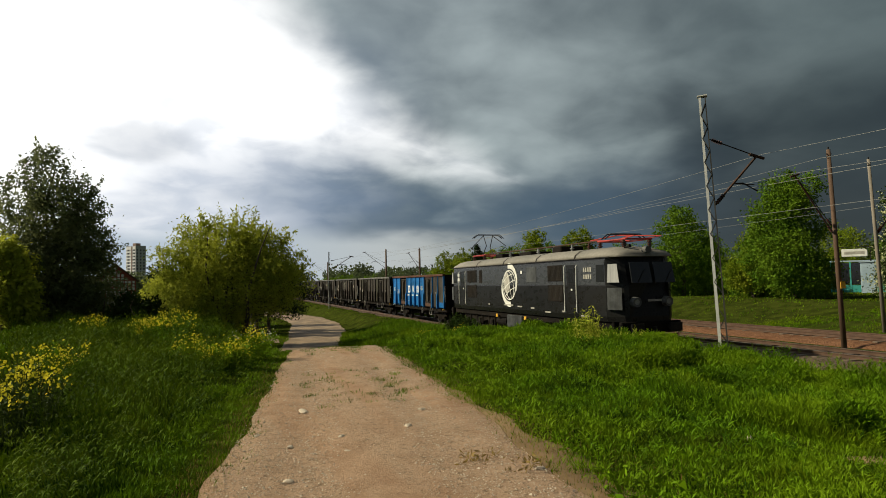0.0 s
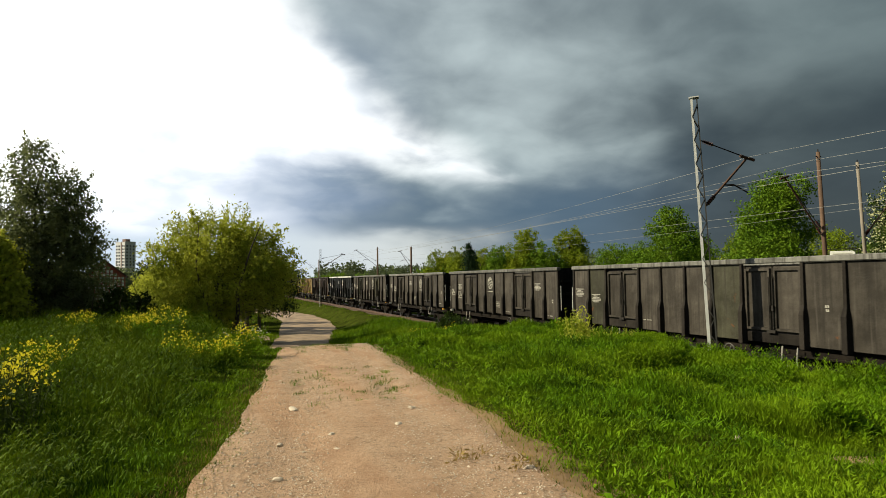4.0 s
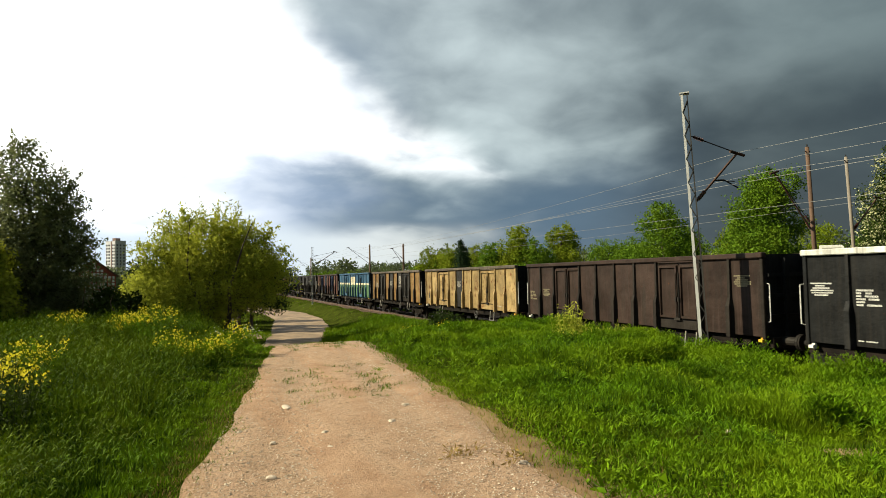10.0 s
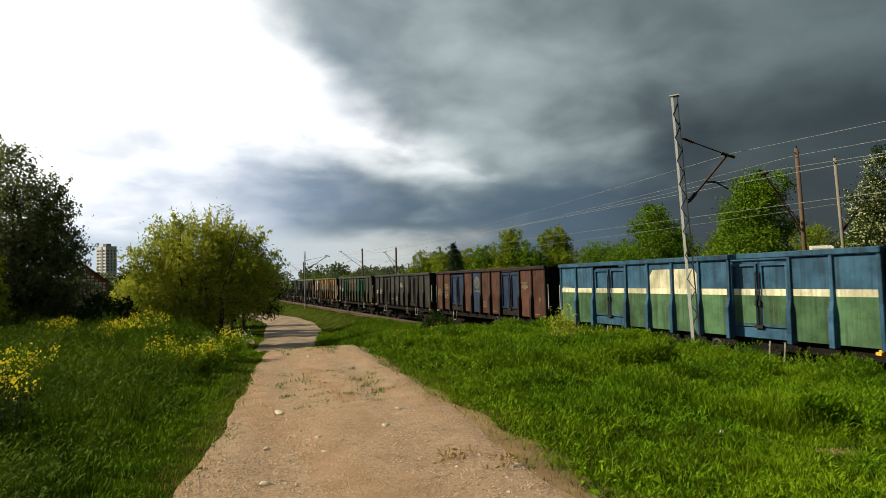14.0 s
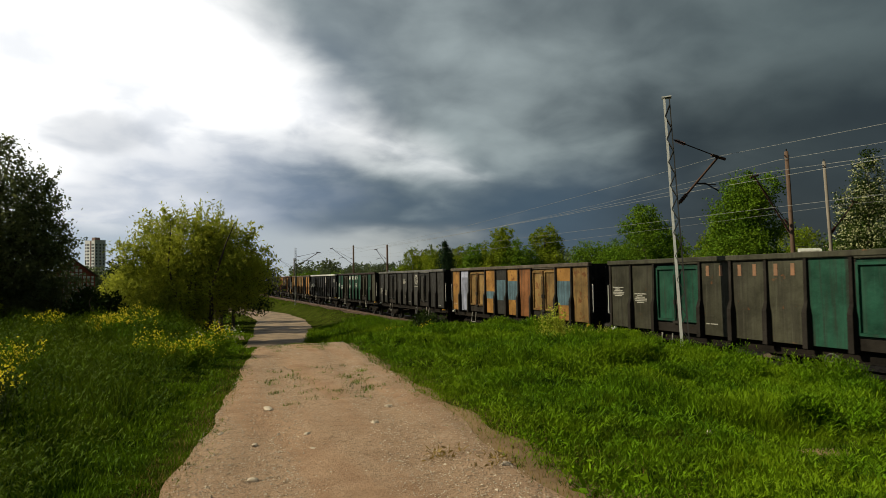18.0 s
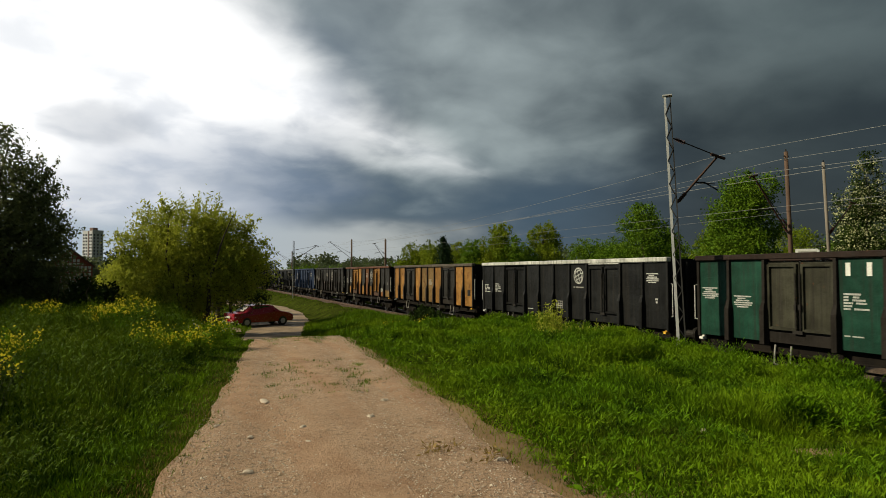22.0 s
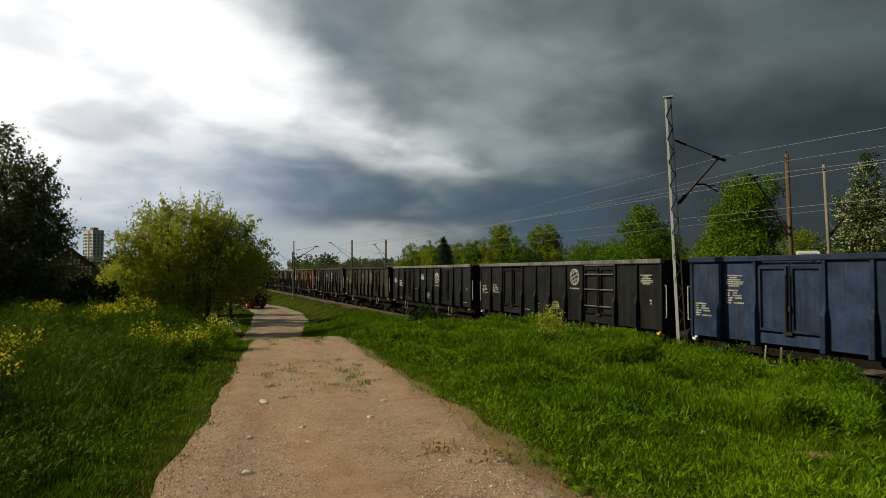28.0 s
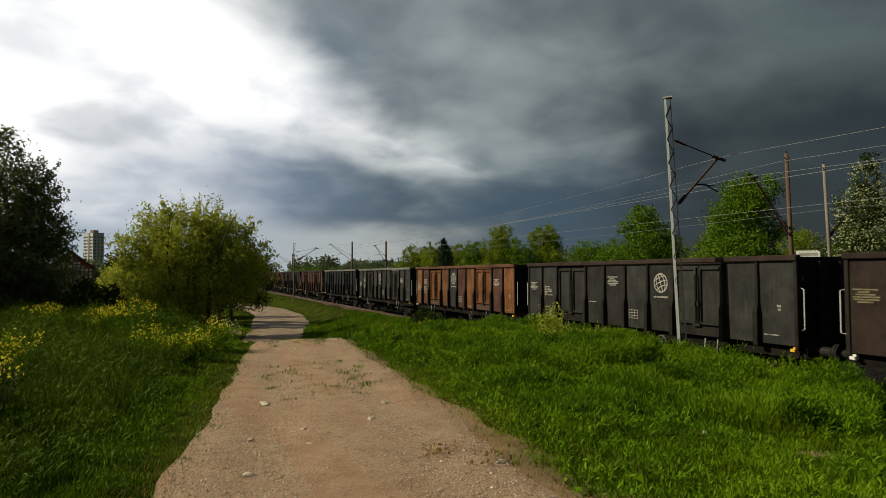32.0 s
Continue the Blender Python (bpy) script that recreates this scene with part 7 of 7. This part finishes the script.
gz = float(height(57.0, 42.4))
sg = thing("station_sign", pose(56.3, 42.7, gz, 0, 0, -53), "white station name board on two thin posts", "sign")
part("board", Shape().box((-1.02, -0.04, 3.42 - gz - 0.36), (1.02, 0.04, 3.42 - gz + 0.36), 0.02), M_WHITE, sg)
part("name_bar", Shape().box((-0.8, -0.05, 3.42 - gz - 0.14), (0.8, -0.041, 3.42 - gz + 0.12)), M_FADED, sg, "unreadable grey lettering bar")
part("board_frame", Shape().box((-1.3, -0.03, 3.95 - gz), (1.3, 0.03, 4.0 - gz)), M_DARKSTEEL, sg)
for x in (-1.25, 1.25):
    part("post", Shape().tube((x, 0.06, -0.3), (x, 0.06, 4.0 - gz), 0.05), M_DARKSTEEL, sg)
kb = thing("kiosk_cabinet", pose(56.4, 41.5, gz, 0, 0, -53), "pale blue sheet metal cabinet by the halt", "cabinet")
part("body", Shape().box((-0.62, -0.5, -0.3), (0.62, 0.5, 2.45 - gz), 0.03), C_KIOSK, kb)
part("lid", Shape().box((-0.72, -0.58, 2.45 - gz + 0.003), (0.72, 0.58, 2.55 - gz), 0.02), C_KIOSK, kb)
part("door", Shape().box((-0.5, -0.53, 0.0), (0.5, -0.505, 2.2 - gz), 0.01), C_KIOSK, kb)
sh_ = thing("shelter", pose(57.6, 43.2, gz, 0, 0, -53), "turquoise steel waiting shelter with glass panes", "shelter")
for x in (-2.4, -0.8, 0.8, 2.4):
    part("post", Shape().box((x - 0.06, -0.06, -0.3), (x + 0.06, 0.06, 2.6 - gz)), C_TEAL2, sh_)
part("top_beam", Shape().box((-2.6, -0.08, 2.6 - gz), (2.6, 1.4, 2.72 - gz)), C_KIOSK, sh_)
for x in (-1.6, 0.0, 1.6):
    part("pane", Shape().box((x - 0.72, -0.02, 0.75), (x + 0.72, 0.02, 2.5 - gz)), M_GLASSDARK, sh_)
    part("lower_panel", Shape().box((x - 0.72, -0.03, -0.2), (x + 0.72, 0.03, 0.7)), C_TEAL2, sh_)


# ---------------------------------------------------------------- weeds, flowers, stones
def weed_clump(name, x, y, h, wd, stems, label, mat=None, flower=None, leaf=0.11, seed=0, per=26, aspect=0.3, category="weed", bloom=14):
    r = np.random.default_rng(seed + 200)
    mat = mat or M_WEED
    t = thing(name, pose(x, y, float(height(x, y)) - 0.02), label, category, "weed clumps")
    L, S, T = [], Shape(), []
    for i in range(stems):
        a, q = r.uniform(0, 6.283), wd * 0.5 * math.sqrt(r.random())
        b = np.array([q * math.cos(a), q * math.sin(a), 0.0])
        hh = h * r.uniform(0.65, 1.1) * (1 - 0.35 * q / wd)
        top = b + [b[0] * 0.5 + r.normal() * 0.05, b[1] * 0.5 + r.normal() * 0.05, hh]
        S.tube(b, top, 0.006, 0.003, 3, False)
        u = r.random((per, 1)) ** 0.8
        L.append(b + (top - b) * u + r.normal(size=(per, 3)) * 0.045)
        T.append(top + r.normal(size=(bloom if r.random() < 0.75 else 2, 3)) * [0.04, 0.04, 0.045])
    v, f = leaf_quads(np.concatenate(L), leaf, -0.15, aspect, r)
    tagged(part("foliage", mesh_fast("foliage", v, f, mat), mat, t), kind="stuff")
    tagged(part("stalk", S, mat, t), kind="stuff")
    if flower:
        v, f = leaf_quads(np.concatenate(T), 0.034, 0, 0.95, r)
        tagged(part("bloom", mesh_fast("bloom", v, f, flower), flower, t, "small yellow flower heads" if flower is M_FLOWER else "small white flower heads"), kind="stuff")
    return t


def nettle_clump(x, y, h, wd, seed):
    """A dense rounded clump: upright stems that splay outwards, with long narrow leaves."""
    r = np.random.default_rng(seed + 300)
    n = int(420 * wd)
    a, q = r.uniform(0, 6.283, n), np.sqrt(r.random(n))
    px, py = q * np.cos(a) * wd * 0.42, q * np.sin(a) * wd * 0.42
    base = float(height(x, y)) - 0.02
    t = thing("weed_clump", pose(x, y, base), "bushy clump of fresh green nettles on the bank", "weed", "weed clumps")
    v, f = shoots(x + px, y + py, h * np.sqrt(1.05 - q * q * 0.8), np.full(n, 0.16), 10, 0.8, np.stack([px, py], 1) * 0.9)
    tagged(part("foliage", mesh_fast("foliage", v - np.array([x, y, base]), f, M_WEED), M_WEED, t), kind="stuff")
    stalks = Shape()
    for k in range(0, n, 6):
        stalks.tube((px[k], py[k], -0.05), (px[k] * 1.3, py[k] * 1.3, h * 0.7), 0.006, 0.004, 3, False)
    tagged(part("stalk", stalks, M_WEED, t), kind="stuff")


for i, (x, y, h, wd) in enumerate([(8.9, 11.6, 0.62, 1.1), (9.8, 11.9, 0.6, 1.0), (10.4, 9.5, 0.8, 0.9), (11.3, 8.3, 0.85, 1.1), (7.3, 5.7, 0.34, 0.5), (11.6, 11.7, 0.62, 0.9), (10.9, 10.6, 0.6, 0.8),
                                   (11.9, 9.6, 0.5, 0.8), (9.2, 7.4, 0.45, 0.8), (10.3, 13.4, 0.45, 1.1), (11.4, 14.4, 0.42, 1.1), (10.7, 15.8, 0.42, 1.1), (8.2, 9.3, 0.42, 0.9), (9.2, 17.0, 0.5, 1.2), (10.6, 7.2, 0.5, 0.7)]):
    nettle_clump(x, y, h, wd, i)
for i, (x, y, h, wd) in enumerate([(7.8, 20.6, 1.2, 0.6), (8.0, 20.2, 1.0, 0.6), (6.8, 24.5, 0.6, 0.8), (5.9, 19.0, 0.4, 0.7)]):
    weed_clump("tall_weed", x, y, h, wd, 90, "tall dark green nettle clump in the grass", M_LEAF_DARK if i < 2 else M_WEED, seed=20 + i, leaf=0.11, per=30)
FLOWERS = [(-1.95, 7.4, 0.72, 0.62), (-2.15, 8.1, 0.7, 0.6), (-2.4, 11.0, 0.62, 0.6), (-3.4, 19.6, 0.72, 0.6), (-1.6, 17.6, 0.55, 0.55), (-1.1, 16.4, 0.76, 0.55), (-0.5, 12.6, 0.62, 0.5), (-0.2, 12.3, 0.42, 0.4), (0.58, 13.6, 0.55, 0.42), (0.22, 12.1, 0.42, 0.36), (-1.9, 18.3, 0.6, 0.5), (6.1, 19.0, 0.42, 0.5), (7.6, 19.8, 0.5, 0.6), (8.1, 21.5, 0.6, 0.4)]
for i, (x, y, h, wd) in enumerate(FLOWERS):
    weed_clump("flowering_weed", x, y, h * 1.2 + 0.05, wd, 32, "clump of yellow-flowering weeds in tall grass", M_LEAF_DARK if i < 2 else M_WEED, M_FLOWER, seed=40 + i, leaf=0.075, category="wildflower", bloom=7 if x > -0.6 else 14)
for i, (x, y, h, wd) in enumerate([(0.75, 15.6, 0.62, 0.8), (6.6, 21.5, 0.5, 1.2), (7.2, 27.0, 0.6, 1.5), (6.4, 23.5, 0.5, 1.2)]):
    weed_clump("flowering_weed", x, y, h, wd, 34, "clump of cow parsley with small white heads", M_WEED, M_UMBEL if i != 1 else None, seed=70 + i, leaf=0.085, category="wildflower", bloom=3)
weed_clump("sapling", 10.2, 16.3, 1.35, 0.7, 40, "thin yellowish sapling before the passing train", M_LEAF_BUSH, None, seed=90, leaf=0.12, per=16, category="sapling")
weed_clump("sapling", 10.9, 16.0, 0.75, 1.6, 40, "low brownish bramble beside the rails", M_LEAF_BUSH, None, seed=91, leaf=0.08, per=20, category="bramble")
for i, (x, y) in enumerate([(2.35, 4.75), (2.55, 4.9), (2.2, 5.3), (2.05, 5.1)]):
    weed_clump("dry_weed", x, y, 0.10, 0.22, 9, "dead dry weed tuft on the track", M_DRYGRASS, None, seed=100 + i, leaf=0.05, per=6, category="dry weed")
weed_clump("dock_plant", 3.0, 4.15, 0.14, 0.5, 22, "broad-leaved dock plant at the track's edge", M_WEED, None, seed=120, leaf=0.09, per=4, aspect=0.55)


def stone(name, x, y, sx, sy, sz, seed, label):
    r = np.random.default_rng(seed)
    bm = bmesh.new()
    bmesh.ops.create_icosphere(bm, subdivisions=2, radius=1.0)
    for v in bm.verts:
        k = 1 + 0.28 * noise.noise(v.co * 1.4 + Vector((seed * 3.1, 0, 0)))
        v.co = Vector((v.co.x * sx * k, v.co.y * sy * k, v.co.z * sz * k))
    me = bpy.data.meshes.new(name)
    bm.to_mesh(me)
    bm.free()
    me.materials.append(M_STONE)
    ob = new(name, me)
    ob.matrix_basis = pose(x, y, float(height(x, y)) + 0.025, 0, 0, r.uniform(0, 180))
    return tagged(ob, label, "stone", "stones on the track")


M_STONE = surface("pale_stone", (0.44, 0.36, 0.28), (0.6, 0.52, 0.42), 12, 0.9)
for i, (x, y, a, b, c) in enumerate([(0.95, 8.0, 0.16, 0.05, 0.02), (1.15, 6.45, 0.05, 0.04, 0.03), (1.9, 6.6, 0.05, 0.04, 0.025), (2.5, 4.75, 0.05, 0.03, 0.025), (0.5, 5.2, 0.045, 0.035, 0.02), (2.2, 13.4, 0.12, 0.04, 0.02),
                                     (1.1, 5.9, 0.04, 0.03, 0.02), (0.62, 6.3, 0.04, 0.03, 0.02), (1.6, 8.6, 0.04, 0.03, 0.02), (2.3, 7.4, 0.05, 0.04, 0.02), (4.9, 4.9, 0.045, 0.03, 0.03), (0.35, 6.9, 0.05, 0.03, 0.02)]):
    stone("stone", x, y, a, b, c, i + 1, "pale flat stone lying on the dirt track")
n = 13000
py = 3.0 + 13.0 * rng.random(n) ** 1.4
pu = rng.uniform(-1.02, 1.02, n)
px = road_mid(py) + pu * road_half(py)
pz = height(px, py) + 0.033
rad = rng.uniform(0.004, 0.011, n) * np.where(rng.random(n) < 0.06, 1.7, 1.0)
base = np.array([(1, 0, 0), (-0.5, 0.87, 0), (-0.5, -0.87, 0), (0.3, 0.2, 0.7), (-0.4, 0.1, 0.62)], np.float32)
ang = rng.uniform(0, 6.283, n)
ca, sa = np.cos(ang), np.sin(ang)
rot = np.stack([base[None, :, 0] * ca[:, None] - base[None, :, 1] * sa[:, None], base[None, :, 0] * sa[:, None] + base[None, :, 1] * ca[:, None], np.broadcast_to(base[None, :, 2], (n, 5))], -1)
pv = rot * rad[:, None, None] + np.stack([px, py, pz], 1)[:, None, :]
pf = np.array([(0, 3, 2), (0, 1, 3), (1, 4, 3), (1, 2, 4), (2, 3, 4)])
tagged(new("loose_pebbles", mesh_fast("loose_pebbles", pv.reshape(-1, 3), (np.arange(n)[:, None, None] * 5 + pf).reshape(-1, 3), M_STONE)), "loose pale pebbles on the dirt track", "pebbles", kind="stuff")
# dry, trodden fringe of the track
x, y, d = scatter(150000, 2.6, 13.0)
gap = np.abs(x - road_mid(y)) - road_half(y)
wide = 0.3 + 1.2 * ((x > road_mid(y)) & (y < 6.8))
keep = (gap > -0.2 + 0.25 * patchy(x, y, 0.5, 51)) & (gap < wide * rng.random(len(x)) + 0.1)
v, f = blades(x[keep], y[keep], rng.uniform(0.02, 0.08, keep.sum()), np.full(keep.sum(), 0.004), 0.7, 1)
tagged(new("dry_fringe", mesh_fast("dry_fringe", v, f, M_DRYGRASS)), "short dry yellowish grass along the track", "dry grass", kind="stuff")

# sparse green tufts between the wheel ruts
ty = np.concatenate([rng.uniform(8.0, 11.5, 60), rng.uniform(14.0, 16.5, 60)])
tx = road_mid(ty) + rng.normal(size=120) * 0.42
tx, ty = (tx[:, None] + rng.normal(size=(120, 26)) * 0.07).ravel(), (ty[:, None] + rng.normal(size=(120, 26)) * 0.05).ravel()
v, f = blades(tx, ty, rng.uniform(0.03, 0.075, len(tx)), np.full(len(tx), 0.006), 0.6, 1)
v[:, 2] += 0.03
tagged(new("rut_grass", mesh_fast("rut_grass", v, f, M_GRASS)), "sparse green tufts between the wheel ruts", "grass", kind="stuff")


# ---------------------------------------------------------------- movement
def lead(t):
    """Where the coupling behind the locomotive stands along the line at t seconds."""
    return 38.45 - 10.845 * t - 0.02657 * t ** 2 + 0.000276 * t ** 3


CAR_WAY = [  # seconds, x, y, heading in degrees clockwise from +y
    (0.0, -30.0, 41.3, 86), (17.0, -30.0, 41.3, 86), (19.0, -19.0, 42.0, 86), (20.5, -5.0, 42.8, 86), (21.5, 3.6, 44.2, 80), (22.0, 5.0, 45.2, 70), (22.5, 6.2, 46.6, 52), (23.0, 7.0, 48.2, 30),
    (23.5, 7.5, 50.2, 10), (24.0, 7.75, 52.6, -2), (24.5, 7.75, 55.2, -8), (25.0, 7.6, 57.6, -12), (25.5, 7.35, 60.0, -12), (27.5, 6.9, 66.5, -12), (28.0, 6.6, 68.0, -14), (29.0, 6.0, 70.4, -16), (32.0, 4.0, 77.0, -18)]


def motions():
    step_t = [SECONDS * i / 32 for i in range(33)]
    for i, wg in enumerate(TRAIN):
        walk(wg, [(t, pose(TRACKS[0], lead(t) + (i + 0.5) * PITCH, RAIL_Z)) for t in step_t])
    walk(loco, [(t, pose(TRACKS[0], lead(t) - 0.15, RAIL_Z)) for t in step_t])
    # wheelsets roll: one turn for each circumference; equal wheelsets share one movement
    every = [i / FPS for i in range(frame(SECONDS))]
    for radius, owners in ((0.46, TRAIN), (0.60, [loco])):
        done = {}
        for o in (c for owner in owners for c in owner.children_recursive):
            if not o.name.startswith("wheelset"):
                continue
            y, z = round(o.matrix_basis.translation.y, 2), o.matrix_basis.translation.z
            if y not in done:
                walk(o, [(t, Matrix.Translation((0, y, z)) @ Euler(((lead(0) - lead(t)) / radius, 0, 0)).to_matrix().to_4x4()) for t in every])
                done[y] = o.animation_data
            else:
                o.rotation_mode = "QUATERNION"
                o.animation_data_create()
                o.animation_data.action = done[y].action
                o.animation_data.action_slot = done[y].action_slot
    walk(car, [(t, pose(x, y, float(height(x, y)) + 0.04, 0, 0, -h)) for t, x, y, h in CAR_WAY])


motions()
